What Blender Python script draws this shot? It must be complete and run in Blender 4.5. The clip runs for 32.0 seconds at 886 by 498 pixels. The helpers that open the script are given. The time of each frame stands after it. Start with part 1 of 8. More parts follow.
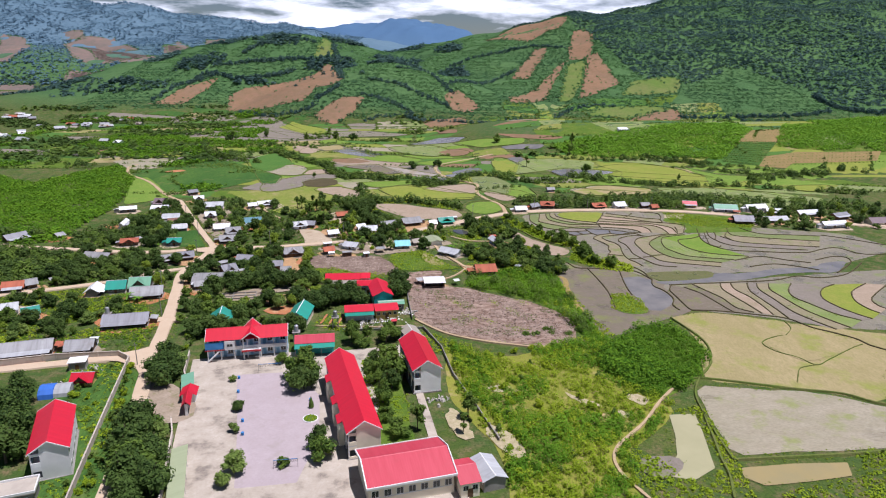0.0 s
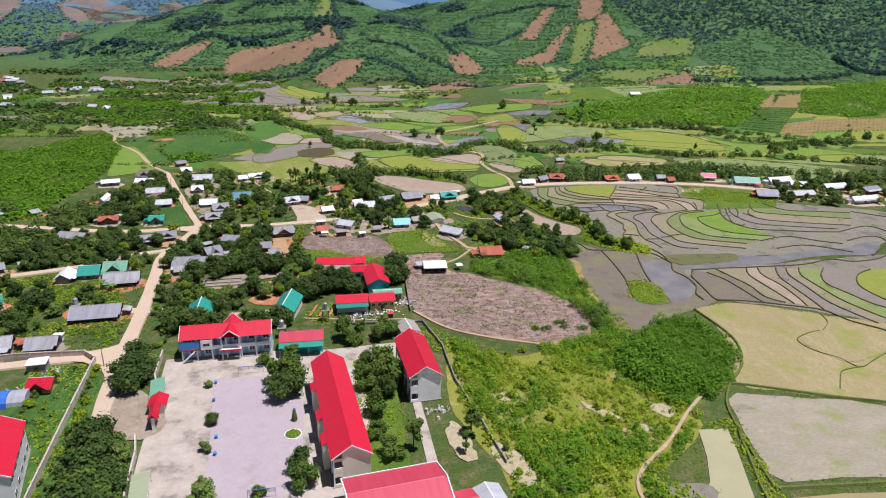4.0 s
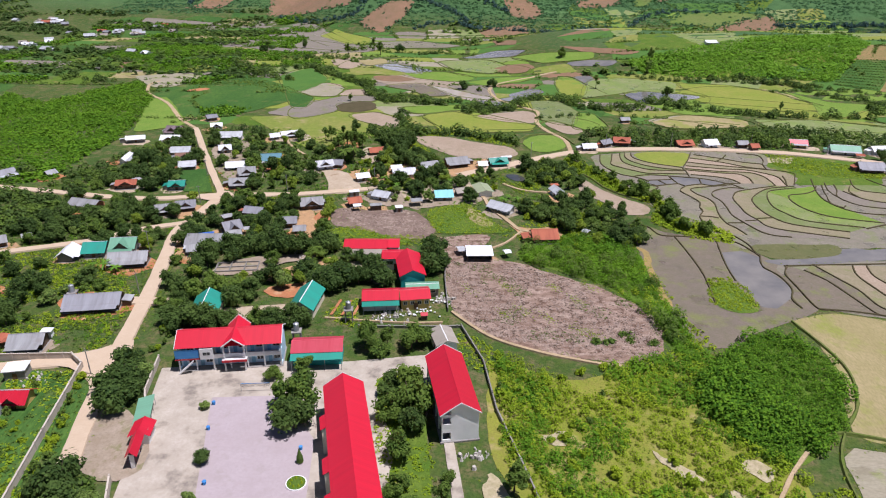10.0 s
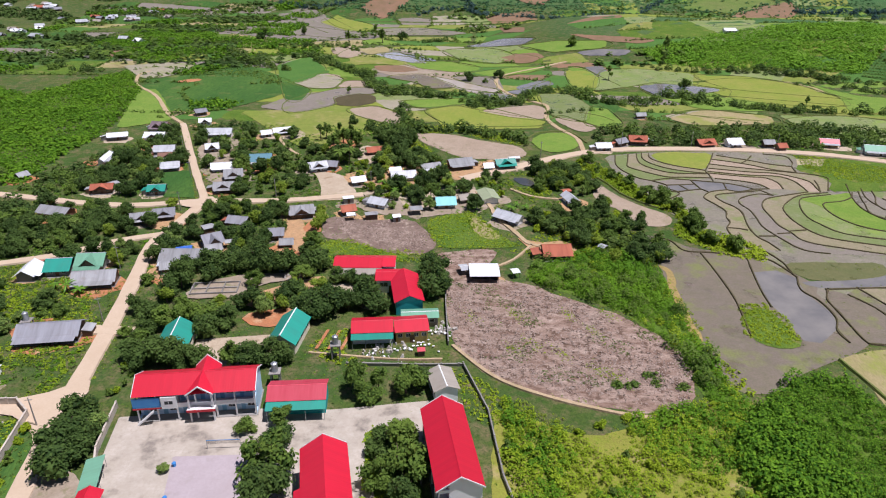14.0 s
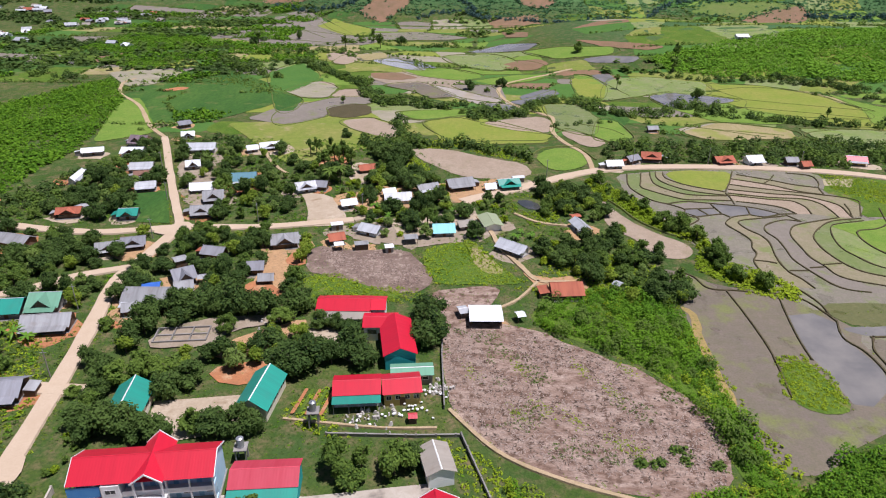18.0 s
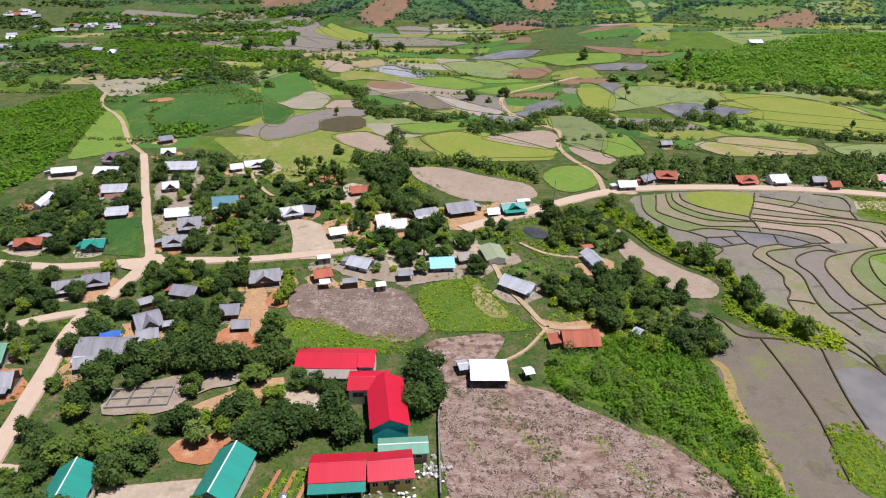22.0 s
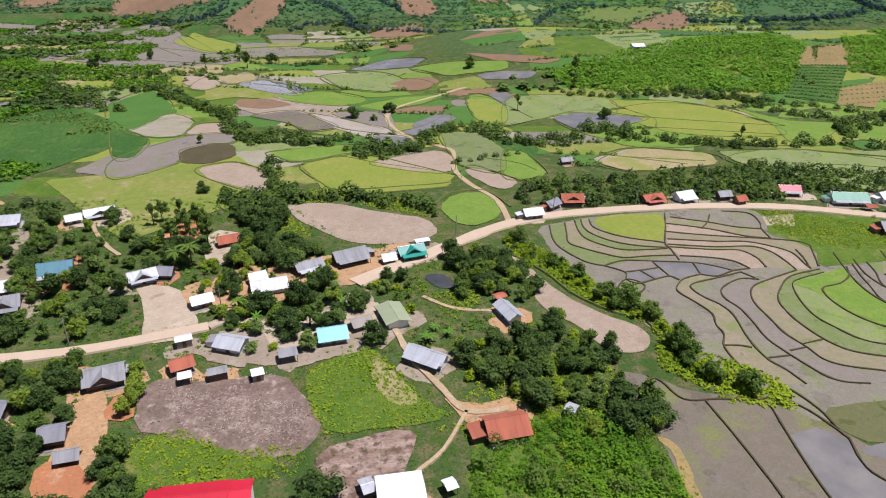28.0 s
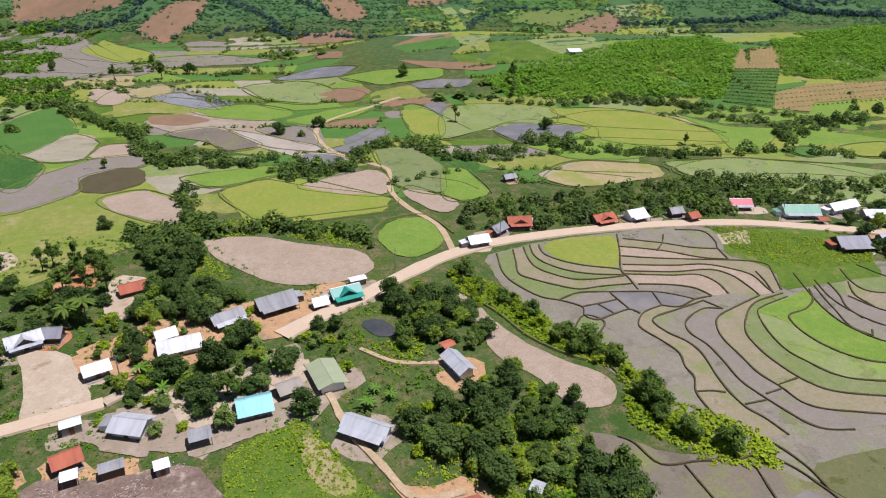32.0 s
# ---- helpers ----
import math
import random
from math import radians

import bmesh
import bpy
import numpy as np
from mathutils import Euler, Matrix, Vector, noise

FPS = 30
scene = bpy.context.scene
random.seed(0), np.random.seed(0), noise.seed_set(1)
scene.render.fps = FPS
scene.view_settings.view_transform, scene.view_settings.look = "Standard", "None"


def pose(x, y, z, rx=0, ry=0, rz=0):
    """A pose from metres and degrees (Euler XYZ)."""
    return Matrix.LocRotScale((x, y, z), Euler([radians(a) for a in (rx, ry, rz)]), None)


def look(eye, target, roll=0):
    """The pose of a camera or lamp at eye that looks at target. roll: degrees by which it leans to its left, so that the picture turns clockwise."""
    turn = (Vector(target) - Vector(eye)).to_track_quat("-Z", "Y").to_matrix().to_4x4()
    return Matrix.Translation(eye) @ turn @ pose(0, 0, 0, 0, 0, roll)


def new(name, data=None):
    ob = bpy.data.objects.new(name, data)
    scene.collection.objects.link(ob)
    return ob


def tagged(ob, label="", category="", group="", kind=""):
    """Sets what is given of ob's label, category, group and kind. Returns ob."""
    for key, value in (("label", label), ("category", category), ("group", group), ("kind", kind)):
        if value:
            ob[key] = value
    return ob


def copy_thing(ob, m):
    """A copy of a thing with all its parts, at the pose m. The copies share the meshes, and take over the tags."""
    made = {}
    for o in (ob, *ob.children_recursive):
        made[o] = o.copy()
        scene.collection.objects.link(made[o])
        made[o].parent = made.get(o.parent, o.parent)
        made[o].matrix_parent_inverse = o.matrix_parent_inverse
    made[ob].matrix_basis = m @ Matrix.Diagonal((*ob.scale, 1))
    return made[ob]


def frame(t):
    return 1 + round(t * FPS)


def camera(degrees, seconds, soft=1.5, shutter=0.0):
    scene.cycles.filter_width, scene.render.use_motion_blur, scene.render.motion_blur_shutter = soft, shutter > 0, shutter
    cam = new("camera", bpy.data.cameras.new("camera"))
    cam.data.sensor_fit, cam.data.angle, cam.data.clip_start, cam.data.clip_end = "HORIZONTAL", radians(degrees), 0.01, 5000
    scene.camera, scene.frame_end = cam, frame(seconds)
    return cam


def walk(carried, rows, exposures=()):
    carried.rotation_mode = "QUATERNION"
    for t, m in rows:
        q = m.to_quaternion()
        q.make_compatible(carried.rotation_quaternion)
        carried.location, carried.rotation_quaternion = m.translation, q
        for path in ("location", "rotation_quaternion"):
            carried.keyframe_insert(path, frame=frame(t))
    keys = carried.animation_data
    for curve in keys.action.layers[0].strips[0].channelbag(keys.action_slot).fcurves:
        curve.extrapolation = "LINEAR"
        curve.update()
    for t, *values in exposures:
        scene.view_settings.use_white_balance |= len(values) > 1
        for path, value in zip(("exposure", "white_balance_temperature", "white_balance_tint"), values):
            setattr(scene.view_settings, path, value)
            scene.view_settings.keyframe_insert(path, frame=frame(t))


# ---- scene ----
cam = camera(68.2, 32.0, soft=1.1)
PATH = [
    (0, (-1.68, -0.975, 90.383), (-1.633, 0.941, 89.811), 0.7),
    (2.5, (-0.954, 13.26, 90.563), (-0.908, 15.155, 89.924), 0.7),
    (4.5, (-0.043, 25.063, 90.689), (-0.017, 26.939, 89.998), 0.6),
    (6, (0.291, 34.063, 90.931), (0.278, 35.924, 90.2), 0.5),
    (9, (0.724, 51.487, 90.959), (0.639, 53.315, 90.152), 0.6),
    (10, (1.142, 57.418, 91.008), (1.03, 59.233, 90.174), 0.5),
    (10.5, (1.291, 60.416, 91.04), (1.168, 62.224, 90.194), 0.6),
    (11, (1.375, 63.423, 91.111), (1.248, 65.224, 90.251), 0.5),
    (11.5, (1.323, 66.441, 91.018), (1.196, 68.236, 90.146), 0.5),
    (12, (1.157, 69.399, 90.987), (1.031, 71.193, 90.111), 0.5),
    (12.5, (1.065, 72.312, 90.978), (0.939, 74.107, 90.103), 0.6),
    (13, (1.03, 75.134, 90.951), (0.903, 76.928, 90.077), 0.5),
    (16.5, (0.405, 95.742, 91.384), (0.278, 97.535, 90.508), 0.6),
    (19, (0.223, 110.019, 90.997), (0.091, 111.815, 90.127), 0.6),
    (21, (-0.255, 121.96, 91.353), (-0.388, 123.756, 90.483), 0.5),
    (23, (-0.849, 133.636, 91.362), (-0.983, 135.433, 90.495), 0.5),
    (24, (-1.06, 139.37, 91.434), (-1.176, 141.169, 90.568), 0.4),
    (24.5, (-1.147, 142.327, 91.507), (-1.228, 144.128, 90.641), 0.6),
    (25, (-1.172, 145.328, 91.607), (-1.21, 147.131, 90.742), 0.6),
    (25.5, (-1.127, 148.49, 91.732), (-1.122, 150.292, 90.863), 0.7),
    (27.5, (-1.026, 159.946, 91.934), (-0.874, 161.743, 91.069), 0.8),
    (28, (-1.092, 162.723, 91.893), (-0.905, 164.517, 91.03), 0.8),
    (29, (-0.532, 168.462, 92.007), (-0.283, 170.25, 91.145), 1.0),
    (30, (0.094, 174.191, 92.128), (0.386, 175.972, 91.267), 1.0),
    (31, (0.978, 180.146, 92.261), (1.306, 181.922, 91.401), 1.1),
    (32, (1.974, 186.082, 92.262), (2.343, 187.851, 91.404), 1.1),
]
walk(cam, [(t, look(eye, aim, roll)) for t, eye, aim, roll in PATH], [(0.0, 0.17, 5860, 20), (32.0, 0.17, 5860, 20)])

# ---- daylight ----
SUN_EL, SUN_AZ = 72.0, 105.0      # degrees; azimuth from +y towards +x
world = bpy.data.worlds.new("sky")
scene.world = world
world.use_nodes = True
wn, wl = world.node_tree.nodes, world.node_tree.links
wn.clear()
w_out, w_bg, w_sky = wn.new("ShaderNodeOutputWorld"), wn.new("ShaderNodeBackground"), wn.new("ShaderNodeTexSky")
w_sky.sky_type, w_sky.sun_disc = "NISHITA", False
w_sky.sun_elevation, w_sky.sun_rotation = radians(SUN_EL), radians(SUN_AZ)
w_sky.dust_density, w_sky.altitude, w_sky.ozone_density = 0.3, 600, 3.0
w_co, w_map, w_noise, w_ramp, w_mix = (wn.new("ShaderNode" + k) for k in ("TexCoord", "Mapping", "TexNoise", "ValToRGB", "Mix"))
w_map.inputs["Scale"].default_value = (3.2, 3.2, 16.0)
w_noise.inputs["Scale"].default_value, w_noise.inputs["Detail"].default_value, w_noise.inputs["Roughness"].default_value = 1.3, 8, 0.58
w_ramp.color_ramp.elements[0].position, w_ramp.color_ramp.elements[1].position = 0.50, 0.62
w_mix.data_type = "RGBA"
w_mix.inputs["B"].default_value = (21.0, 21.8, 23.0, 1)
wl.new(w_co.outputs["Generated"], w_map.inputs["Vector"])
wl.new(w_map.outputs["Vector"], w_noise.inputs["Vector"])
w_sep, w_low, w_sum = (wn.new("ShaderNode" + k) for k in ("SeparateXYZ", "MapRange", "Math"))
w_low.inputs["From Max"].default_value, w_low.inputs["To Min"].default_value, w_low.inputs["To Max"].default_value = 0.4, 0.10, -0.12
wl.new(w_co.outputs["Generated"], w_sep.inputs[0])
wl.new(w_sep.outputs["Z"], w_low.inputs["Value"])
wl.new(w_noise.outputs["Fac"], w_sum.inputs[0])
wl.new(w_low.outputs["Result"], w_sum.inputs[1])
wl.new(w_sum.outputs[0], w_ramp.inputs["Fac"])
wl.new(w_ramp.outputs["Color"], w_mix.inputs["Factor"])
w_gain = wn.new("ShaderNodeVectorMath")
w_gain.operation = "SCALE"
w_gain.inputs["Scale"].default_value = 0.75
wl.new(w_sky.outputs["Color"], w_gain.inputs[0])
wl.new(w_gain.outputs[0], w_mix.inputs["A"])
wl.new(w_mix.outputs["Result"], w_bg.inputs["Color"])
w_bg.inputs["Strength"].default_value = 0.05
wl.new(w_bg.outputs["Background"], w_out.inputs["Surface"])
sun_data = bpy.data.lights.new("sun", "SUN")
sun_data.energy, sun_data.angle, sun_data.color = 5.0, radians(0.53), (1.0, 0.955, 0.88)
sun = new("sun", sun_data)
sun.matrix_world = look((0, 0, 500), (-math.sin(radians(SUN_AZ)) * math.cos(radians(SUN_EL)), -math.cos(radians(SUN_AZ)) * math.cos(radians(SUN_EL)), 500 - math.sin(radians(SUN_EL))))


# ---- materials ----
def nodes_of(name):
    m = bpy.data.materials.new(name)
    m.use_nodes = True
    n, l = m.node_tree.nodes, m.node_tree.links
    n.clear()
    out, bsdf = n.new("ShaderNodeOutputMaterial"), n.new("ShaderNodeBsdfPrincipled")
    l.new(bsdf.outputs[0], out.inputs[0])
    return m, n, l, bsdf


def mixed(n, l, fac, a, b):
    """A colour mix; fac, a and b are sockets or values."""
    x = n.new("ShaderNodeMix")
    x.data_type = "RGBA"
    for key, v in (("Factor", fac), ("A", a), ("B", b)):
        if isinstance(v, bpy.types.NodeSocket):
            l.new(v, x.inputs[key])
        else:
            x.inputs[key].default_value = (*v, 1) if isinstance(v, tuple) else v
    return x.outputs["Result"]


def wave_of(n, l, vec, size, detail, lo, hi):
    """Noise of a size in metres, stretched to lo..hi."""
    t, r = n.new("ShaderNodeTexNoise"), n.new("ShaderNodeMapRange")
    t.inputs["Scale"].default_value, t.inputs["Detail"].default_value, t.inputs["Roughness"].default_value = 1.0 / size, detail, 0.6
    l.new(vec, t.inputs["Vector"])
    l.new(t.outputs["Fac"], r.inputs["Value"])
    r.inputs["From Min"].default_value, r.inputs["From Max"].default_value = lo, hi
    return r.outputs["Result"]


def place_vec(n, l, stretch=(1, 1, 1), turn=0.0):
    g, m = n.new("ShaderNodeNewGeometry"), n.new("ShaderNodeMapping")
    m.inputs["Scale"].default_value = stretch
    m.inputs["Rotation"].default_value = (0, 0, radians(turn))
    l.new(g.outputs["Position"], m.inputs["Vector"])
    return m.outputs["Vector"]


def bumped(n, l, bsdf, height_socket, strength, dist):
    b = n.new("ShaderNodeBump")
    b.inputs["Strength"].default_value, b.inputs["Distance"].default_value = strength, dist
    l.new(height_socket, b.inputs["Height"])
    l.new(b.outputs["Normal"], bsdf.inputs["Normal"])


def soil(name, a, b, c, big=14, fine=1.6, rough=0.95, bump=0.5, wet=0.0, stretch=(1, 1, 1), turn=0.0, grain=0.75, weed=None):
    """Ground cover: two colours in broad patches, a third in fine ones; wet: share that lies under a film of water;
    weed: colour, share and patch size of what grows on it."""
    m, n, l, bsdf = nodes_of(name)
    v = place_vec(n, l, stretch, turn)
    f1, f2, f3 = wave_of(n, l, v, big, 5, 0.36, 0.64), wave_of(n, l, v, fine, 6, 0.34, 0.86), wave_of(n, l, v, 0.5, 4, 0.40, 0.95)
    col = mixed(n, l, f2, mixed(n, l, f1, a, b), c)
    if weed:
        colour, share, size = weed
        col = mixed(n, l, wave_of(n, l, place_vec(n, l), size, 8, 0.66 - 0.3 * share, 0.78 - 0.3 * share), col, colour)
    col = mixed(n, l, f3, col, tuple(q * grain for q in c))
    l.new(col, bsdf.inputs["Base Color"])
    if wet:
        r = n.new("ShaderNodeMapRange")
        l.new(wave_of(n, l, v, big * 0.7, 4, 0.62 - 0.3 * wet, 0.72 - 0.3 * wet), r.inputs["Value"])
        r.inputs["To Min"].default_value, r.inputs["To Max"].default_value = rough, 0.12
        l.new(r.outputs["Result"], bsdf.inputs["Roughness"])
    else:
        bsdf.inputs["Roughness"].default_value = rough
    bsdf.inputs["Specular IOR Level"].default_value = 0.5 if wet else 0.12
    add = n.new("ShaderNodeMath")
    l.new(f2, add.inputs[0]), l.new(f3, add.inputs[1])
    bumped(n, l, bsdf, add.outputs[0], bump * (0.25 if wet else 0.7), 0.2)
    return m


def plain(name, a, b, rough=0.7, size=0.8, metal=0.0, bump=0.15, spec=0.3):
    """Paint, plaster, concrete: one colour with grime of its own."""
    m, n, l, bsdf = nodes_of(name)
    v = place_vec(n, l)
    col = mixed(n, l, wave_of(n, l, v, size * 4, 5, 0.4, 0.75), a, b)
    inf = n.new("ShaderNodeObjectInfo")
    hsv = n.new("ShaderNodeHueSaturation")
    r = n.new("ShaderNodeMapRange")
    l.new(inf.outputs["Random"], r.inputs["Value"])
    r.inputs["To Min"].default_value, r.inputs["To Max"].default_value = 0.85, 1.12
    l.new(r.outputs["Result"], hsv.inputs["Value"])
    l.new(col, hsv.inputs["Color"])
    l.new(hsv.outputs["Color"], bsdf.inputs["Base Color"])
    bsdf.inputs["Roughness"].default_value, bsdf.inputs["Metallic"].default_value = rough, metal
    bsdf.inputs["Specular IOR Level"].default_value = spec
    bumped(n, l, bsdf, wave_of(n, l, v, size * 0.3, 4, 0.3, 0.7), bump, 0.03)
    return m


def leafy(name, a, b, c, rough=0.68, glow=0.25, spot=0):
    """Leaves: shade by leaf and by plant; light passes through them in part."""
    m, n, l, bsdf = nodes_of(name)
    g, inf = n.new("ShaderNodeNewGeometry"), n.new("ShaderNodeObjectInfo")
    patch = wave_of(n, l, place_vec(n, l), spot or 23, 4, 0.42, 0.58)
    col = mixed(n, l, g.outputs["Random Per Island"], a, b)
    col = mixed(n, l, 0.6 if spot else inf.outputs["Random"], col, mixed(n, l, patch, b, c))
    l.new(col, bsdf.inputs["Base Color"])
    bsdf.inputs["Roughness"].default_value = rough
    bsdf.inputs["Specular IOR Level"].default_value = 0.08
    tr, mx = n.new("ShaderNodeBsdfTranslucent"), n.new("ShaderNodeMixShader")
    l.new(col, tr.inputs["Color"])
    mx.inputs[0].default_value = glow
    out = next(x for x in n if x.type == "OUTPUT_MATERIAL")
    l.new(bsdf.outputs[0], mx.inputs[1]), l.new(tr.outputs[0], mx.inputs[2])
    l.new(mx.outputs[0], out.inputs[0])
    return m


def water_mat(name, deep, shallow, rough=0.06):
    m, n, l, bsdf = nodes_of(name)
    v = place_vec(n, l)
    l.new(mixed(n, l, wave_of(n, l, v, 9, 4, 0.35, 0.65), deep, shallow), bsdf.inputs["Base Color"])
    bsdf.inputs["Roughness"].default_value, bsdf.inputs["Specular IOR Level"].default_value = rough, 0.9
    bumped(n, l, bsdf, wave_of(n, l, v, 1.2, 3, 0.3, 0.7), 0.06, 0.03)
    return m


def sheet_mat(name, a, b, rough=0.5, metal=0.0, rust=0.25):
    """Roofing sheets: bands from sheet to sheet, streaks of dirt, spots of rust."""
    m, n, l, bsdf = nodes_of(name)
    tc, mp = n.new("ShaderNodeTexCoord"), n.new("ShaderNodeMapping")
    mp.inputs["Scale"].default_value = (1.1, 0.12, 0.12)
    l.new(tc.outputs["Object"], mp.inputs["Vector"])
    v = place_vec(n, l)
    streak = wave_of(n, l, mp.outputs["Vector"], 1.0, 5, 0.3, 0.75)
    inf = n.new("ShaderNodeObjectInfo")
    hsv, r = n.new("ShaderNodeHueSaturation"), n.new("ShaderNodeMapRange")
    l.new(inf.outputs["Random"], r.inputs["Value"])
    r.inputs["To Min"].default_value, r.inputs["To Max"].default_value = 0.86, 1.14
    l.new(r.outputs["Result"], hsv.inputs["Value"])
    col = mixed(n, l, streak, a, b)
    spots = n.new("ShaderNodeMath")
    spots.operation = "MULTIPLY"
    l.new(wave_of(n, l, v, 2.2, 6, 0.55, 0.75), spots.inputs[0])
    spots.inputs[1].default_value = rust
    col = mixed(n, l, spots.outputs[0], col, (0.16, 0.09, 0.055))
    l.new(col, hsv.inputs["Color"])
    l.new(hsv.outputs["Color"], bsdf.inputs["Base Color"])
    bsdf.inputs["Roughness"].default_value, bsdf.inputs["Metallic"].default_value = rough, metal
    bsdf.inputs["Specular IOR Level"].default_value = 0.35
    return m


def terrain_mat():
    """Grassland low down, woodland ground on the hills, bluish haze painted onto the far ranges."""
    m, n, l, bsdf = nodes_of("valley grass, woodland and far haze")
    v = place_vec(n, l)
    low = mixed(n, l, wave_of(n, l, v, 45, 5, 0.38, 0.62), (0.048, 0.092, 0.017), (0.092, 0.122, 0.026))
    low = mixed(n, l, wave_of(n, l, v, 12, 6, 0.46, 0.66), low, (0.06, 0.105, 0.028))
    low = mixed(n, l, wave_of(n, l, v, 4, 7, 0.46, 0.68), low, (0.180, 0.140, 0.072))
    low = mixed(n, l, wave_of(n, l, v, 0.7, 5, 0.45, 0.7), low, (0.042, 0.075, 0.018))
    wood = mixed(n, l, wave_of(n, l, v, 150, 6, 0.4, 0.62), (0.06, 0.13, 0.045), (0.09, 0.17, 0.058))
    wood = mixed(n, l, wave_of(n, l, v, 9, 6, 0.35, 0.75), wood, (0.05, 0.105, 0.038))
    sep = n.new("ShaderNodeSeparateXYZ")
    l.new(v, sep.inputs[0])

    def between(axis, lo, hi):
        r = n.new("ShaderNodeMapRange")
        l.new(sep.outputs[axis], r.inputs["Value"])
        r.inputs["From Min"].default_value, r.inputs["From Max"].default_value = lo, hi
        return r.outputs["Result"]

    col = mixed(n, l, between("Z", 12, 26), low, wood)
    # painted haze: the ground goes bluer with distance, in two steps of y
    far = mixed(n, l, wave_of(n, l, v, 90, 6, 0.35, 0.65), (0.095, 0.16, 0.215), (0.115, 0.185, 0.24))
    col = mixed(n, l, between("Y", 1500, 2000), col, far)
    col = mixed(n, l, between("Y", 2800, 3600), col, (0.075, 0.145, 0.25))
    l.new(col, bsdf.inputs["Base Color"])
    bsdf.inputs["Roughness"].default_value, bsdf.inputs["Specular IOR Level"].default_value = 0.95, 0.1
    bumped(n, l, bsdf, wave_of(n, l, v, 1.5, 7, 0.3, 0.7), 0.7, 0.4)
    return m


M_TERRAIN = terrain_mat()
M_MUD = soil("wet paddy mud", (0.210, 0.176, 0.140), (0.245, 0.212, 0.162), (0.160, 0.152, 0.096), 11, 2.0, 0.8, 0.4, 0.35, weed=((0.18, 0.20, 0.075), 0.42, 8))
M_MUDBROWN = soil("brown paddy mud", (0.190, 0.148, 0.108), (0.170, 0.132, 0.108), (0.130, 0.118, 0.066), 15, 2.6, 0.85, 0.4, 0.3, weed=((0.17, 0.18, 0.055), 0.46, 10))
M_PINK = soil("ploughed pinkish earth", (0.400, 0.315, 0.240), (0.350, 0.270, 0.200), (0.285, 0.220, 0.150), 12, 2.0, 0.95, 0.4, weed=((0.29, 0.235, 0.155), 0.3, 6))
M_BEIGE = soil("dry beige stubble", (0.385, 0.310, 0.170), (0.310, 0.255, 0.125), (0.265, 0.230, 0.100), 16, 2.4, 0.95, 0.5, 0, (1, 0.4, 1), 25, weed=((0.245, 0.260, 0.065), 0.5, 13))
M_STRAW = soil("straw-coloured dry grass", (0.42, 0.29, 0.11), (0.33, 0.23, 0.10), (0.24, 0.20, 0.07), 5, 1.2, 0.95, 0.8)
M_GREYFIELD = soil("pale grey drained paddy", (0.365, 0.320, 0.240), (0.290, 0.265, 0.180), (0.255, 0.220, 0.145), 15, 2.8, 0.9, 0.4, 0.1, (0.5, 1, 1), 12, weed=((0.23, 0.25, 0.085), 0.42, 9))
M_LAV = soil("lavender grey fallow", (0.240, 0.200, 0.168), (0.205, 0.172, 0.142), (0.175, 0.154, 0.112), 18, 2.6, 0.9, 0.4, 0.14, weed=((0.18, 0.19, 0.08), 0.34, 9))
M_CLEARED = soil("cleared field with litter", (0.175, 0.105, 0.075), (0.47, 0.365, 0.295), (0.33, 0.225, 0.17), 5, 1.5, 0.98, 1.0, 0, (0.7, 1.8, 1), 35, 0.45, weed=((0.135, 0.085, 0.06), 0.55, 2.2))
M_BURNT = soil("dark tilled earth", (0.205, 0.14, 0.115), (0.32, 0.235, 0.19), (0.15, 0.11, 0.08), 6, 1.6, 0.98, 0.9, grain=0.5, weed=((0.42, 0.34, 0.27), 0.3, 3))
M_TERRACE = soil("drying terrace mud", (0.290, 0.228, 0.160), (0.250, 0.210, 0.126), (0.195, 0.178, 0.084), 9, 2.2, 0.85, 0.4, 0.2, weed=((0.18, 0.205, 0.062), 0.42, 8))
M_TERRGREEN = soil("terrace mud greened with seedlings", (0.165, 0.195, 0.058), (0.205, 0.205, 0.100), (0.115, 0.170, 0.032), 10, 2.4, 0.85, 0.4, 0.25)
M_ORCHARD = soil("terraced orchard earth", (0.34, 0.21, 0.10), (0.27, 0.18, 0.085), (0.16, 0.17, 0.05), 9, 2.5, 0.95, 0.5)
M_RICE = soil("young rice", (0.150, 0.250, 0.034), (0.205, 0.280, 0.050), (0.120, 0.200, 0.032), 11, 2.0, 0.9, 0.5)
M_RICEDARK = soil("deep green rice", (0.07, 0.17, 0.03), (0.10, 0.20, 0.035), (0.06, 0.13, 0.028), 14, 1.6, 0.9, 0.5)
M_YELLOW = soil("ripening rice", (0.225, 0.270, 0.040), (0.290, 0.280, 0.062), (0.165, 0.215, 0.035), 12, 1.8, 0.9, 0.5)
M_WETGREEN = soil("flooded paddy with seedlings", (0.185, 0.225, 0.060), (0.255, 0.245, 0.115), (0.135, 0.215, 0.032), 10, 1.6, 0.75, 0.3, 0.25, weed=((0.20, 0.27, 0.04), 0.4, 9))
M_CROP = soil("leafy field crop", (0.050, 0.125, 0.024), (0.095, 0.18, 0.032), (0.03, 0.08, 0.017), 20, 1.4, 0.9, 0.9, 0, (1, 0.3, 1), 40, weed=((0.15, 0.17, 0.05), 0.3, 12))
M_LAWN = soil("short pasture", (0.195, 0.240, 0.040), (0.300, 0.265, 0.085), (0.140, 0.190, 0.034), 17, 2.5, 0.95, 0.5, weed=((0.34, 0.27, 0.14), 0.3, 8))
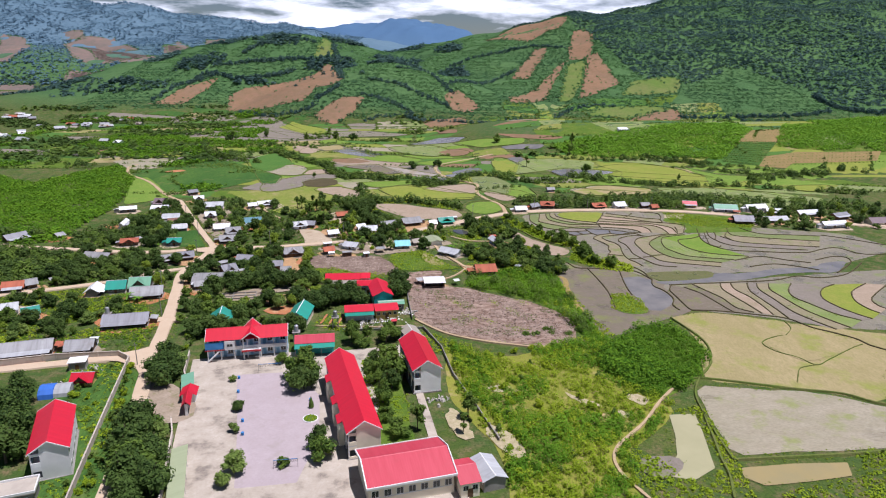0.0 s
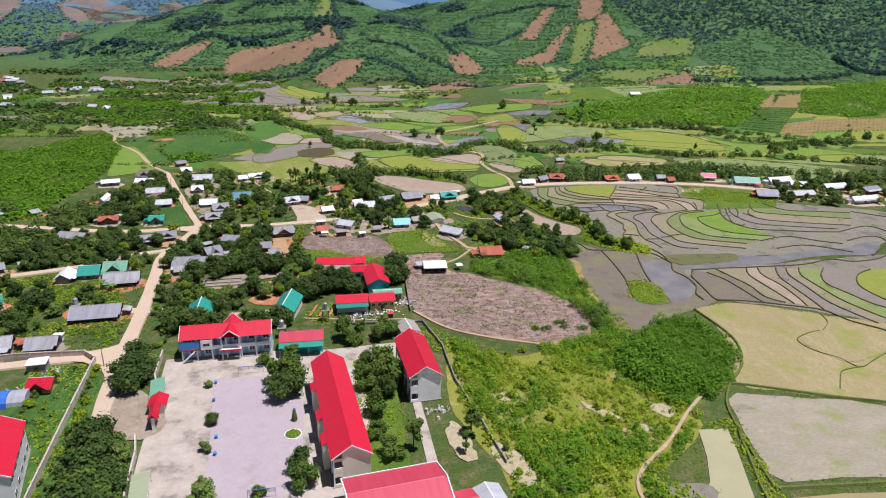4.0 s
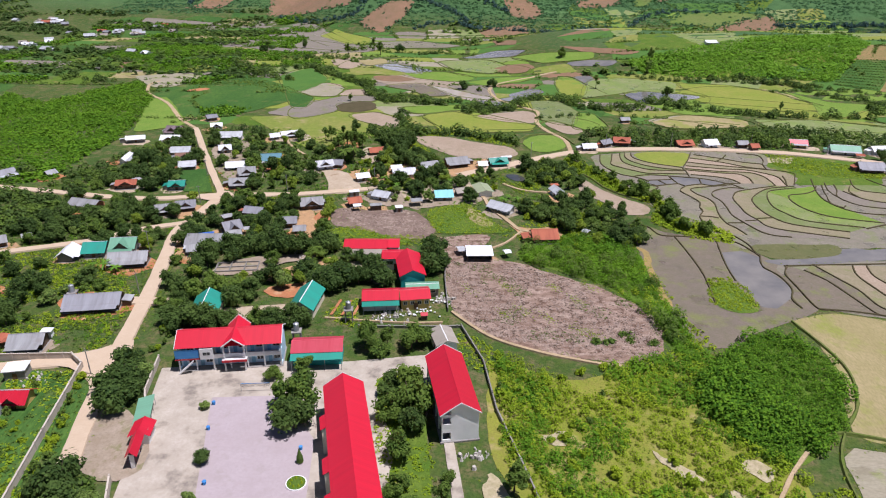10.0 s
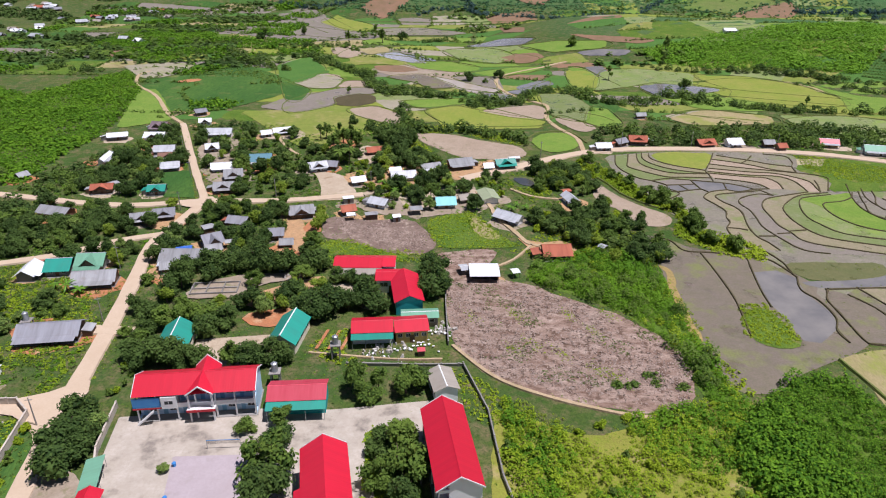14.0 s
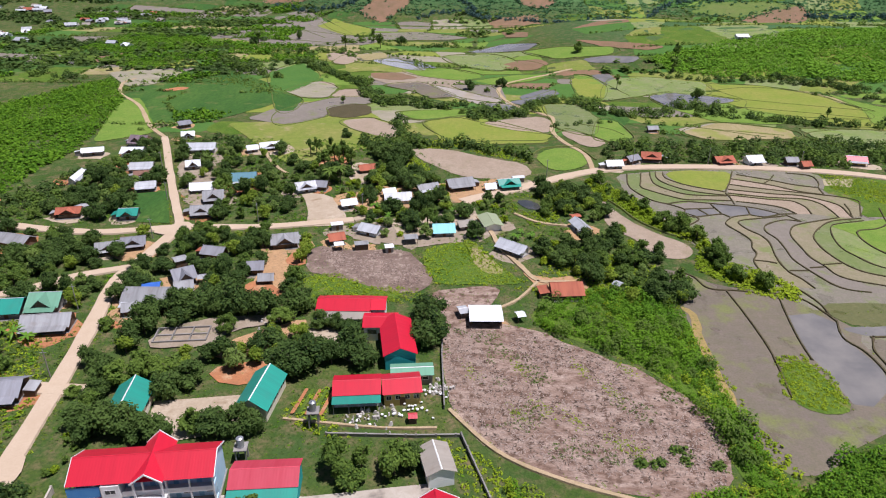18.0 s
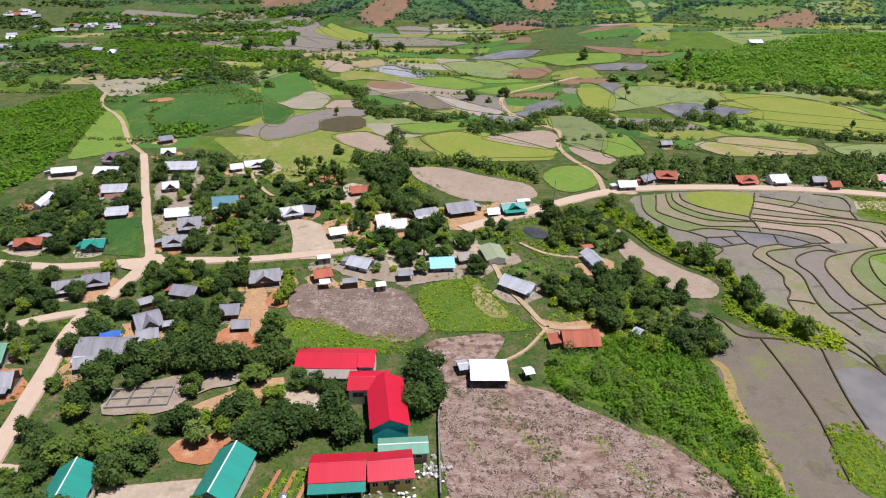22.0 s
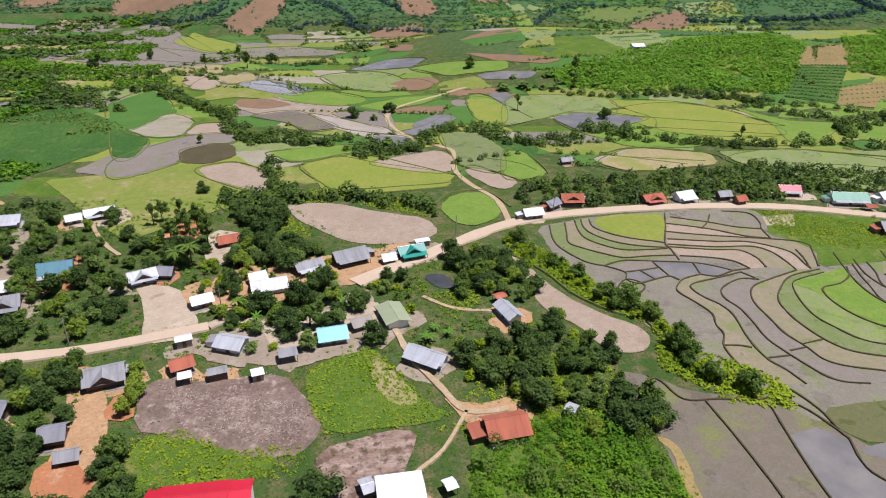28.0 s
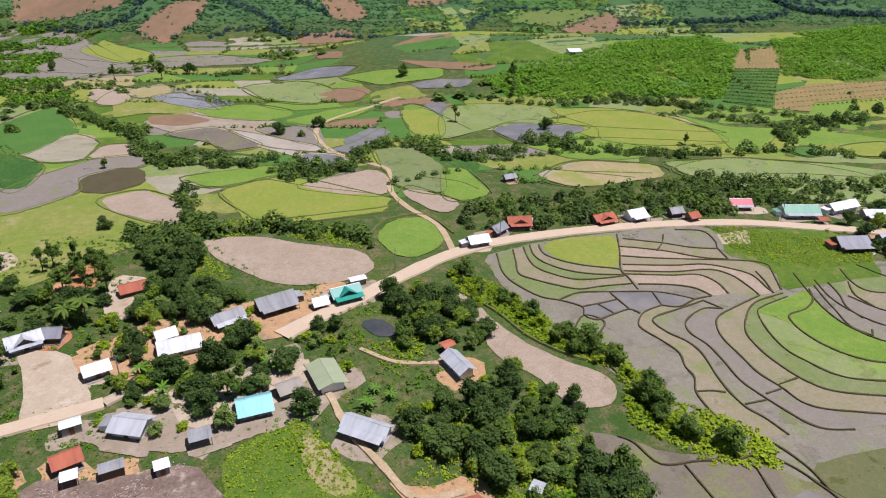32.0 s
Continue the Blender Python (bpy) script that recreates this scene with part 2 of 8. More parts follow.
M_WEEDS = soil("tall weeds and grass", (0.085, 0.165, 0.016), (0.150, 0.215, 0.028), (0.062, 0.108, 0.015), 8, 1.2, 0.9, 1.0, weed=((0.215, 0.205, 0.06), 0.3, 7))
M_SCRUB = soil("scrubland", (0.180, 0.235, 0.020), (0.255, 0.270, 0.040), (0.225, 0.200, 0.050), 12, 2.2, 0.95, 0.9, weed=((0.42, 0.32, 0.16), 0.3, 8))
M_ORANGE = soil("orange laterite", (0.50, 0.20, 0.085), (0.42, 0.165, 0.075), (0.34, 0.165, 0.085), 9, 1.8, 0.95, 0.6, weed=((0.52, 0.33, 0.19), 0.35, 5))
M_SAND = soil("trodden sandy yard", (0.50, 0.41, 0.31), (0.43, 0.345, 0.25), (0.36, 0.28, 0.19), 8, 2.2, 0.95, 0.15, grain=0.88, weed=((0.28, 0.20, 0.12), 0.32, 5))
M_TAN = soil("tan earth yard", (0.52, 0.32, 0.165), (0.45, 0.27, 0.14), (0.34, 0.21, 0.11), 7, 1.4, 0.95, 0.5, weed=((0.26, 0.20, 0.13), 0.3, 4))
M_GREYDIRT = soil("grey village dirt", (0.38, 0.31, 0.245), (0.29, 0.23, 0.17), (0.26, 0.205, 0.14), 7, 1.8, 0.95, 0.15, grain=0.85, weed=((0.16, 0.17, 0.06), 0.35, 4))
M_BAREHILL = soil("burnt and cleared slope", (0.30, 0.165, 0.105), (0.24, 0.15, 0.10), (0.17, 0.125, 0.06), 40, 7, 0.98, 0.7)
M_FARBARE = soil("far reddish bare slopes", (0.26, 0.165, 0.14), (0.20, 0.145, 0.13), (0.12, 0.125, 0.10), 60, 12, 0.98, 0.5)
M_PALEHILL = soil("grassy slope", (0.13, 0.20, 0.04), (0.19, 0.195, 0.07), (0.09, 0.15, 0.03), 40, 6, 0.98, 0.6)
M_ROAD = soil("dusty concrete road", (0.540, 0.425, 0.310), (0.500, 0.385, 0.275), (0.475, 0.360, 0.250), 10, 2.6, 0.9, 0.1, grain=0.94)
M_TRACK = soil("earth track", (0.52, 0.39, 0.25), (0.45, 0.33, 0.20), (0.33, 0.25, 0.14), 6, 1.4, 0.95, 0.4)
M_SANDY = soil("pale bare sand", (0.50, 0.42, 0.29), (0.43, 0.35, 0.235), (0.30, 0.27, 0.13), 5, 1.4, 0.95, 0.5)
M_BUND = soil("earth bund", (0.085, 0.064, 0.042), (0.115, 0.085, 0.055), (0.075, 0.075, 0.025), 5, 0.8, 0.95, 0.6)
M_MARSH = soil("olive marsh growth", (0.105, 0.115, 0.03), (0.145, 0.13, 0.045), (0.085, 0.095, 0.024), 7, 1.6, 0.8, 0.4, 0.3)
M_BUNDGREEN = soil("grassy bund", (0.13, 0.185, 0.03), (0.17, 0.16, 0.06), (0.09, 0.12, 0.03), 6, 0.8, 0.95, 0.6)
M_YARD = soil("stained concrete yard", (0.500, 0.440, 0.375), (0.360, 0.310, 0.250), (0.385, 0.330, 0.265), 6, 2.4, 0.85, 0.12, grain=0.92, weed=((0.20, 0.17, 0.145), 0.42, 6))
M_COURT = soil("lilac concrete court", (0.430, 0.365, 0.380), (0.395, 0.330, 0.340), (0.360, 0.300, 0.300), 14, 3.0, 0.8, 0.1, grain=0.95, weed=((0.34, 0.29, 0.28), 0.3, 5))
M_WATER = water_mat("still water", (0.045, 0.05, 0.05), (0.10, 0.095, 0.085))
M_MILKY = water_mat("milky pond water", (0.360, 0.340, 0.190), (0.400, 0.370, 0.215), 0.15)
M_OCHRE = water_mat("ochre pond water", (0.338, 0.266, 0.115), (0.302, 0.252, 0.122), 0.15)
M_SHALLOW = water_mat("shallow paddy water", (0.165, 0.155, 0.145), (0.235, 0.215, 0.190), 0.08)
M_RIVER = water_mat("silty river", (0.47, 0.40, 0.30), (0.38, 0.31, 0.24), 0.18)
LEAF_DARK = leafy("dark mango leaves", (0.020, 0.046, 0.013), (0.100, 0.158, 0.034), (0.058, 0.102, 0.024))
LEAF_MID = leafy("green leaves", (0.038, 0.082, 0.016), (0.150, 0.225, 0.036), (0.095, 0.155, 0.027))
LEAF_FRUIT = leafy("light green fruit tree leaves", (0.072, 0.132, 0.031), (0.220, 0.303, 0.066), (0.149, 0.220, 0.051))
LEAF_BRIGHT = leafy("bright scrub leaves", (0.095, 0.185, 0.009), (0.310, 0.395, 0.019), (0.205, 0.300, 0.014))
LEAF_YOUNG = leafy("yellowish young leaves", (0.085, 0.160, 0.016), (0.250, 0.325, 0.034), (0.170, 0.245, 0.026))
LEAF_PLANT = leafy("plantation leaves", (0.036, 0.112, 0.008), (0.155, 0.295, 0.016), (0.092, 0.210, 0.012))
# forest green shifted towards blue to stand for haze over the hills
LEAF_FOREST = leafy("hill forest leaves with haze tint", (0.050, 0.100, 0.092), (0.090, 0.158, 0.132), (0.048, 0.100, 0.092), 0.8, 0.42, 110)
# blue of the distant haze put straight into the far leaves
LEAF_FAR_HAZE = leafy("far forest leaves with haze blue", (0.114, 0.199, 0.277), (0.144, 0.240, 0.316), (0.126, 0.220, 0.296), 0.85, 0.45)
# plantation green with a little haze blue added
LEAF_HILL = leafy("hill plantation leaves", (0.085, 0.185, 0.074), (0.135, 0.275, 0.092), (0.060, 0.140, 0.070), 0.8, 0.42, 130)
LEAF_BANANA = leafy("banana leaves", (0.08, 0.20, 0.02), (0.15, 0.29, 0.03), (0.12, 0.24, 0.03), 0.4)
LEAF_ROWS = leafy("young plantation leaves", (0.085, 0.205, 0.016), (0.200, 0.375, 0.026), (0.140, 0.295, 0.020))
M_DRYWOOD = plain("sun-bleached dead wood", (0.46, 0.36, 0.30), (0.34, 0.25, 0.20), 0.95, 0.6)
M_BARK = plain("grey-brown bark", (0.10, 0.075, 0.055), (0.06, 0.045, 0.035), 0.95, 0.4, 0, 0.6)
ROOF = {
    "white": sheet_mat("white roof sheet", (0.76, 0.77, 0.78), (0.60, 0.61, 0.615), 0.4, 0, 0.15),
    "silver": sheet_mat("zinc roof sheet", (0.50, 0.51, 0.53), (0.36, 0.365, 0.375), 0.45, 0.1, 0.3),
    "grey": sheet_mat("weathered fibre-cement roof", (0.34, 0.34, 0.345), (0.215, 0.21, 0.21), 0.75, 0, 0.3),
    "slate": sheet_mat("dark grey roof sheet", (0.27, 0.27, 0.295), (0.185, 0.18, 0.195), 0.6, 0, 0.2),
    "rust": sheet_mat("old clay-red roof", (0.42, 0.13, 0.07), (0.30, 0.085, 0.05), 0.85, 0, 0.5),
    "red": sheet_mat("crimson roof sheet", (0.54, 0.014, 0.034), (0.47, 0.012, 0.03), 0.42, 0, 0.03),
    "faded": sheet_mat("faded red roof sheet", (0.53, 0.06, 0.09), (0.46, 0.035, 0.06), 0.5, 0, 0.08),
    "teal": sheet_mat("teal roof sheet", (0.025, 0.27, 0.20), (0.03, 0.22, 0.17), 0.42, 0, 0.06),
    "green": sheet_mat("sage green roof sheet", (0.15, 0.33, 0.22), (0.13, 0.27, 0.18), 0.5, 0, 0.1),
    "lime": sheet_mat("pale green roof sheet", (0.36, 0.40, 0.245), (0.31, 0.35, 0.21), 0.5, 0, 0.08),
    "purple": sheet_mat("plum brown roof sheet", (0.20, 0.145, 0.155), (0.15, 0.11, 0.12), 0.55, 0, 0.1),
    "brown": sheet_mat("brown roof sheet", (0.24, 0.125, 0.085), (0.18, 0.09, 0.06), 0.6, 0, 0.2),
    "beige": sheet_mat("dusty beige roof", (0.34, 0.30, 0.25), (0.28, 0.245, 0.205), 0.75, 0, 0.25),
    "petrol": sheet_mat("dull blue roof sheet", (0.095, 0.215, 0.26), (0.075, 0.175, 0.215), 0.5, 0, 0.1),
    "cyan": sheet_mat("pale cyan roof sheet", (0.20, 0.50, 0.53), (0.16, 0.43, 0.46), 0.42, 0, 0.05),
    "blue": sheet_mat("blue tarpaulin", (0.05, 0.16, 0.55), (0.04, 0.13, 0.45), 0.5, 0, 0.0),
}
WORDS = {"white": "white metal", "silver": "silvery zinc", "grey": "grey fibre-cement", "slate": "dark grey", "rust": "rusty clay-red", "red": "crimson metal", "faded": "faded red metal", "teal": "teal metal",
         "green": "sage green metal", "lime": "pale green metal", "purple": "plum brown metal", "brown": "brown metal", "beige": "dusty beige", "blue": "blue tarpaulin", "petrol": "dull blue metal", "cyan": "pale cyan metal"}
M_CREAM = plain("cream plaster", (0.80, 0.72, 0.56), (0.70, 0.62, 0.48), 0.8)
M_WHITEWALL = plain("white plaster", (0.82, 0.81, 0.79), (0.72, 0.71, 0.69), 0.8)
M_GREYWALL = plain("bare cement wall", (0.27, 0.25, 0.23), (0.18, 0.165, 0.15), 0.9)
M_WOODWALL = plain("weathered board wall", (0.16, 0.105, 0.07), (0.11, 0.075, 0.055), 0.9)
M_BLUEWALL = plain("pale blue paint", (0.22, 0.42, 0.58), (0.18, 0.36, 0.5), 0.7)
M_TEALWALL = plain("teal sheet wall", (0.03, 0.36, 0.36), (0.03, 0.30, 0.31), 0.6)
M_PALEBLUE = plain("pale blue limewash", (0.50, 0.66, 0.78), (0.42, 0.57, 0.70), 0.8)
M_YELLOWWALL = plain("ochre yellow plaster", (0.55, 0.40, 0.12), (0.46, 0.33, 0.11), 0.8)
M_TRIM = plain("white trim", (0.72, 0.71, 0.69), (0.62, 0.61, 0.6), 0.7)
M_STEEL = plain("galvanised steel", (0.42, 0.43, 0.44), (0.34, 0.35, 0.36), 0.4, 0.5, 0.6)
M_GLASS = plain("dark window glass", (0.02, 0.026, 0.03), (0.03, 0.036, 0.04), 0.08, 0.8, 0, 0, 0.6)
M_DARK = plain("near-black net and opening shade", (0.025, 0.022, 0.02), (0.035, 0.03, 0.027), 0.9)
M_DOOR = plain("brown door", (0.14, 0.075, 0.04), (0.10, 0.055, 0.03), 0.7)
M_WALLSTONE = plain("limewashed wall", (0.50, 0.44, 0.37), (0.38, 0.33, 0.28), 0.9)
M_RUBBLE = plain("pale rubble", (0.52, 0.48, 0.43), (0.36, 0.33, 0.29), 0.95)
M_BLUEPAINT = plain("blue banner", (0.05, 0.22, 0.55), (0.10, 0.33, 0.62), 0.6)
M_REDPAINT = plain("red paint", (0.55, 0.04, 0.05), (0.45, 0.03, 0.04), 0.6)


# ---- making meshes ----
class Shape:
    """Collects corners and faces of one mesh."""

    def __init__(self):
        self.v, self.f = [], []

    def face(self, *pts):
        k = len(self.v)
        self.v += [tuple(p) for p in pts]
        self.f.append(tuple(range(k, k + len(pts))))
        return self

    def box(self, x0, y0, z0, x1, y1, z1):
        k = len(self.v)
        self.v += [(x, y, z) for z in (z0, z1) for x, y in ((x0, y0), (x1, y0), (x1, y1), (x0, y1))]
        self.f += [tuple(k + i for i in q) for q in ((3, 2, 1, 0), (4, 5, 6, 7), (0, 1, 5, 4), (1, 2, 6, 5), (2, 3, 7, 6), (3, 0, 4, 7))]
        return self

    def prism(self, ring, a, b, axis=0):
        """A ring of (u, w) carried from a to b along x (axis 0) or y (axis 1)."""
        k, n = len(self.v), len(ring)
        for s in (a, b):
            self.v += [(s, u, w) if axis == 0 else (u, s, w) for u, w in ring]
        self.f += [(k + i, k + (i + 1) % n, k + n + (i + 1) % n, k + n + i) for i in range(n)]
        self.f += [tuple(k + i for i in reversed(range(n))), tuple(k + n + i for i in range(n))]
        return self

    def tube(self, x, y, z0, z1, r0, r1, n=10, lean=(0, 0)):
        k = len(self.v)
        for z, r, s in ((z0, r0, 0), (z1, r1, 1)):
            self.v += [(x + lean[0] * s + r * math.cos(6.2832 * i / n), y + lean[1] * s + r * math.sin(6.2832 * i / n), z) for i in range(n)]
        self.f += [(k + i, k + (i + 1) % n, k + n + (i + 1) % n, k + n + i) for i in range(n)]
        self.f += [tuple(k + i for i in reversed(range(n))), tuple(k + n + i for i in range(n))]
        return self

    def sheet(self, p, q, r, s, ridge=0.005, step=0.5, thick=0.05):
        """A corrugated sheet: p-q is the upper edge, s-r the lower one; the ribs run from upper to lower edge."""
        p, q, r, s = map(Vector, (p, q, r, s))
        n = max(2, int((q - p).length / step)) * 2
        up = (q - p).cross(s - p).normalized()
        if up.z < 0:
            up = -up
        k = len(self.v)
        for i in range(n + 1):
            o = up * (ridge if i % 2 else 0)
            a, b = p.lerp(q, i / n) + o, s.lerp(r, i / n) + o
            self.v += [tuple(a), tuple(b), tuple(b - up * thick), tuple(a - up * thick)]
        for i in range(n):
            j = k + 4 * i
            self.f += [(j + e, j + 4 + e, j + 4 + (e + 1) % 4, j + (e + 1) % 4) for e in range(4)]
        self.f += [(k, k + 1, k + 2, k + 3), (k + 4 * n + 3, k + 4 * n + 2, k + 4 * n + 1, k + 4 * n)]
        return self

    def mesh(self, name, material):
        me = bpy.data.meshes.new(name)
        me.from_pydata(self.v, [], self.f)
        me.materials.append(material)
        me.update()
        return me

    def put(self, name, material, parent=None, label="", place=None):
        ob = new(name, self.mesh(name, material))
        if parent is not None:
            ob.parent = parent
        if place is not None:
            ob.matrix_basis = place
        if label:
            tagged(ob, label)
        return ob


def thing(name, x, y, turn=0, label="", category="", group="", kind="", z=None):
    ob = new(name)
    ob.empty_display_size = 0.5
    ob.matrix_basis = pose(x, y, float(height(x, y)) if z is None else z, 0, 0, turn)
    return tagged(ob, label, category, group, kind)


# ---- the lie of the land ----
RIDGES = [
    # far left mountains and their foothills
    (900, [(-2400, 2500, 335), (-1682, 2600, 305), (-1188, 2600, 258), (-974, 2600, 220), (-716, 2600, 198), (-480, 2600, 158), (-150, 2700, 120)]),
    (340, [(-1500, 1750, 110), (-1015, 1700, 92), (-890, 1700, 94), (-750, 1700, 78), (-600, 1750, 60)]),
    (420, [(-700, 2050, 120), (-560, 2000, 120), (-420, 1950, 100)]),
    # blue range behind the saddle
    (900, [(-700, 4050, 215), (-607, 4000, 232), (-400, 4000, 250), (-145, 4000, 281), (152, 4000, 205), (500, 4000, 150)]),
    # hill with the cleared slope
    (330, [(-450, 1150, 34), (-396, 1220, 80), (-324, 1250, 107), (-272, 1260, 118), (-190, 1260, 105), (-120, 1280, 84), (20, 1350, 66)]),
    # round green mound
    (215, [(-90, 1000, 62), (-60, 1010, 70), (-10, 1000, 58), (40, 980, 36)]),
    # ridge with the bare crest
    (480, [(20, 1400, 58), (53, 1400, 64), (134, 1400, 95), (250, 1400, 122), (341, 1500, 146)]),
    # large forested mountain
    (720, [(341, 1500, 146), (453, 1500, 176), (639, 1500, 212), (970, 1500, 252), (1400, 1450, 290), (2200, 1300, 320)]),
    # low plantation rise
    (165, [(140, 690, 20), (300, 650, 24), (480, 640, 30), (800, 620, 40)]),
]
def height(x, y):
    x = np.asarray(x, float); y = np.asarray(y, float)
    total = np.zeros(np.broadcast(x, y).shape)
    for w, pts in RIDGES:
        best = np.zeros_like(total)
        for (ax, ay, ah), (bx, by, bh) in zip(pts, pts[1:]):
            dx, dy = bx - ax, by - ay
            s = np.clip(((x - ax) * dx + (y - ay) * dy) / (dx * dx + dy * dy), 0, 1)
            d2 = ((x - ax - s * dx) ** 2 + (y - ay - s * dy) ** 2) / (w * w)
            best = np.maximum(best, (ah + s * (bh - ah)) * np.clip(1 - d2, 0, 1) ** 1.5)
        total += best ** 6
    hill = total ** (1 / 6)
    wave = np.sin(x * .021 + 1.3 * np.sin(y * .013)) * np.sin(y * .017 + .8 * np.sin(x * .011)) + .5 * np.sin(x * .047 + y * .02) * np.sin(y * .041 - x * .013)
    return hill * (0.94 + .055 * wave) + np.clip(y - 280, 0, 620) * .012


def smooth_line(pts, per=5, closed=False):
    """A Catmull-Rom curve through the points."""
    p = [Vector((*q, 0)) for q in pts]
    n, out = len(p), []
    for i in range(n if closed else n - 1):
        a, b, c, d = (p[(i + k) % n] if closed else p[min(max(i + k, 0), n - 1)] for k in (-1, 0, 1, 2))
        for j in range(per):
            t = j / per
            q = 0.5 * (2 * b + (c - a) * t + (2 * a - 5 * b + 4 * c - d) * t * t + (3 * b - a - 3 * c + d) * t ** 3)
            out.append((q.x, q.y))
    if not closed:
        out.append((p[-1].x, p[-1].y))
    return out


LAYER, MARGINS = [0.03], []


def outline(pts, cut, gap, rag):
    """Corners cut a little, edges split and roughened as worn field edges are."""
    ring = []
    for (ax, ay), (bx, by) in zip(pts, pts[1:] + pts[:1]):
        d = math.hypot(bx - ax, by - ay)
        c = min(0.25, cut / max(d, 0.1))
        n = max(1, int(d * (1 - 2 * c) / gap))
        ring += [(ax + (bx - ax) * (c + (1 - 2 * c) * k / n), ay + (by - ay) * (c + (1 - 2 * c) * k / n)) for k in range(n + 1)]
    for f, r in ((0.11, rag), (0.45, rag * 0.6), (1.4, rag * 0.35)):
        ring = [(x + r * noise.noise(Vector((x * f, y * f, 3))), y + r * noise.noise(Vector((x * f, y * f, 9)))) for x, y in ring]
    return ring


def cover(name, pts, material, label, category="field", step=14, per=4, lift=None, rag=0.7, kind="structure", parent=None, gap=2.2):
    """A patch of ground laid on the land. Each lies a little above the one before. per 1: straight edges."""
    ring = outline(list(pts), 3.0 if per > 1 else 0.3, gap, rag if per > 1 else 0.08)
    if lift is None:
        LAYER[0] += 0.0018
        lift = LAYER[0]
    if per > 1 and name not in ("pond", "yard", "field_plot", "channel_water", "flooded_paddy") and max(q[1] for q in ring) < 480:
        MARGINS.append(ring)
    bm = bmesh.new()
    f = bm.faces.new([bm.verts.new((x, y, 0)) for x, y in ring])
    xs, ys = [q[0] for q in ring], [q[1] for q in ring]
    for axis, lo, hi in ((0, min(xs), max(xs)), (1, min(ys), max(ys))):
        s = math.ceil(lo / step) * step
        while s < hi:
            no = (1, 0, 0) if axis == 0 else (0, 1, 0)
            bmesh.ops.bisect_plane(bm, geom=bm.verts[:] + bm.edges[:] + bm.faces[:], plane_co=(s, s, 0), plane_no=no)
            s += step
    bmesh.ops.triangulate(bm, faces=bm.faces[:])
    co = np.array([v.co[:] for v in bm.verts])
    for v, z in zip(bm.verts, height(co[:, 0], co[:, 1])):
        v.co.z = z + lift
    bmesh.ops.recalc_face_normals(bm, faces=bm.faces[:])
    if sum(f.normal.z for f in bm.faces) < 0:
        bmesh.ops.reverse_faces(bm, faces=bm.faces[:])
    me = bpy.data.meshes.new(name)
    bm.to_mesh(me)
    bm.free()
    me.materials.append(material)
    ob = new(name, me)
    if parent is not None:
        ob.parent = parent
        return ob
    return tagged(ob, label, category, kind=kind)


def ribbon(name, pts, material, width, rise, label, category, lift=0.42, per=5, wob=0.0, crown=0.6, kind="structure", closed=False):
    """A strip along a curve: a road (low rise) or a bund (high)."""
    line = smooth_line(pts, per, closed)
    if closed:
        line.append(line[0])
    sh = Shape()
    for i, (x, y) in enumerate(line):
        a, b = line[max(i - 1, 0)], line[min(i + 1, len(line) - 1)]
        d = Vector((b[0] - a[0], b[1] - a[1], 0)).normalized()
        nx, ny = -d.y, d.x
        w = width / 2 * (1 + wob * noise.noise(Vector((x * .3, y * .3, 5))))
        z = float(height(x, y)) + lift
        for s, h in ((-1, -lift), (-crown, rise), (crown, rise), (1, -lift)):
            sh.v.append((x + nx * w * s, y + ny * w * s, z + h))
    for i in range(len(line) - 1):
        for j in range(3):
            k = 4 * i + j
            sh.f.append((k + 4, k, k + 1, k + 5)[::-1])
    return tagged(sh.put(name, material), label, category, kind=kind)


def steps(lo, hi, fine, lo2, hi2, coarse):
    """Grid lines: fine between lo and hi, growing coarser out to lo2 and hi2."""
    out = list(np.arange(lo, hi + 1, fine))
    s, g = hi, fine
    while s < hi2:
        g = min(coarse, g * 1.07)
        s += g
        out.append(s)
    s, g = lo, fine
    while s > lo2:
        g = min(coarse, g * 1.07)
        s -= g
        out.insert(0, s)
    return np.array(out)


gx, gy = steps(-420, 420, 12, -2600, 2400, 45), steps(60, 1150, 12, -700, 4700, 60)
GX, GY = np.meshgrid(gx, gy)
GZ = height(GX, GY)
gv = np.stack([GX.ravel(), GY.ravel(), GZ.ravel()], 1)
nxg, nyg = len(gx), len(gy)
gi = (np.arange(nyg - 1)[:, None] * nxg + np.arange(nxg - 1)[None]).ravel()
gf = np.stack([gi, gi + 1, gi + nxg + 1, gi + nxg], 1)
me = bpy.data.meshes.new("ground")
me.from_pydata(gv.tolist(), [], gf.tolist())
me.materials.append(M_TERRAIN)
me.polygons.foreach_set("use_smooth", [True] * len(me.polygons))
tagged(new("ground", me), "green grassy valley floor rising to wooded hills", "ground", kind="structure")


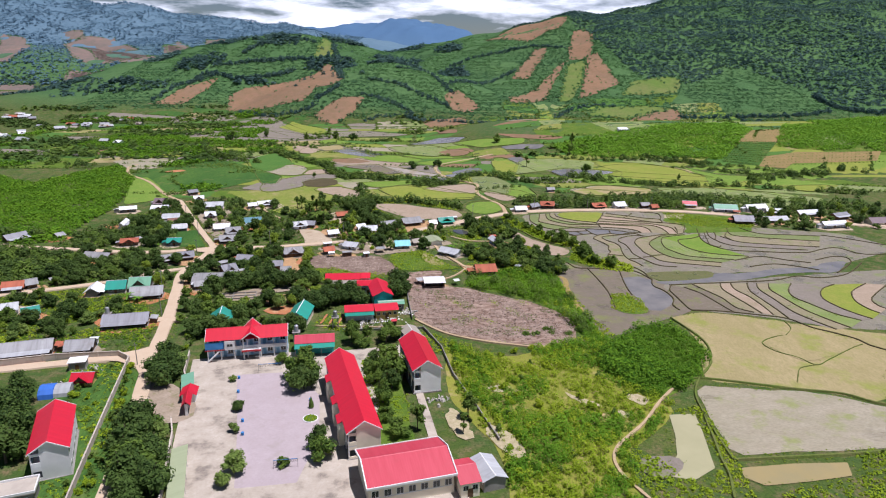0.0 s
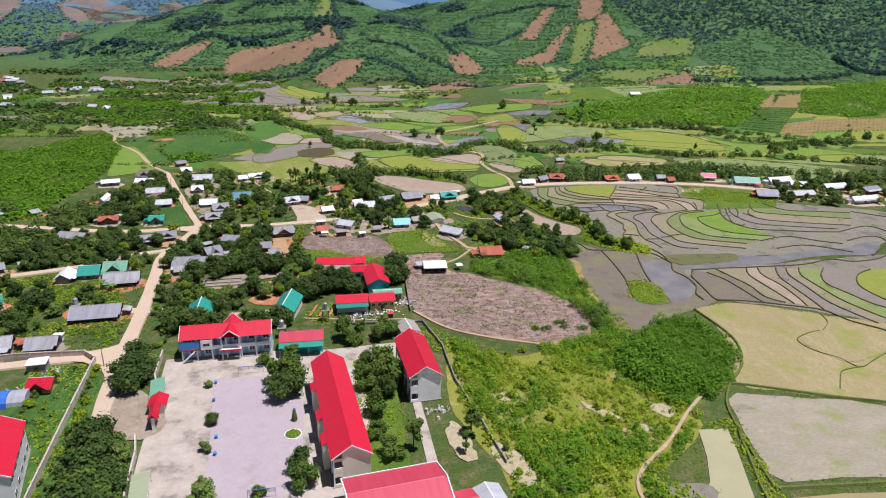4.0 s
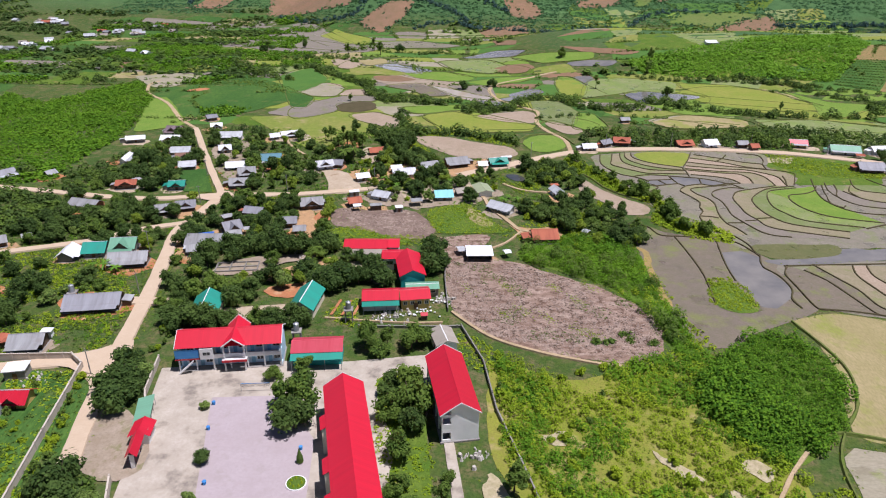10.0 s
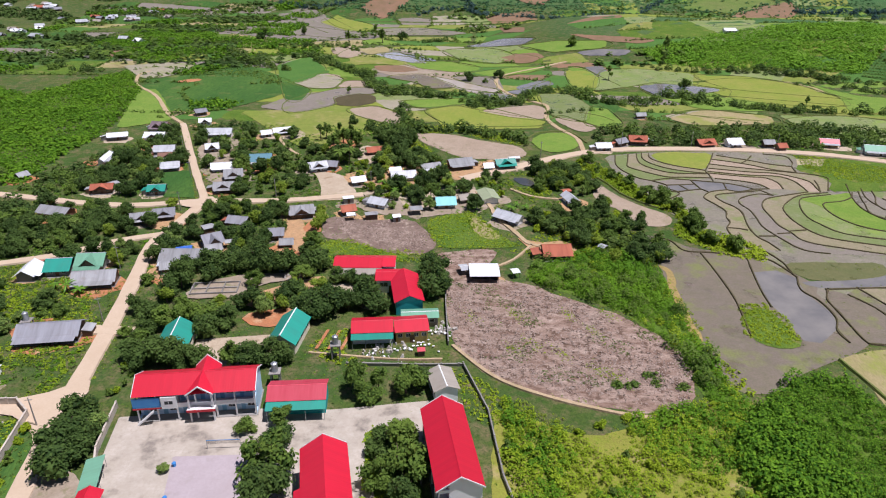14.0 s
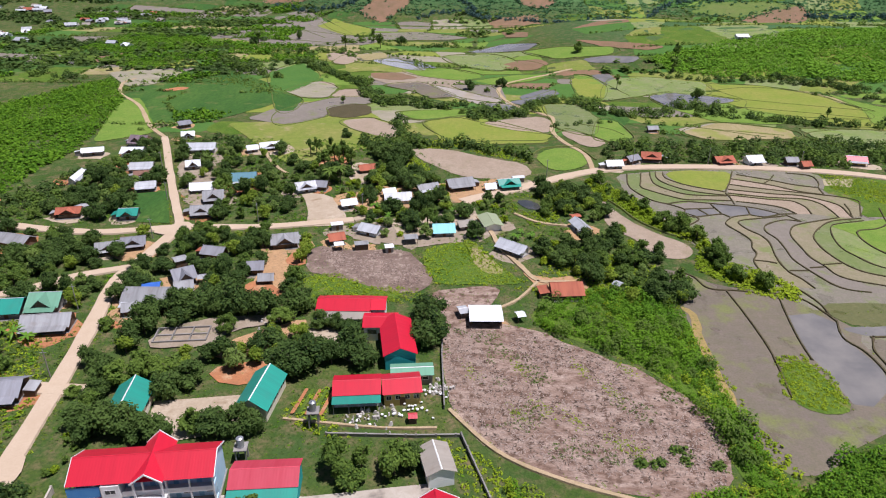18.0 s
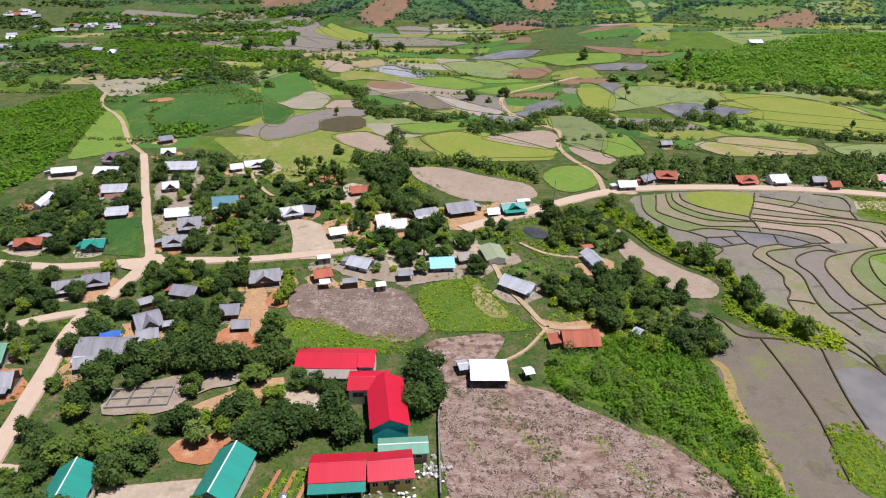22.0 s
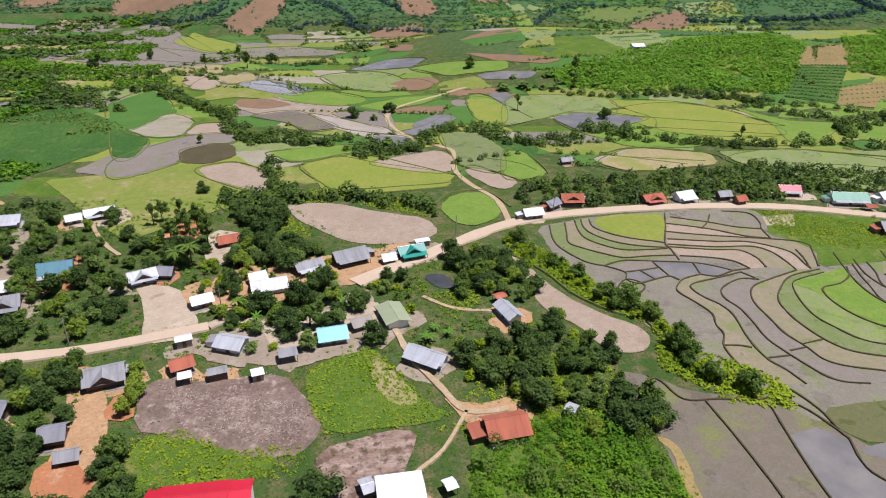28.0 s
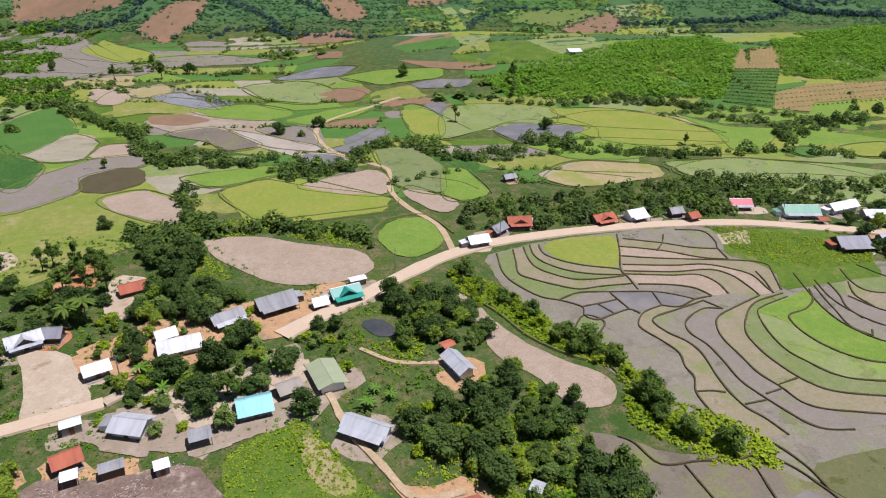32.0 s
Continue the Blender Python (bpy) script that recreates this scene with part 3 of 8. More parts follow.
# village houses: x, y, turn of the ridge, length, width, roof
HOUSES = [
    (-161, 387, -4, 8.8, 8, "purple"), (-156, 371, 6, 9.8, 8, "white"), (-143, 353, 13, 9.4, 6, "silver"), (-137, 344, 19, 9.0, 6, "brown"), (-131, 332, 20, 7.9, 5, "silver"), (-124, 306, 12, 6.9, 7, "teal"),
    (-174, 370, 22, 9.5, 4, "white"), (-163, 339, 99, 11.7, 4, "white"), (-145, 305, 16, 8.4, 6, "rust"), (-143, 309, 63, 3.4, 4, "grey"), (-143, 398, 20, 6.4, 6, "white"), (-153, 416, 39, 6.5, 6, "slate"),
    (-129, 380, 9, 13.3, 7, "silver"), (-123, 357, 22, 6.2, 6, "white"), (-96, 343, 15, 9.6, 9, "petrol"), (-109, 333, 17, 9.5, 5, "white"), (-101, 324, 19, 7.7, 8, "grey"), (-100, 311, 14, 7.9, 6, "grey"),
    (-106, 381, 28, 5.4, 5, "white"), (-99, 386, 26, 10.3, 6, "white"), (-70, 337, 27, 8.1, 6, "silver"), (-64, 339, -5, 5.3, 5, "slate"), (-50, 322, 26, 6.1, 5, "white"), (-50, 360, 23, 7.5, 5, "rust"),
    (-33, 329, 15, 10.3, 7, "silver"), (-37, 334, 26, 5.3, 4, "white"), (-23, 340, 28, 8.8, 6, "grey"), (-11, 346, 24, 11.0, 7, "grey"), (1, 344, 18, 4.7, 4, "white"), (8, 348, 18, 9.0, 6, "teal"),
    (12, 355, 17, 5.1, 3, "white"), (-14, 303, 11, 7.6, 7, "cyan"), (-7, 308, 24, 5.8, 5, "beige"), (-38, 301, -20, 7.6, 6.5, "silver"), (-24, 295, 14, 4.5, 4, "grey"), (-30, 288, 17, 2.9, 3, "white"),
    (-39, 289, 17, 4.5, 3, "grey"), (-50, 303, 20, 4.1, 3, "white"), (-48, 293, 26, 5.6, 5, "rust"), (-46, 288, 17, 3.1, 3, "white"), (-64, 290, 18, 8.9, 8, "grey"), (-117, 280, 24, 7.8, 6, "grey"),
    (-111, 284, 22, 7.5, 6, "slate"), (-91, 273, 41, 3.9, 4, "grey"), (-86, 264, 36, 6.5, 9, "slate"), (-83, 258, 23, 5.4, 5, "grey"), (-80, 263, 22, 2.6, 3, "grey"), (-90, 252, 5, 12.9, 9, "grey"),
    (-91, 246, 20, 6.5, 5, "grey"), (-92, 257, 19, 4.9, 3, "blue"), (-67, 271, 11, 5.3, 6, "slate"), (-62, 265, 11, 4.7, 4, "grey"), (-83, 280, -8, 7.6, 6, "slate"), (23, 266, 9, 9.3, 8, "rust"),
    (1, 250, 5, 9.1, 9, "white"), (-5, 252, 19, 2.6, 4, "silver"), (10, 251, 20, 2.4, 3, "white"), (9, 292, -35, 10.6, 5, "silver"), (32, 310, -71, 9.3, 5, "silver"), (31, 318, 24, 3.6, 3, "rust"),
    (38, 270, -38, 2.5, 3, "silver"), (53, 375, 10, 7.6, 6, "white"), (62, 383, 38, 7.2, 5, "slate"), (71, 388, -3, 8.8, 6, "rust"), (102, 387, 14, 9.0, 6, "rust"), (115, 388, 15, 7.9, 6, "white"),
    (131, 388, 6, 5.8, 5, "grey"), (135, 383, 13, 4.8, 5, "rust"), (81, 433, 14, 5.9, 4, "grey"), (160, 392, -8, 8.8, 6, "red"), (178, 382, -9, 13.9, 8, "green"), (181, 373, -9, 4.2, 4, "rust"),
    (204, 375, -9, 8.9, 6, "white"), (176, 354, -5, 11.4, 8, "slate"), (197, 383, 13, 14.5, 6, "white"), (222, 371, 13, 14.3, 6, "white"), (196, 357, 10, 15.0, 5, "silver"), (223, 346, 14, 16.0, 5, "white"),
    (238, 365, 21, 11.8, 6, "slate"), (255, 353, 9, 18.4, 8, "purple"), (-163, 243, 20, 7.9, 6, "rust"), (-158, 246, 36, 4.6, 5, "grey"), (-130, 239, 100, 8.5, 6, "white"), (-123, 243, 12, 7.5, 9, "teal"),
    (-115.5, 247, 10, 8.5, 9, "green"), (-109, 237, 13, 12.1, 7, "grey"), (-105, 210, 12, 15.1, 8, "slate"), (-125, 187, 17, 14.6, 8, "grey"), (-110, 189, 11, 8.7, 6, "grey"), (-151, 220, 26, 6.5, 7, "silver"),
    (-141, 216, 33, 5.9, 7, "teal"), (-152, 251, 39, 3.4, 4, "grey"), (-203, 311, 58, 10.7, 7, "slate"), (-184, 315, 62, 4.7, 5, "grey"), (-149, 282, -11, 12.5, 7, "grey"), (-98, 167, 6, 6.3, 6, "red"),
]
HOUSES.append((1.5, 311, -74, 10.5, 7, "lime"))
rnd = random.Random(5)
# worn ground round the houses
for i, (x, y, a, l, w, c) in enumerate(HOUSES):
    if l < 4:
        continue
    r = 0.5 * max(l, w) + rnd.uniform(1.0, 3.5)
    ring = [(x + r * rnd.uniform(0.6, 1.35) * math.cos(k * 0.7) * 1.1, y - 1.0 + r * rnd.uniform(0.55, 1.2) * math.sin(k * 0.7)) for k in range(9)]
    m = rnd.choice([M_GREYDIRT, M_SAND, M_TAN, M_TAN, M_ORANGE, M_ORANGE] if x < 40 else [M_SAND, M_TAN, M_GREYDIRT])
    cover("yard", ring, m, "worn bare earth yard round a house", "yard", 20, 3, 0.012 + (i % 12) * 0.004, 2.2)
LAYER[0] = 0.07

# the far valley: a patchwork of small plots between low hedges
pr, HEDGE, THICK = random.Random(77), [], []
FARPLOTS = {"w": [M_CROP, M_CROP, M_WEEDS, M_CROP, M_LAV, M_BEIGE, M_RICEDARK, M_WEEDS], "m": [M_LAWN, M_RICE, M_RICEDARK, M_WETGREEN, M_YELLOW, M_LAV, M_WEEDS, M_LAWN, M_RICEDARK, M_BAREHILL, M_GREYFIELD], "e": [M_LAWN, M_YELLOW, M_RICE, M_WEEDS, M_WETGREEN, M_RICEDARK]}
PLOTWORD = {M_CROP: "dark green crop plot", M_WEEDS: "overgrown green plot of weeds", M_LAWN: "light green grassy plot", M_LAV: "grey lavender fallow plot", M_BEIGE: "beige stubble plot", M_RICEDARK: "deep green rice plot", M_RICE: "bright green rice plot", M_WETGREEN: "pale green flooded plot", M_YELLOW: "yellow-green rice plot", M_BAREHILL: "reddish brown bare plot", M_GREYFIELD: "pale grey drained plot"}


def knot(i, j):
    q = random.Random(i * 911 + j * 37)
    y = 398 + j * 17 + j * j * 0.33
    x = -430 + i * 36
    return x + q.uniform(-13, 13) + 9 * math.sin(j * 0.9), y + q.uniform(-5, 5) + 12 * math.sin(x * 0.011 + j * 0.35)


for j in range(22):
    for i in range(23):
        ring = [knot(i, j), knot(i + 1, j), knot(i + 1, j + 1), knot(i, j + 1)]
        cx, cy = sum(q[0] for q in ring) / 4, sum(q[1] for q in ring) / 4
        if (cx > 40 and cy < 436) or (cx < 45 and cy < 412) or float(height(cx, cy)) - 0.012 * min(620, cy - 280) > (26 if cx > 90 else 5) or (-320 < cx < -190 and cy < 500):
            continue
        zone = "w" if cx < -150 else "m" if cx < 110 else "e"
        if zone == "w" and pr.random() < 0.3:
            THICK.append(ring)
        elif pr.random() < 0.9:
            m = pr.choice(FARPLOTS[zone])
            cover("field_plot", ring, m, PLOTWORD[m], "field", 16, 4, 0.05, 1.6, gap=5)
        for a, b in ((ring[0], ring[1]), (ring[0], ring[3])):
            if pr.random() < (0.55 if zone == "w" else 0.28):
                n = int(math.hypot(b[0] - a[0], b[1] - a[1]) / 1.8)
                HEDGE += [(a[0] + (b[0] - a[0]) * k / n + pr.gauss(0, .7), a[1] + (b[1] - a[1]) * k / n + pr.gauss(0, .7), pr.uniform(0.5, 1.9)) for k in range(n) if pr.random() < 0.8 and not (-150 < a[0] < 70 and a[1] < 480)]


# ---- fields and open ground, village first, then the far valley ----
cover("scrub_ground", [(4, 192), (23, 184), (42, 192), (61, 200), (57, 164), (66, 154), (52, 138), (46, 134), (44, 112), (16, 110), (16, 134), (10, 146), (4, 160)], M_SCRUB, "yellow-green scrubland with bare sandy spots", "scrub")
cover("scrub_ground", [(12, 250), (17, 266), (34, 272), (50, 266), (55, 250), (55, 227), (58, 198), (51, 194), (48, 213), (40, 232), (24, 243)], M_WEEDS, "dense green thicket floor beside the cleared field", "scrub")
GROVE = [(62, 198), (68, 204), (75, 209), (83, 206), (88, 197), (87, 189), (85, 182), (79, 172), (71, 164), (64, 159), (58, 160), (55, 170), (50, 178), (53, 186), (57, 192)]
cover("scrub_ground", GROVE, M_WEEDS, "green floor of the round grove", "scrub")
cover("cleared_field", [(-11, 247), (2, 250), (13, 247), (26, 239), (39, 231), (47, 221), (51, 210), (47, 196), (38, 192), (30, 193), (15, 197), (4, 202), (-6, 214), (-9, 233)], M_CLEARED, "reddish brown cleared field strewn with litter", rag=1.2)
cover("dry_field", [(85, 217), (103, 222), (126, 213), (144, 196), (150, 185), (124, 156), (115, 161), (102, 164), (79, 169), (82, 178), (88, 194), (88, 210)], M_BEIGE, "dry beige stubble field with low bunds")
cover("dry_field", [(126, 213), (150, 204), (175, 196), (180, 170), (150, 160), (124, 157), (145, 188)], M_BEIGE, "dry beige stubble field with low bunds")
cover("drained_paddy", [(75, 166), (102, 163), (114, 160), (124, 153), (150, 150), (140, 134), (111, 135), (83, 133), (71, 132), (72, 146)], M_GREYFIELD, "pale grey drained paddy field")
cover("muddy_paddy", [(53, 285), (60, 282), (68, 275), (80, 273), (90, 267), (95, 257), (100, 248), (99, 224), (86, 216), (72, 207), (65, 201), (57, 201), (55, 214), (54, 227), (54, 253)], M_MUDBROWN, "brown muddy paddy field with faint ridges")
cover("flooded_paddy", [(81, 260), (88.5, 262), (92.5, 257.5), (91.5, 249), (94, 238), (92.5, 230.5), (85, 223), (81, 223.5), (80, 238), (79.5, 240.5), (79.5, 248.5)], M_SHALLOW, "shallow flooded paddy reflecting the sky", per=1)
cover("terraced_paddy", [(52, 366), (72, 374), (105, 378), (137, 378), (141, 350), (152, 345), (180, 343), (222, 331), (232, 305), (215, 295), (196, 285), (172, 272), (140, 268), (110, 265), (92, 262), (80, 273), (68, 302), (59, 323), (54, 345)], M_MUD, "muddy rice terraces flooded in places", per=3)
cover("terraced_paddy", [(94, 252), (104, 254), (122, 256), (150, 262), (178, 268), (215, 275), (215, 240), (185, 215), (165, 205), (150, 206), (132, 212), (116, 219), (100, 223), (96, 240)], M_MUD, "muddy rice terraces below the channel", per=3)
cover("channel_water", [(92, 254.5), (96.5, 256), (114, 258.5), (126, 267.5), (134, 266), (152.5, 273), (173.5, 276.5), (180, 282), (191.5, 286), (192, 282.5), (178.5, 268), (161.5, 268.5), (148.5, 264.5), (130.5, 258), (116.5, 254.5), (99, 251.5)], M_SHALLOW, "winding shallow channel between the terraces", "water")
cover("marsh", [(92, 267), (107.5, 269), (123, 270), (123, 262.5), (109.5, 257.5), (97.5, 256), (93, 260.5)], M_MARSH, "olive green marshy strip by the channel", "marsh")
cover("golden_paddy", [(73.5, 372.5), (83, 375.5), (102.5, 375.5), (92.5, 351.5), (83.5, 356), (75, 361)], M_YELLOW, "yellow-green flooded rice paddy")
# bunds: left upper terraces, stepped strips, curved terraces, their eastern ends, terraces below the channel
UPPER = [
    [(57.5, 367.5), (56, 357), (56.5, 350.5), (59, 344.5), (62.5, 339), (67, 336.5)],
    [(63.5, 369.5), (62, 361.5), (60.5, 353.5), (63.5, 349.5), (69, 345), (75, 341.5), (82.5, 342), (92, 342)],
    [(67.5, 371), (66.5, 363.5), (67, 356.5), (71.5, 350.5), (77, 347), (85.5, 346.5), (91.5, 347)],
    [(70, 372), (69, 364.5), (71, 358.5), (76, 353), (83, 349.5), (92, 347.5)],
    [(73, 372), (72.5, 365), (77, 359), (83, 355), (89.5, 352.5), (92.5, 351)],
]
STEPPED = [
    [(103, 372), (110.5, 368.5), (115, 366.5), (122.5, 362), (131, 359.5)],
    [(99, 366.5), (108, 363), (114, 360), (122, 354.5), (130, 352)],
    [(96, 360), (107, 356.5), (122.5, 353), (135.5, 350), (140, 346.5), (138.5, 342), (134, 331.5)],
    [(94.5, 354), (109.5, 351), (120.5, 350), (128, 345), (131, 340.5), (130.5, 333.5), (130.5, 330)],
    [(93, 350), (107.5, 347), (120, 346.5), (124.5, 342), (125.5, 335.5), (125.5, 330)],
    [(92.5, 348), (106, 345), (114.5, 344), (117.5, 338.5), (117, 332)],
    [(93.5, 341.5), (103, 339.5), (109, 336.5), (111.5, 331.5)],
]
CURVED = [
    [(94.5, 329), (88, 326.5), (84, 322), (83.5, 318.5), (86, 312.5), (87.5, 307), (86, 301.5), (86, 297.5), (83.5, 292.5), (83, 287.5), (83.5, 283), (86.5, 279), (88.5, 276.5)],
    [(107.5, 329.5), (98.5, 326.5), (90.5, 324), (88, 321.5), (89, 316.5), (92, 311.5), (93, 306), (91.5, 297), (91, 290.5), (91.5, 285.5), (93.5, 281.5), (95, 276)],
    [(110.5, 324.5), (105.5, 325.5), (99.5, 322.5), (96, 319), (95, 314.5), (96.5, 309), (96.5, 302), (96, 294.5), (97.5, 288.5), (99.5, 283), (101.5, 278.5), (104.5, 276), (110, 275)],
    [(125.5, 329.5), (115, 325), (107, 321), (103.5, 316), (102, 310.5), (102, 303.5), (102, 296.5), (104, 290), (105, 285), (108.5, 282), (114.5, 280), (121, 278), (130, 275.5)],
    [(133, 329.5), (121.5, 326), (114, 319), (109.5, 312), (108.5, 304), (109.5, 296.5), (111.5, 291), (114.5, 287.5), (120.5, 285), (133, 281.5)],
    [(133, 327.5), (123, 324), (119, 321), (116, 312.5), (115, 304), (117, 298), (120, 292.5), (125.5, 289.5), (140.5, 286)],
    [(142.5, 330.5), (139.5, 325), (133.5, 320.5), (127, 318.5), (125, 314), (125, 308.5), (126.5, 303), (130, 298), (136, 294.5), (150, 291)],
    [(145.5, 332), (143, 324.5), (141.5, 318.5), (139.5, 310.5), (142, 305.5)],
    [(151, 333), (149, 326), (146, 319.5), (146, 313.5)],
    [(157.5, 332.5), (153.5, 325), (154, 318.5)],
]
EASTERN = [
    [(144.5, 340), (139, 320.5), (139.5, 309), (145.5, 301), (159, 299), (170, 297.5), (182, 297.5)],
    [(148, 335), (145, 322.5), (149, 309.5), (162, 305.5), (184, 301.5)],
    [(151, 325), (156.5, 315), (172, 310.5), (193, 307)],
    [(161, 340), (158.5, 327.5), (170.5, 323), (199, 317)],
    [(168.5, 342), (174.5, 330.5), (189, 328.5), (204.5, 326.5)],
    [(140.5, 285), (155, 291), (166, 285.5), (174.5, 282)],
    [(143.5, 276), (156.5, 280), (165.5, 276.5), (172.5, 271.5)],
    [(206, 328.5), (216, 322), (229, 311)],
    [(182, 297.5), (200, 306), (207, 296), (219, 296)],
    [(179, 286), (190.5, 291.5), (196, 290), (193.5, 282.5), (178.5, 268)],
]
LOWER = [
    [(99, 251.5), (96, 245), (96, 237.5), (96, 227), (96.5, 223.5)],
    [(103, 248.5), (107, 241.5), (109.5, 231), (111, 223.5), (112, 221)],
    [(107.5, 253), (110.5, 244.5), (113.5, 236), (114.5, 226), (119, 221.5)],
    [(120, 253), (118, 246), (119, 237.5), (120.5, 228.5), (121.5, 220.5)],
    [(124.5, 253.5), (123, 246), (125, 237.5), (125.5, 227.5), (125, 219)],
    [(131.5, 253.5), (128.5, 244.5), (128.5, 235), (129, 225), (129, 216)],
    [(135.5, 253.5), (133, 246), (133.5, 235), (134, 222.5), (137, 213.5), (140.5, 206)],
    [(140.5, 253.5), (137.5, 246), (138, 236.5), (139.5, 224), (143, 214.5), (146.5, 207.5)],
    [(150, 253.5), (145, 246), (142.5, 238), (145, 230), (148.5, 220.5), (154.5, 214)],
    [(167.5, 252.5), (159, 246.5), (153.5, 236.5), (154, 227.5), (156.5, 220.5), (159.5, 215.5)],
    [(182, 254), (172.5, 246.5), (168.5, 242), (164.5, 233), (164.5, 225), (166, 221)],
    [(190, 252.5), (173.5, 237), (170.5, 229), (171.5, 225.5)],
]
CROSSING = [
    [(102.5, 375.5), (97.5, 362.5), (92.5, 351), (92.5, 346), (92, 338.5)],
    [(124.5, 376), (133.5, 373.5), (133.5, 365.5), (131, 359.5), (130, 352)],
    [(118.5, 373), (114.5, 366.5), (110, 361.5)],
    [(133.5, 343), (132.5, 337), (130.5, 330.5)],
    [(67, 336.5), (74, 339.5), (83, 338.5), (95.5, 336.5), (101, 334), (105.5, 330.5)],
    [(72, 332), (78.5, 333), (83, 334)],
    [(77, 332.5), (79.5, 327)],
    [(83, 338), (84.5, 329)],
    [(95.5, 336.5), (94.5, 329)],
    [(67, 336.5), (72, 332), (71, 327.5), (73.5, 325), (79.5, 327), (84.5, 328.5), (86.5, 326)],
    [(94.5, 329), (99, 327.5), (105.5, 330.5), (111.5, 331.5)],
    [(64, 319), (70.5, 327.5), (75, 323.5), (69, 316.5)],
    [(83.5, 292.5), (87.5, 292), (90, 291)],
    [(92, 286.5), (97.5, 287)],
    [(99, 289), (103.5, 290)],
    [(104, 291.5), (110, 293)],
    [(144, 308), (142, 305.5)],
    [(107.5, 329.5), (110.5, 324.5)],
]
EDGES = [
    [(96.5, 223.5), (107, 222.5), (119.5, 219), (128.5, 215.5), (132.5, 208), (138, 203), (142.5, 198), (144, 193), (147, 189.5)],
    [(98, 251), (112, 253), (129, 255), (145, 257.5), (158, 263), (167.5, 261), (182, 266.5), (198.5, 282.5)],
    [(69, 272), (70, 259.5), (70.5, 246), (70, 237), (68.5, 224.5)],
    [(82.5, 269.5), (81, 260), (79.5, 248.5), (79, 239.5)],
    [(93, 258), (91, 250), (93.5, 244), (94, 235.5), (91.5, 229), (92, 223.5)],
    [(59.5, 282), (62, 279.5), (64.5, 273), (72.5, 272.5), (80.5, 271.5), (85.5, 272), (90, 267), (93, 258)],
    [(85, 279), (90, 274.5), (92.5, 267), (92.5, 261)],
]
STATE = {M_WETGREEN: "seedlings in shallow water", M_TERRGREEN: "thin green seedlings", M_RICE: "bright young rice", M_YELLOW: "yellow-green rice", M_SHALLOW: "standing water"}
# the terraces between neighbouring bunds, each in its own state
for lines, mats in ((UPPER, [M_TERRGREEN, M_TERRACE, M_TERRGREEN, M_TERRACE]), (STEPPED, [M_TERRACE, M_PINK, M_TERRACE, M_PINK, M_TERRACE, M_PINK]), (CURVED, [M_TERRACE, M_MUD, M_LAV, M_TERRACE, M_TERRGREEN, M_WETGREEN, M_RICE, M_MUD, M_TERRGREEN]),
                    (EASTERN[:5], [M_MUD, M_LAV, M_TERRACE, M_TERRGREEN]), (LOWER, [M_MUDBROWN, M_MUDBROWN, M_TERRACE, M_PINK, M_TERRACE, M_LAV, M_TERRACE, M_WETGREEN, M_LAV, M_YELLOW, M_PINK])):
    for a, b, m in zip(lines, lines[1:], mats):
        cover("terrace_strip", smooth_line(a, 4) + smooth_line(b, 4)[::-1], m, "curved rice terrace with " + STATE.get(m, "bare drying mud"), "field", 14, 1)
for ring, m in (([(69, 335), (75, 339), (83, 338.5), (83, 334), (72, 332)], M_LAV), ([(72, 331.5), (82.5, 334), (84, 329), (79, 327), (74, 325), (71, 327)], M_SHALLOW), ([(83, 338), (95, 336.5), (94.5, 329), (87, 327), (84.5, 329)], M_SHALLOW), ([(95.5, 336.5), (101, 334), (105.5, 330.5), (99, 328), (94.5, 329)], M_SHALLOW), ([(64, 319), (70, 327), (74.5, 323.5), (69, 316.5)], M_TERRGREEN)):
    cover("terrace_pool", ring, m, "small terrace corner with " + STATE.get(m, "bare drying mud"), "field", 14, 1)
cover("green_paddy", [(132.5, 326.5), (142.5, 330.5), (140, 325), (137.5, 318), (134, 315.5), (131.5, 306.5), (134, 301.5), (128, 301), (125, 308.5), (125, 314), (121, 319.5), (119, 322)], M_RICE, "bright green young rice on a curved terrace")
cover("grass_patch", [(137.5, 368), (151, 372.5), (178.5, 368), (182, 358), (172.5, 334), (158.5, 333.5), (145, 332), (134, 331), (140, 343), (136, 351), (130.5, 354)], M_WEEDS, "bright green grassy slope beside the road", "grass")
cover("sandy_patch", [(137, 370), (150.5, 372), (144.5, 361.5), (134.5, 362.5)], M_SANDY, "bare pale pad beside the road", "sand", per=1)
cover("islet", [(70, 236), (76, 239.5), (78.5, 234), (79.5, 227), (80.5, 222), (75, 219), (69.5, 221), (68, 227)], M_WEEDS, "green overgrown islet in the paddy", "scrub")
cover("straw_edge", [(53, 262), (55, 258), (53.5, 246.5), (54, 237.5), (53.5, 229.5), (53.5, 221), (56, 221), (55.5, 229.5), (56, 237.5), (55.5, 246.5), (57.5, 258), (55, 262)], M_STRAW, "straw-coloured bank along the muddy paddy", "bank", rag=0.9, gap=1.2)
cover("dry_field", [(126, 208), (133.5, 202.5), (141.5, 197), (138.5, 192), (129, 186.5), (116.5, 180.5), (112.5, 185), (109, 194), (114.5, 198.5)], M_BEIGE, "dry yellowish stubble field within low bunds")
cover("pond", [(62, 150), (69, 150.5), (68, 144), (67, 139), (65.5, 132), (64.5, 127), (58, 122.5), (52.5, 124), (55, 129), (57.5, 132), (60, 140)], M_MILKY, "pale milky green fish pond", "pond", per=1)
cover("mud_flat", [(47, 124), (48.5, 131), (51, 132), (57, 132), (58, 128), (53, 123)], M_LAV, "grey-brown mud at the pond's edge", "mud", rag=0.6)
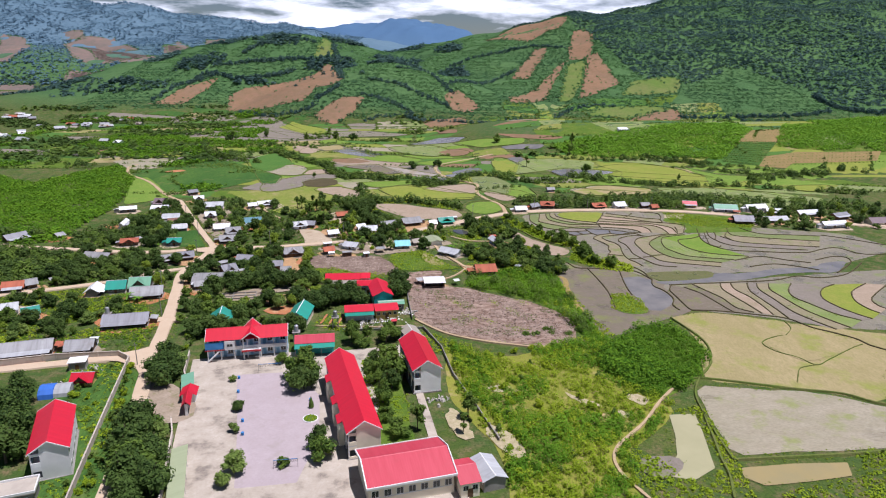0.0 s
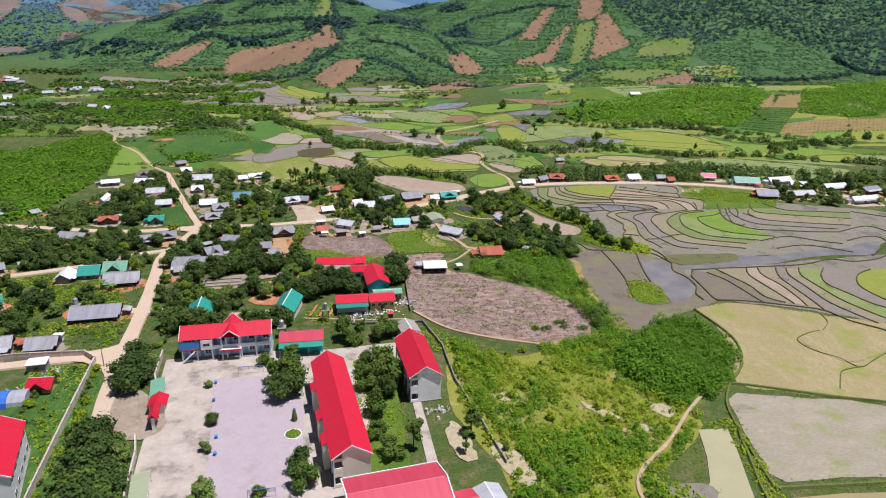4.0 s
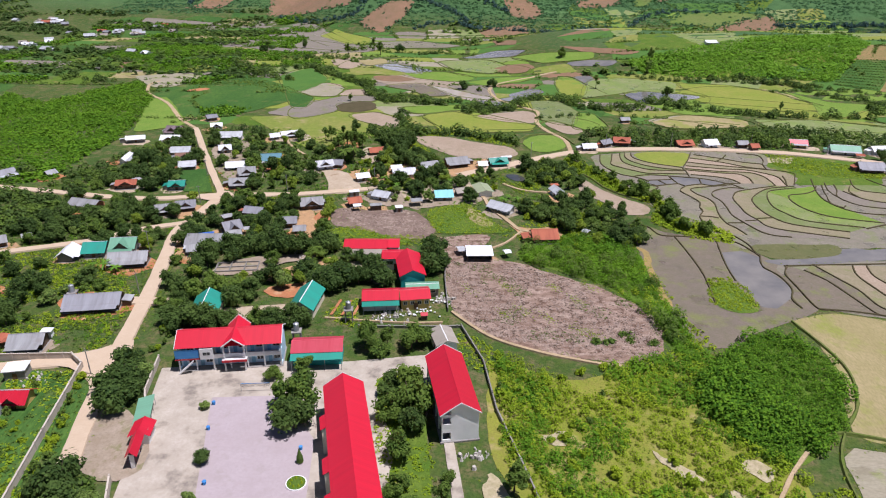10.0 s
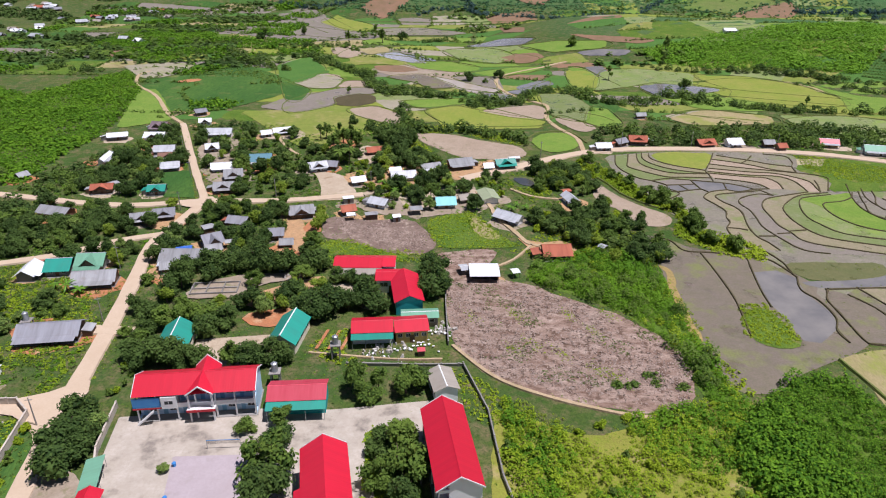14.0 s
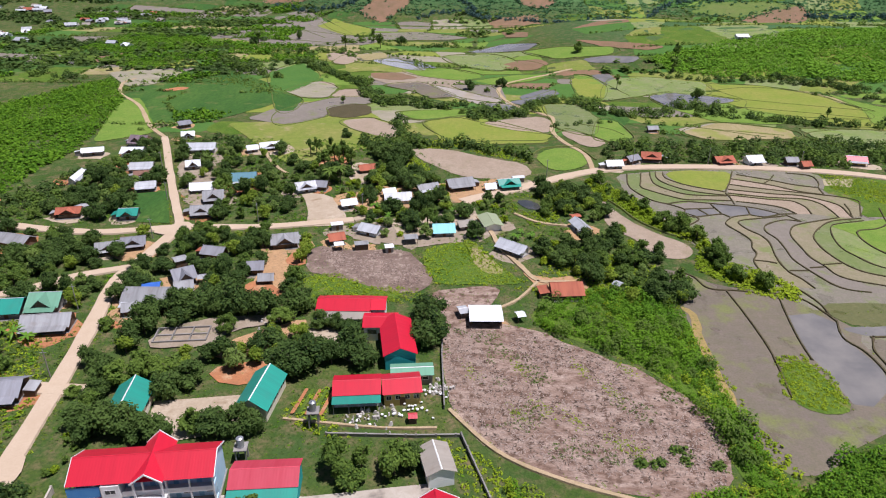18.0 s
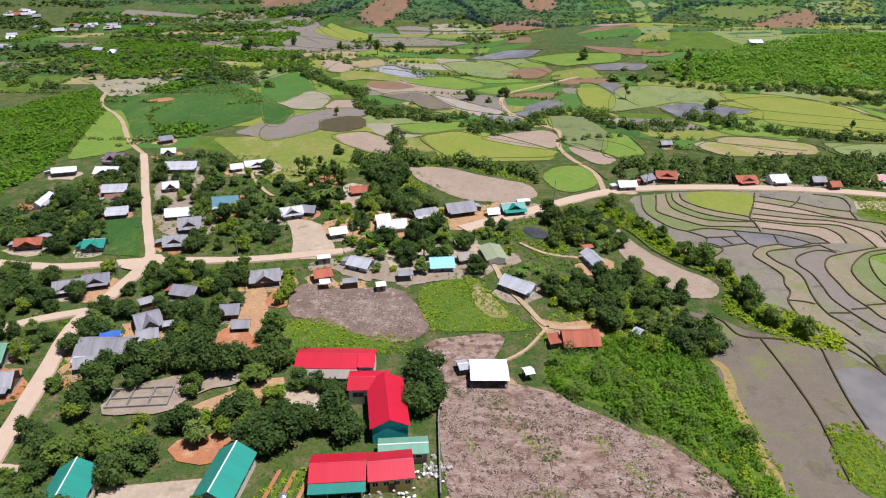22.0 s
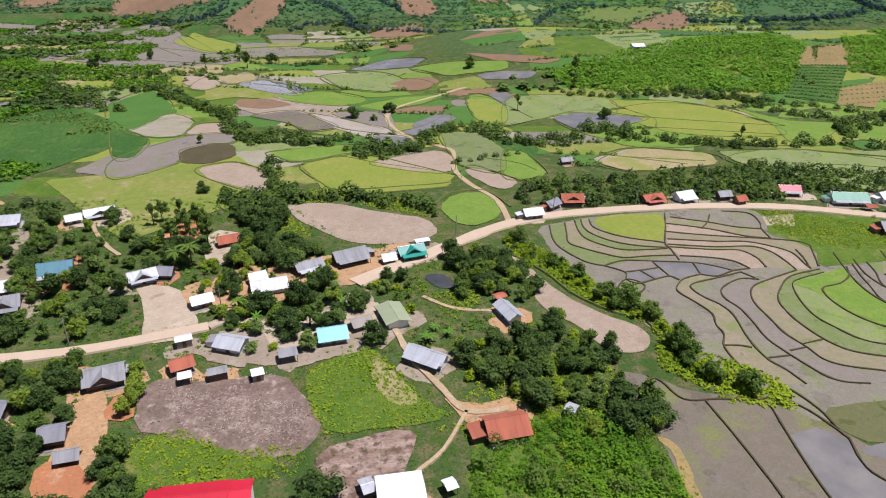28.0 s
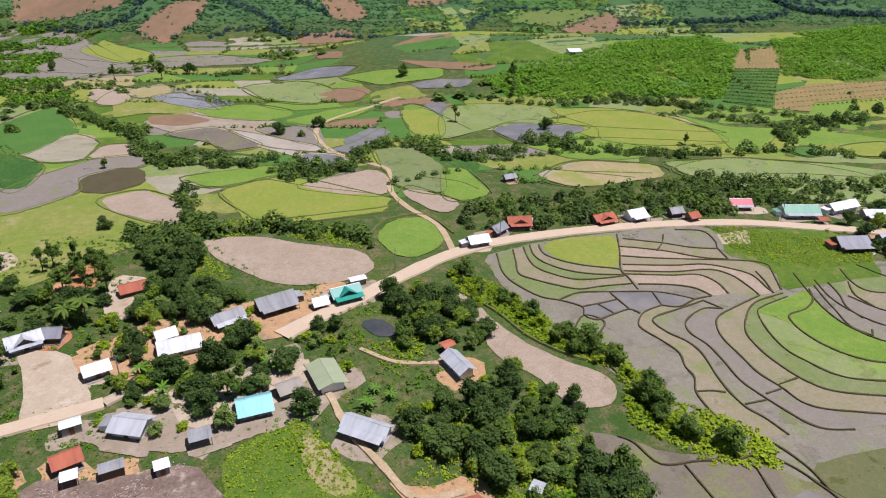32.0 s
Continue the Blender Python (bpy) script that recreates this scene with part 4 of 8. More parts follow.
cover("pond", [(70.5, 127), (83, 128.5), (96.5, 129), (94.5, 124), (84, 122), (73, 120.5), (69.5, 123.5)], M_OCHRE, "ochre yellow fish pond", "pond", per=1)
cover("pond", [(11, 334), (16, 336), (20, 330), (19, 326), (14, 327)], M_WATER, "small dark pond among weeds", "pond")
cover("fallow_strip", [(35.5, 348.5), (39.5, 346.5), (44, 339), (45.5, 330.5), (48.5, 322.5), (52.5, 315.5), (58, 309), (64, 304.5), (66.5, 299.5), (65.5, 294), (61.5, 291), (55, 292), (51.5, 296.5), (49.5, 304), (44.5, 309.5), (41.5, 316.5), (42, 325.5), (39.5, 335.5), (35.5, 342.5)], M_PINK, "curved strip of ploughed pinkish earth")
cover("fallow_field", [(-36, 394), (-18, 393), (2, 382), (15, 377), (19, 365), (14, 360), (5, 356), (-6, 357), (-13, 360), (-22, 369), (-32, 381)], M_PINK, "smooth pinkish beige fallow field")
cover("weedy_plot", [(-52, 270), (-43, 272), (-30, 265), (-23, 266), (-22, 258), (-39, 253), (-50, 256)], M_WEEDS, "bright green weedy plot", "weeds", rag=1)
cover("weedy_plot", [(-19, 291), (-5, 299), (1, 290), (8, 276), (13, 272), (1, 269), (-13, 268), (-18, 278)], M_WEEDS, "green weedy plot with a dry patch", "weeds", rag=1)
cover("dry_patch", [(-4, 296), (2, 287), (7, 277), (1, 276), (-5, 284)], M_BEIGE, "dry straw-coloured patch of cut grass", "field", rag=0.8)
cover("burnt_plot", [(-55, 290), (-38, 288), (-24, 290), (-19, 281), (-14, 270), (-17, 263), (-25, 262), (-37, 267.5), (-54, 273)], M_BURNT, "reddish brown tilled plot strewn with stalks", rag=0.9, gap=1.2)
cover("earth_yard", [(-15, 264), (-1, 268), (5, 268), (4, 261), (-2, 247), (-13, 248)], M_CLEARED, "brown bare ground round the white shed", "yard", rag=0.8)
cover("earth_yard", [(11, 279), (17, 275), (28, 277), (31, 269), (19, 263), (14, 272)], M_TAN, "tan earth yard of the clay-roofed house", "yard")
cover("village_ground", [(-60, 318), (-46, 320), (-30, 322), (-10, 336), (4, 344), (14, 352), (10, 357), (-8, 353), (-28, 346), (-46, 342), (-56, 334)], M_TAN, "worn tan ground between the houses", "yard", rag=2.6, gap=1.2)
cover("village_ground", [(-48, 306), (-36, 310), (-20, 320), (-8, 328), (-2, 318), (2, 300), (-8, 296), (-22, 292), (-40, 294), (-46, 298)], M_GREYDIRT, "pale sandy ground between the houses", "yard", rag=2.6, gap=1.2)
cover("village_ground", [(-134, 372), (-118, 378), (-112, 352), (-96, 336), (-92, 318), (-106, 316), (-116, 330), (-128, 352)], M_GREYDIRT, "grey trodden ground between the houses", "yard", rag=2.6, gap=1.2)
cover("orange_patch", [(-103, 337), (-96, 340), (-87, 338), (-88, 332), (-98, 331)], M_ORANGE, "orange laterite yard of a teal-roofed house", "yard", rag=0.8)
cover("orange_patch", [(-100, 352), (-92, 356), (-86, 350), (-92, 346)], M_ORANGE, "orange laterite clearing", "yard", rag=0.8)
cover("orange_patch", [(-158, 360), (-150, 363), (-148, 356), (-155, 353)], M_ORANGE, "orange laterite clearing", "yard", rag=0.8)
cover("village_ground", [(-75, 296), (-68, 296), (-60, 280), (-54, 262), (-57, 252), (-66, 255), (-66, 266), (-68, 280)], M_TAN, "tan earth lane and yard", "yard")
cover("orange_patch", [(-66, 256), (-68, 265), (-61, 265), (-54, 258), (-57, 252)], M_ORANGE, "orange laterite clearing", "yard", rag=0.6)
cover("orange_patch", [(-61, 277), (-60, 286), (-55, 282), (-54, 275)], M_ORANGE, "orange laterite clearing", "yard", rag=0.6)
cover("orange_patch", [(-73, 364), (-71, 377), (-63, 381), (-60, 366), (-66, 361)], M_ORANGE, "orange laterite bank", "yard", rag=1)
cover("orange_patch", [(-63, 223), (-51, 228), (-40, 228), (-44, 222), (-56, 217)], M_ORANGE, "orange strip between the trees", "yard", rag=0.6)
cover("earth_yard", [(-22, 332), (-15, 343), (-4, 354), (3, 347), (8, 341), (-3, 333), (-12, 329)], M_TAN, "tan earth yard beside the road", "yard")
cover("earth_yard", [(-32, 309), (-25, 312), (-14, 318), (-3, 321), (-1, 314), (-9, 305), (-19, 300), (-28, 299)], M_SAND, "sandy yard between the houses", "yard", rag=0.8)
cover("earth_yard", [(-126, 284), (-106, 289), (-99, 279), (-107, 272)], M_TAN, "tan earth yard", "yard", rag=0.8)
cover("village_square", [(-73, 336), (-59, 333), (-54, 322), (-48, 312), (-50, 306), (-60, 304), (-63, 313), (-66, 325)], M_SAND, "pale sandy village square", "yard")
cover("earth_yard", [(-58, 372), (-46, 368), (-44, 352), (-50, 344), (-57, 352)], M_SAND, "sandy yard of the red-roofed house", "yard", rag=0.8)
cover("pasture", [(-135, 425), (-110, 430), (-86, 441), (-47, 436), (-38, 411), (-40, 398), (-55, 392), (-66, 382), (-84, 364), (-96, 378)], M_LAWN, "short yellow-green pasture")
cover("earth_yard", [(-110, 388), (-95, 395), (-86, 384), (-92, 377), (-106, 377)], M_SAND, "bare pinkish yard of the long white shed", "yard", rag=0.8)
cover("green_plot", [(-136, 326), (-122, 331), (-108, 302), (-120, 302)], M_CROP, "green vegetable plot", per=1)
cover("sand_court", [(-69, 211), (-50, 215), (-48, 206), (-53, 202), (-61, 199), (-67, 204)], M_SAND, "sandy court between two teal-roofed halls", "yard", per=1)
cover("earth_yard", [(-44, 243), (-30, 244), (-29, 233), (-25, 231), (-26, 227), (-45, 236)], M_SAND, "pale swept yard of the clinic", "yard", rag=0.8)
cover("earth_yard", [(-66, 229), (-58, 238), (-46, 247), (-44, 243), (-50, 233), (-58, 226)], M_TAN, "tan building ground beside the foundation", "yard", rag=1.0)
cover("school_yard", [(-73, 182), (-46, 187), (-30, 188), (-8, 193), (-7, 184), (-10, 160), (-6, 131), (6, 128), (8, 112), (-54, 108), (-62, 136)], M_YARD, "pale stained concrete school yard", "yard", per=1)
cover("sports_court", [(-57, 172), (-41, 174), (-31, 160), (-28, 140), (-30, 122), (-43, 120), (-49, 144)], M_COURT, "lilac grey concrete sports court", "court", per=1)
cover("school_garden", [(-22, 184), (-11, 184), (-8, 160), (-4, 135), (-15, 134), (-14, 160), (-20, 172)], M_WEEDS, "green school garden", "garden")
cover("garden_path", [(-6.2, 170), (-4.2, 170), (1.8, 136), (-0.6, 136)], M_YARD, "narrow concrete garden path", "path", per=1)
cover("sandy_patch", [(4, 155), (8, 149), (10, 140), (7, 138), (3, 146)], M_SANDY, "sandy vegetable beds behind the school", "garden", rag=1.2, gap=1.0)
for ring in ([(13, 147), (19, 143), (23, 134), (20, 130), (14, 136)], [(54, 161), (60, 159), (59, 155), (54, 156)], [(36, 164), (42, 159), (46, 153), (40, 156)], [(13, 165), (23, 167), (19, 160)], [(47, 152), (52, 151), (50, 147)]):
    cover("sandy_patch", ring, M_SANDY, "bare sandy patch in the scrub", "sand", rag=1.5, gap=0.9)
cover("verge", [(-107, 178), (-91, 179), (-77, 128), (-74, 108), (-84, 108), (-100, 150)], M_CROP, "green plot inside the boundary wall", "grass")
cover("verge", [(-91, 180), (-83, 180), (-78, 150), (-68, 110), (-74, 108), (-80, 140)], M_CROP, "overgrown verge between wall and road", "grass")
cover("earth_yard", [(-84, 170), (-70, 165), (-61, 152), (-66, 144), (-77, 150)], M_GREYDIRT, "trodden forecourt at the school gate", "yard")
# pasture and crops to the north-west
cover("crop_field", [(-218, 475), (-208, 495), (-182, 557), (-119, 494), (-124, 462), (-145, 426), (-176, 420), (-196, 440)], M_CROP, "dark green leafy crop field")
cover("grass_field", [(-184, 386), (-212, 462), (-205, 472), (-190, 450), (-168, 414), (-163, 404)], M_RICE, "bright green grass strip beside the track")
cover("fallow_field", [(-128, 434), (-116, 464), (-96, 477), (-76, 506), (-66, 486), (-70, 470), (-86, 463), (-92, 452), (-86, 441), (-104, 425)], M_LAV, "grey lavender fallow field")
cover("fallow_field", [(-127, 499), (-116, 530), (-100, 522), (-97, 495), (-110, 482)], M_PINK, "beige fallow field")
cover("dark_plot", [(-93, 456), (-88, 468), (-78, 472), (-68, 468), (-64, 451), (-74, 441), (-87, 443)], M_BUND, "round dark ploughed plot")
cover("ripening_field", [(-34, 437), (-12, 451), (15, 432), (28, 420), (28, 408), (-3, 403), (-22, 404)], M_YELLOW, "yellow-green ripening rice field")
cover("muddy_paddy", [(0, 443), (18, 455), (30, 450), (29, 424), (16, 432)], M_LAV, "brown flooded paddy beside the track")
cover("green_field", [(20, 388), (27, 399), (40, 401), (46, 385), (38, 373), (30, 368), (24, 373)], M_RICE, "bright green paddy at the road fork")
cover("muddy_paddy", [(34, 425), (40, 431), (56, 412), (50, 403), (44, 405)], M_PINK, "pinkish muddy paddy strip")
cover("green_field", [(36, 470), (50, 468), (66, 446), (66, 425), (58, 414), (40, 434), (35, 452)], M_RICEDARK, "green rice field beyond the track")
cover("green_field", [(46, 440), (62, 436), (66, 424), (58, 416)], M_RICE, "bright rice paddy corner")
cover("fallow_field", [(-262, 706), (-239, 728), (-222, 758), (-240, 850), (-205, 850), (-177, 806), (-123, 713), (-90, 699), (-112, 664), (-151, 653), (-196, 670), (-234, 688)], M_LAV, "wide grey lavender fallow paddies")
cover("fallow_field", [(-240, 690), (-195, 666), (-151, 653), (-113, 668), (-106, 635), (-144, 626), (-177, 638), (-198, 634), (-184, 595), (-202, 608), (-220, 650)], M_BEIGE, "wide beige fallow paddies")
cover("ripening_field", [(-186, 594), (-191, 635), (-151, 632), (-123, 625), (-123, 602), (-171, 587)], M_YELLOW, "yellow-green rice paddies")
cover("shallow_pool", [(-104, 625), (-90, 640), (-79, 607), (-97, 599)], M_RIVER, "pale drying pool", "water")
cover("flooded_paddy", [(-94, 593), (-80, 607), (-57, 603), (-40, 580), (-44, 564), (-64, 579), (-78, 587)], M_WATER, "blue flooded paddy reflecting the sky", "water")
cover("green_field", [(-56, 568), (-33, 577), (-7, 558), (46, 572), (38, 556), (9, 537), (-3, 527), (-27, 533)], M_RICEDARK, "vivid green rice field")
cover("bare_field", [(-85, 544), (-62, 568), (-38, 550), (-14, 537), (-17, 517), (-39, 497), (-48, 508), (-68, 525)], M_GREYDIRT, "brown bare river bank field")
cover("bare_field", [(-22, 523), (5, 531), (9, 492), (1, 482), (-13, 497)], M_LAV, "brown plot under two trees")
cover("river_water", [(-40, 522), (-26, 519), (-11, 499), (13, 481), (22, 468), (8, 462), (-9, 480), (-26, 496)], M_RIVER, "silty sand-coloured river bend", "water")
cover("river_water", [(16, 500), (34, 522), (42, 512), (30, 488), (20, 484)], M_SHALLOW, "shallow river reach", "water")
cover("bare_field", [(5, 607), (35, 604), (41, 589), (13, 579)], M_BAREHILL, "reddish brown bare plot")
cover("bare_field", [(62, 648), (85, 632), (126, 610), (112, 603), (82, 617)], M_BAREHILL, "reddish brown fallow strip")
cover("flooded_paddy", [(63, 596), (81, 598), (105, 590), (96, 580), (70, 585)], M_SHALLOW, "pale flooded paddy", "water")
cover("green_field", [(55, 562), (66, 557), (82, 508), (60, 491), (50, 496)], M_RICE, "bright green rice paddy")
cover("flooded_paddy", [(65, 560), (78, 562), (90, 508), (81, 506)], M_SHALLOW, "grey flooded paddy", "water")
cover("flooded_paddy", [(94, 509), (116, 522), (145, 507), (126, 487), (100, 485)], M_SHALLOW, "sky-reflecting pond among rice", "water")
cover("green_field", [(90, 562), (128, 560), (150, 530), (120, 524), (94, 514)], M_LAWN, "light green paddies")
cover("green_field", [(128, 522), (162, 530), (194, 518), (214, 486), (240, 470), (221, 452), (185, 453), (160, 470), (140, 489)], M_YELLOW, "yellow-green rice paddies")
cover("green_field", [(100, 482), (140, 484), (165, 466), (150, 452), (118, 455)], M_RICE, "bright green rice paddies")
cover("dry_field", [(93, 437), (116, 452), (140, 446), (152, 438), (143, 426), (109, 425)], M_GREYFIELD, "pale beige flooded paddies behind the houses")
cover("green_field", [(156, 446), (192, 446), (235, 432), (260, 416), (240, 395), (190, 401), (164, 419)], M_WETGREEN, "pale green flooded paddies")
cover("orchard_plot", [(302, 614), (345, 618), (304, 570), (273, 576)], M_ORCHARD, "orange terraced orchard plot", per=1)
cover("orchard_plot", [(275, 576), (304, 570), (264, 517), (240, 531)], M_CROP, "young green orchard in rows", per=1)
cover("orchard_plot", [(278, 536), (309, 545), (380, 543), (365, 524), (293, 520), (283, 510), (264, 516)], M_ORCHARD, "straw-coloured orchard plot in rows", per=1)
# more plots of the middle distance
for ring, m, label in (([(-272, 543), (-246, 573), (-237, 559), (-232, 539), (-259, 533)], M_BEIGE, "beige stubble plot"), ([(-299, 587), (-283, 610), (-271, 616), (-265, 571), (-288, 568)], M_BAREHILL, "brown tilled plot"), ([(-357, 591), (-327, 594), (-319, 561), (-337, 563)], M_LAV, "grey-brown fallow plot"), ([(-251, 563), (-254, 588), (-220, 586), (-206, 563), (-235, 552)], M_YELLOW, "yellow-green rice plot"),
                       ([(-259, 536), (-238, 550), (-211, 550), (-208, 520), (-215, 500), (-229, 500)], M_GREYFIELD, "dry grey weedy plot"), ([(-202, 491), (-192, 502), (-184, 496), (-195, 487)], M_ORANGE, "small orange bare spot"), ([(-309, 570), (-303, 576), (-295, 566), (-300, 559)], M_SHALLOW, "small pale pool"), ([(-337, 674), (-308, 684), (-285, 659), (-297, 637)], M_YELLOW, "yellow-green rice plot"),
                       ([(-146, 504), (-138, 533), (-129, 551), (-109, 532), (-124, 499)], M_RICEDARK, "vivid green crop plot"), ([(-131, 624), (-118, 634), (-98, 621), (-105, 593), (-122, 597)], M_PINK, "pinkish bare plot"), ([(-109, 593), (-79, 600), (-51, 574), (-64, 558), (-87, 564), (-100, 554)], M_LAWN, "light green grassy bank"), ([(-84, 556), (-64, 559), (-48, 543), (-64, 534), (-79, 540)], M_BAREHILL, "reddish brown bank"),
                       ([(-93, 725), (-70, 744), (-23, 719), (-37, 702), (-75, 698)], M_LAV, "grey fallow paddies"), ([(6, 737), (29, 708), (28, 680), (10, 696)], M_BAREHILL, "reddish brown plot"), ([(-3, 657), (22, 651), (26, 632), (1, 643)], M_SHALLOW, "blue flooded plot"), ([(82, 552), (106, 552), (123, 536), (104, 510), (94, 522)], M_WETGREEN, "pale green flooded paddies"), ([(136, 479), (162, 501), (192, 501), (199, 475), (177, 468), (152, 475)], M_RICE, "bright green rice paddies"),
                       ([(160, 530), (187, 526), (215, 508), (210, 498), (193, 517), (163, 521)], M_BEIGE, "beige dry strip"), ([(37, 469), (56, 482), (75, 457), (68, 438), (46, 428)], M_CROP, "green cassava field"), ([(50, 436), (66, 443), (70, 422), (54, 416)], M_RICE, "bright rice paddy"), ([(-45, 452), (-34, 462), (-8, 464), (-2, 452), (-14, 452), (-34, 440)], M_RICEDARK, "green grassy strip")):
    cover("field_plot", ring, m, label)
# the paddies and fields along the river
RIVERSIDE = []
def riverside(material, label, ring):
    RIVERSIDE.append(ring)
    water = material in (M_SHALLOW, M_RIVER)
    cover("pool" if water else "field_plot", ring, material, label, "water" if water else "field", gap=3)


riverside(M_LAV, "grey lavender fallow field", [(-116, 449), (-96, 480), (-87, 487), (-66, 489), (-69, 471), (-80, 470), (-91, 460), (-87, 443), (-107, 423)])
riverside(M_GREYFIELD, "pale grey drained field", [(-126, 495), (-114, 526), (-96, 511), (-95, 493), (-97, 483), (-110, 482)])
riverside(M_PINK, "pinkish beige fallow field", [(-95, 485), (-93, 505), (-76, 506), (-70, 490), (-84, 486)])
riverside(M_PINK, "worn pinkish edge of the pasture", [(-63, 443), (-46, 425), (-45, 404), (-69, 421), (-78, 435)])
riverside(M_YELLOW, "yellow-green ripening rice field", [(-35, 437), (-19, 448), (-2, 438), (31, 421), (27, 412), (8, 409), (-16, 406), (-24, 414)])
riverside(M_PINK, "pinkish bare paddy beside the track", [(-5, 439), (27, 455), (32, 445), (29, 423), (9, 428)])
riverside(M_RICE, "bright green rice strip", [(-52, 455), (-34, 461), (-13, 466), (-14, 451), (-38, 441)])
riverside(M_MUDBROWN, "brown bare river bank field", [(-69, 520), (-47, 531), (-31, 512), (-21, 495), (-36, 488), (-48, 505)])
riverside(M_RIVER, "silty sand-coloured river bend", [(-39, 523), (-28, 518), (-9, 502), (4, 492), (5, 482), (-9, 487), (-21, 495)])
riverside(M_LAV, "brown plot under two trees", [(-26, 525), (-1, 525), (4, 492), (-13, 506)])
riverside(M_SHALLOW, "shallow river pool", [(-3, 481), (15, 475), (17, 459), (-2, 459)])
riverside(M_SHALLOW, "muddy shallow pool beside the track", [(9, 485), (22, 495), (39, 520), (35, 497), (20, 477)])
riverside(M_RICE, "vivid green rice field", [(-13, 538), (14, 559), (38, 565), (28, 545), (2, 528)])
riverside(M_RICE, "vivid green rice field", [(-63, 568), (-33, 578), (-9, 562), (-7, 549), (-21, 539), (-49, 550)])
riverside(M_SHALLOW, "flooded paddy reflecting the sky", [(-91, 601), (-74, 612), (-60, 590), (-45, 570), (-55, 567), (-76, 583)])
riverside(M_BEIGE, "pale dry river bank", [(-108, 621), (-86, 635), (-80, 612), (-95, 599)])
riverside(M_PINK, "brown bare plot", [(-118, 588), (-115, 621), (-100, 600), (-106, 582)])
riverside(M_LAV, "wide grey lavender fallow paddies", [(-234, 824), (-191, 833), (-131, 726), (-118, 688), (-147, 658), (-184, 656), (-208, 703), (-209, 748)])
riverside(M_YELLOW, "yellow-green rice paddies", [(-175, 771), (-168, 814), (-118, 758), (-116, 717), (-137, 718)])
riverside(M_MUD, "grey muddy paddy strips", [(-113, 732), (-70, 745), (-22, 716), (-44, 703), (-96, 693)])
riverside(M_SHALLOW, "long shallow pool among rice", [(-23, 646), (8, 664), (36, 649), (25, 632), (-10, 640)])
riverside(M_BAREHILL, "reddish brown bare plot", [(6, 602), (23, 604), (37, 587), (28, 576), (10, 579)])
riverside(M_RICE, "bright green rice field", [(22, 629), (50, 631), (89, 615), (86, 599), (47, 601)])
riverside(M_WETGREEN, "pale green flooded paddies", [(-39, 624), (-5, 635), (18, 602), (6, 573), (-23, 586)])
riverside(M_YELLOW, "bright yellow-green rice paddy", [(53, 554), (65, 554), (73, 535), (66, 499), (53, 504), (51, 530)])
riverside(M_TERRGREEN, "green cassava field in rows", [(30, 482), (49, 482), (56, 459), (57, 453), (51, 422), (35, 431), (31, 452)])
riverside(M_CROP, "dark green crop field", [(-135, 501), (-125, 495), (-109, 477), (-108, 450), (-117, 451)])
riverside(M_RICEDARK, "deep green crop field", [(-152, 548), (-139, 586), (-115, 543), (-116, 517), (-123, 494), (-133, 496)])
riverside(M_WETGREEN, "pale green flooded paddies", [(76, 549), (99, 553), (137, 541), (129, 512), (108, 519), (88, 507), (65, 493)])
riverside(M_SHALLOW, "sky-reflecting flooded paddy", [(94, 506), (110, 519), (144, 507), (142, 500), (120, 488), (103, 478)])
riverside(M_YELLOW, "yellow-green rice paddies", [(136, 538), (167, 535), (200, 516), (210, 480), (199, 468), (167, 470), (144, 482), (150, 506)])
riverside(M_RICE, "bright green rice paddies", [(203, 521), (225, 496), (248, 490), (212, 454), (201, 459), (211, 495)])
riverside(M_BEIGE, "pale beige drained paddies behind the houses", [(95, 433), (120, 453), (152, 443), (150, 428), (117, 421), (104, 421)])
riverside(M_WETGREEN, "pale green flooded paddies", [(157, 437), (194, 448), (228, 430), (241, 408), (220, 385), (196, 391), (182, 412), (164, 419)])
riverside(M_RICEDARK, "deep green rice paddy", [(227, 455), (243, 459), (244, 447), (230, 443)])
riverside(M_YELLOW, "yellow-green grassy plot", [(259, 457), (289, 460), (268, 438), (255, 442)])
riverside(M_RICE, "bright green rice paddy at the road fork", [(57, 453), (66, 450), (70, 419), (58, 413), (50, 418)])
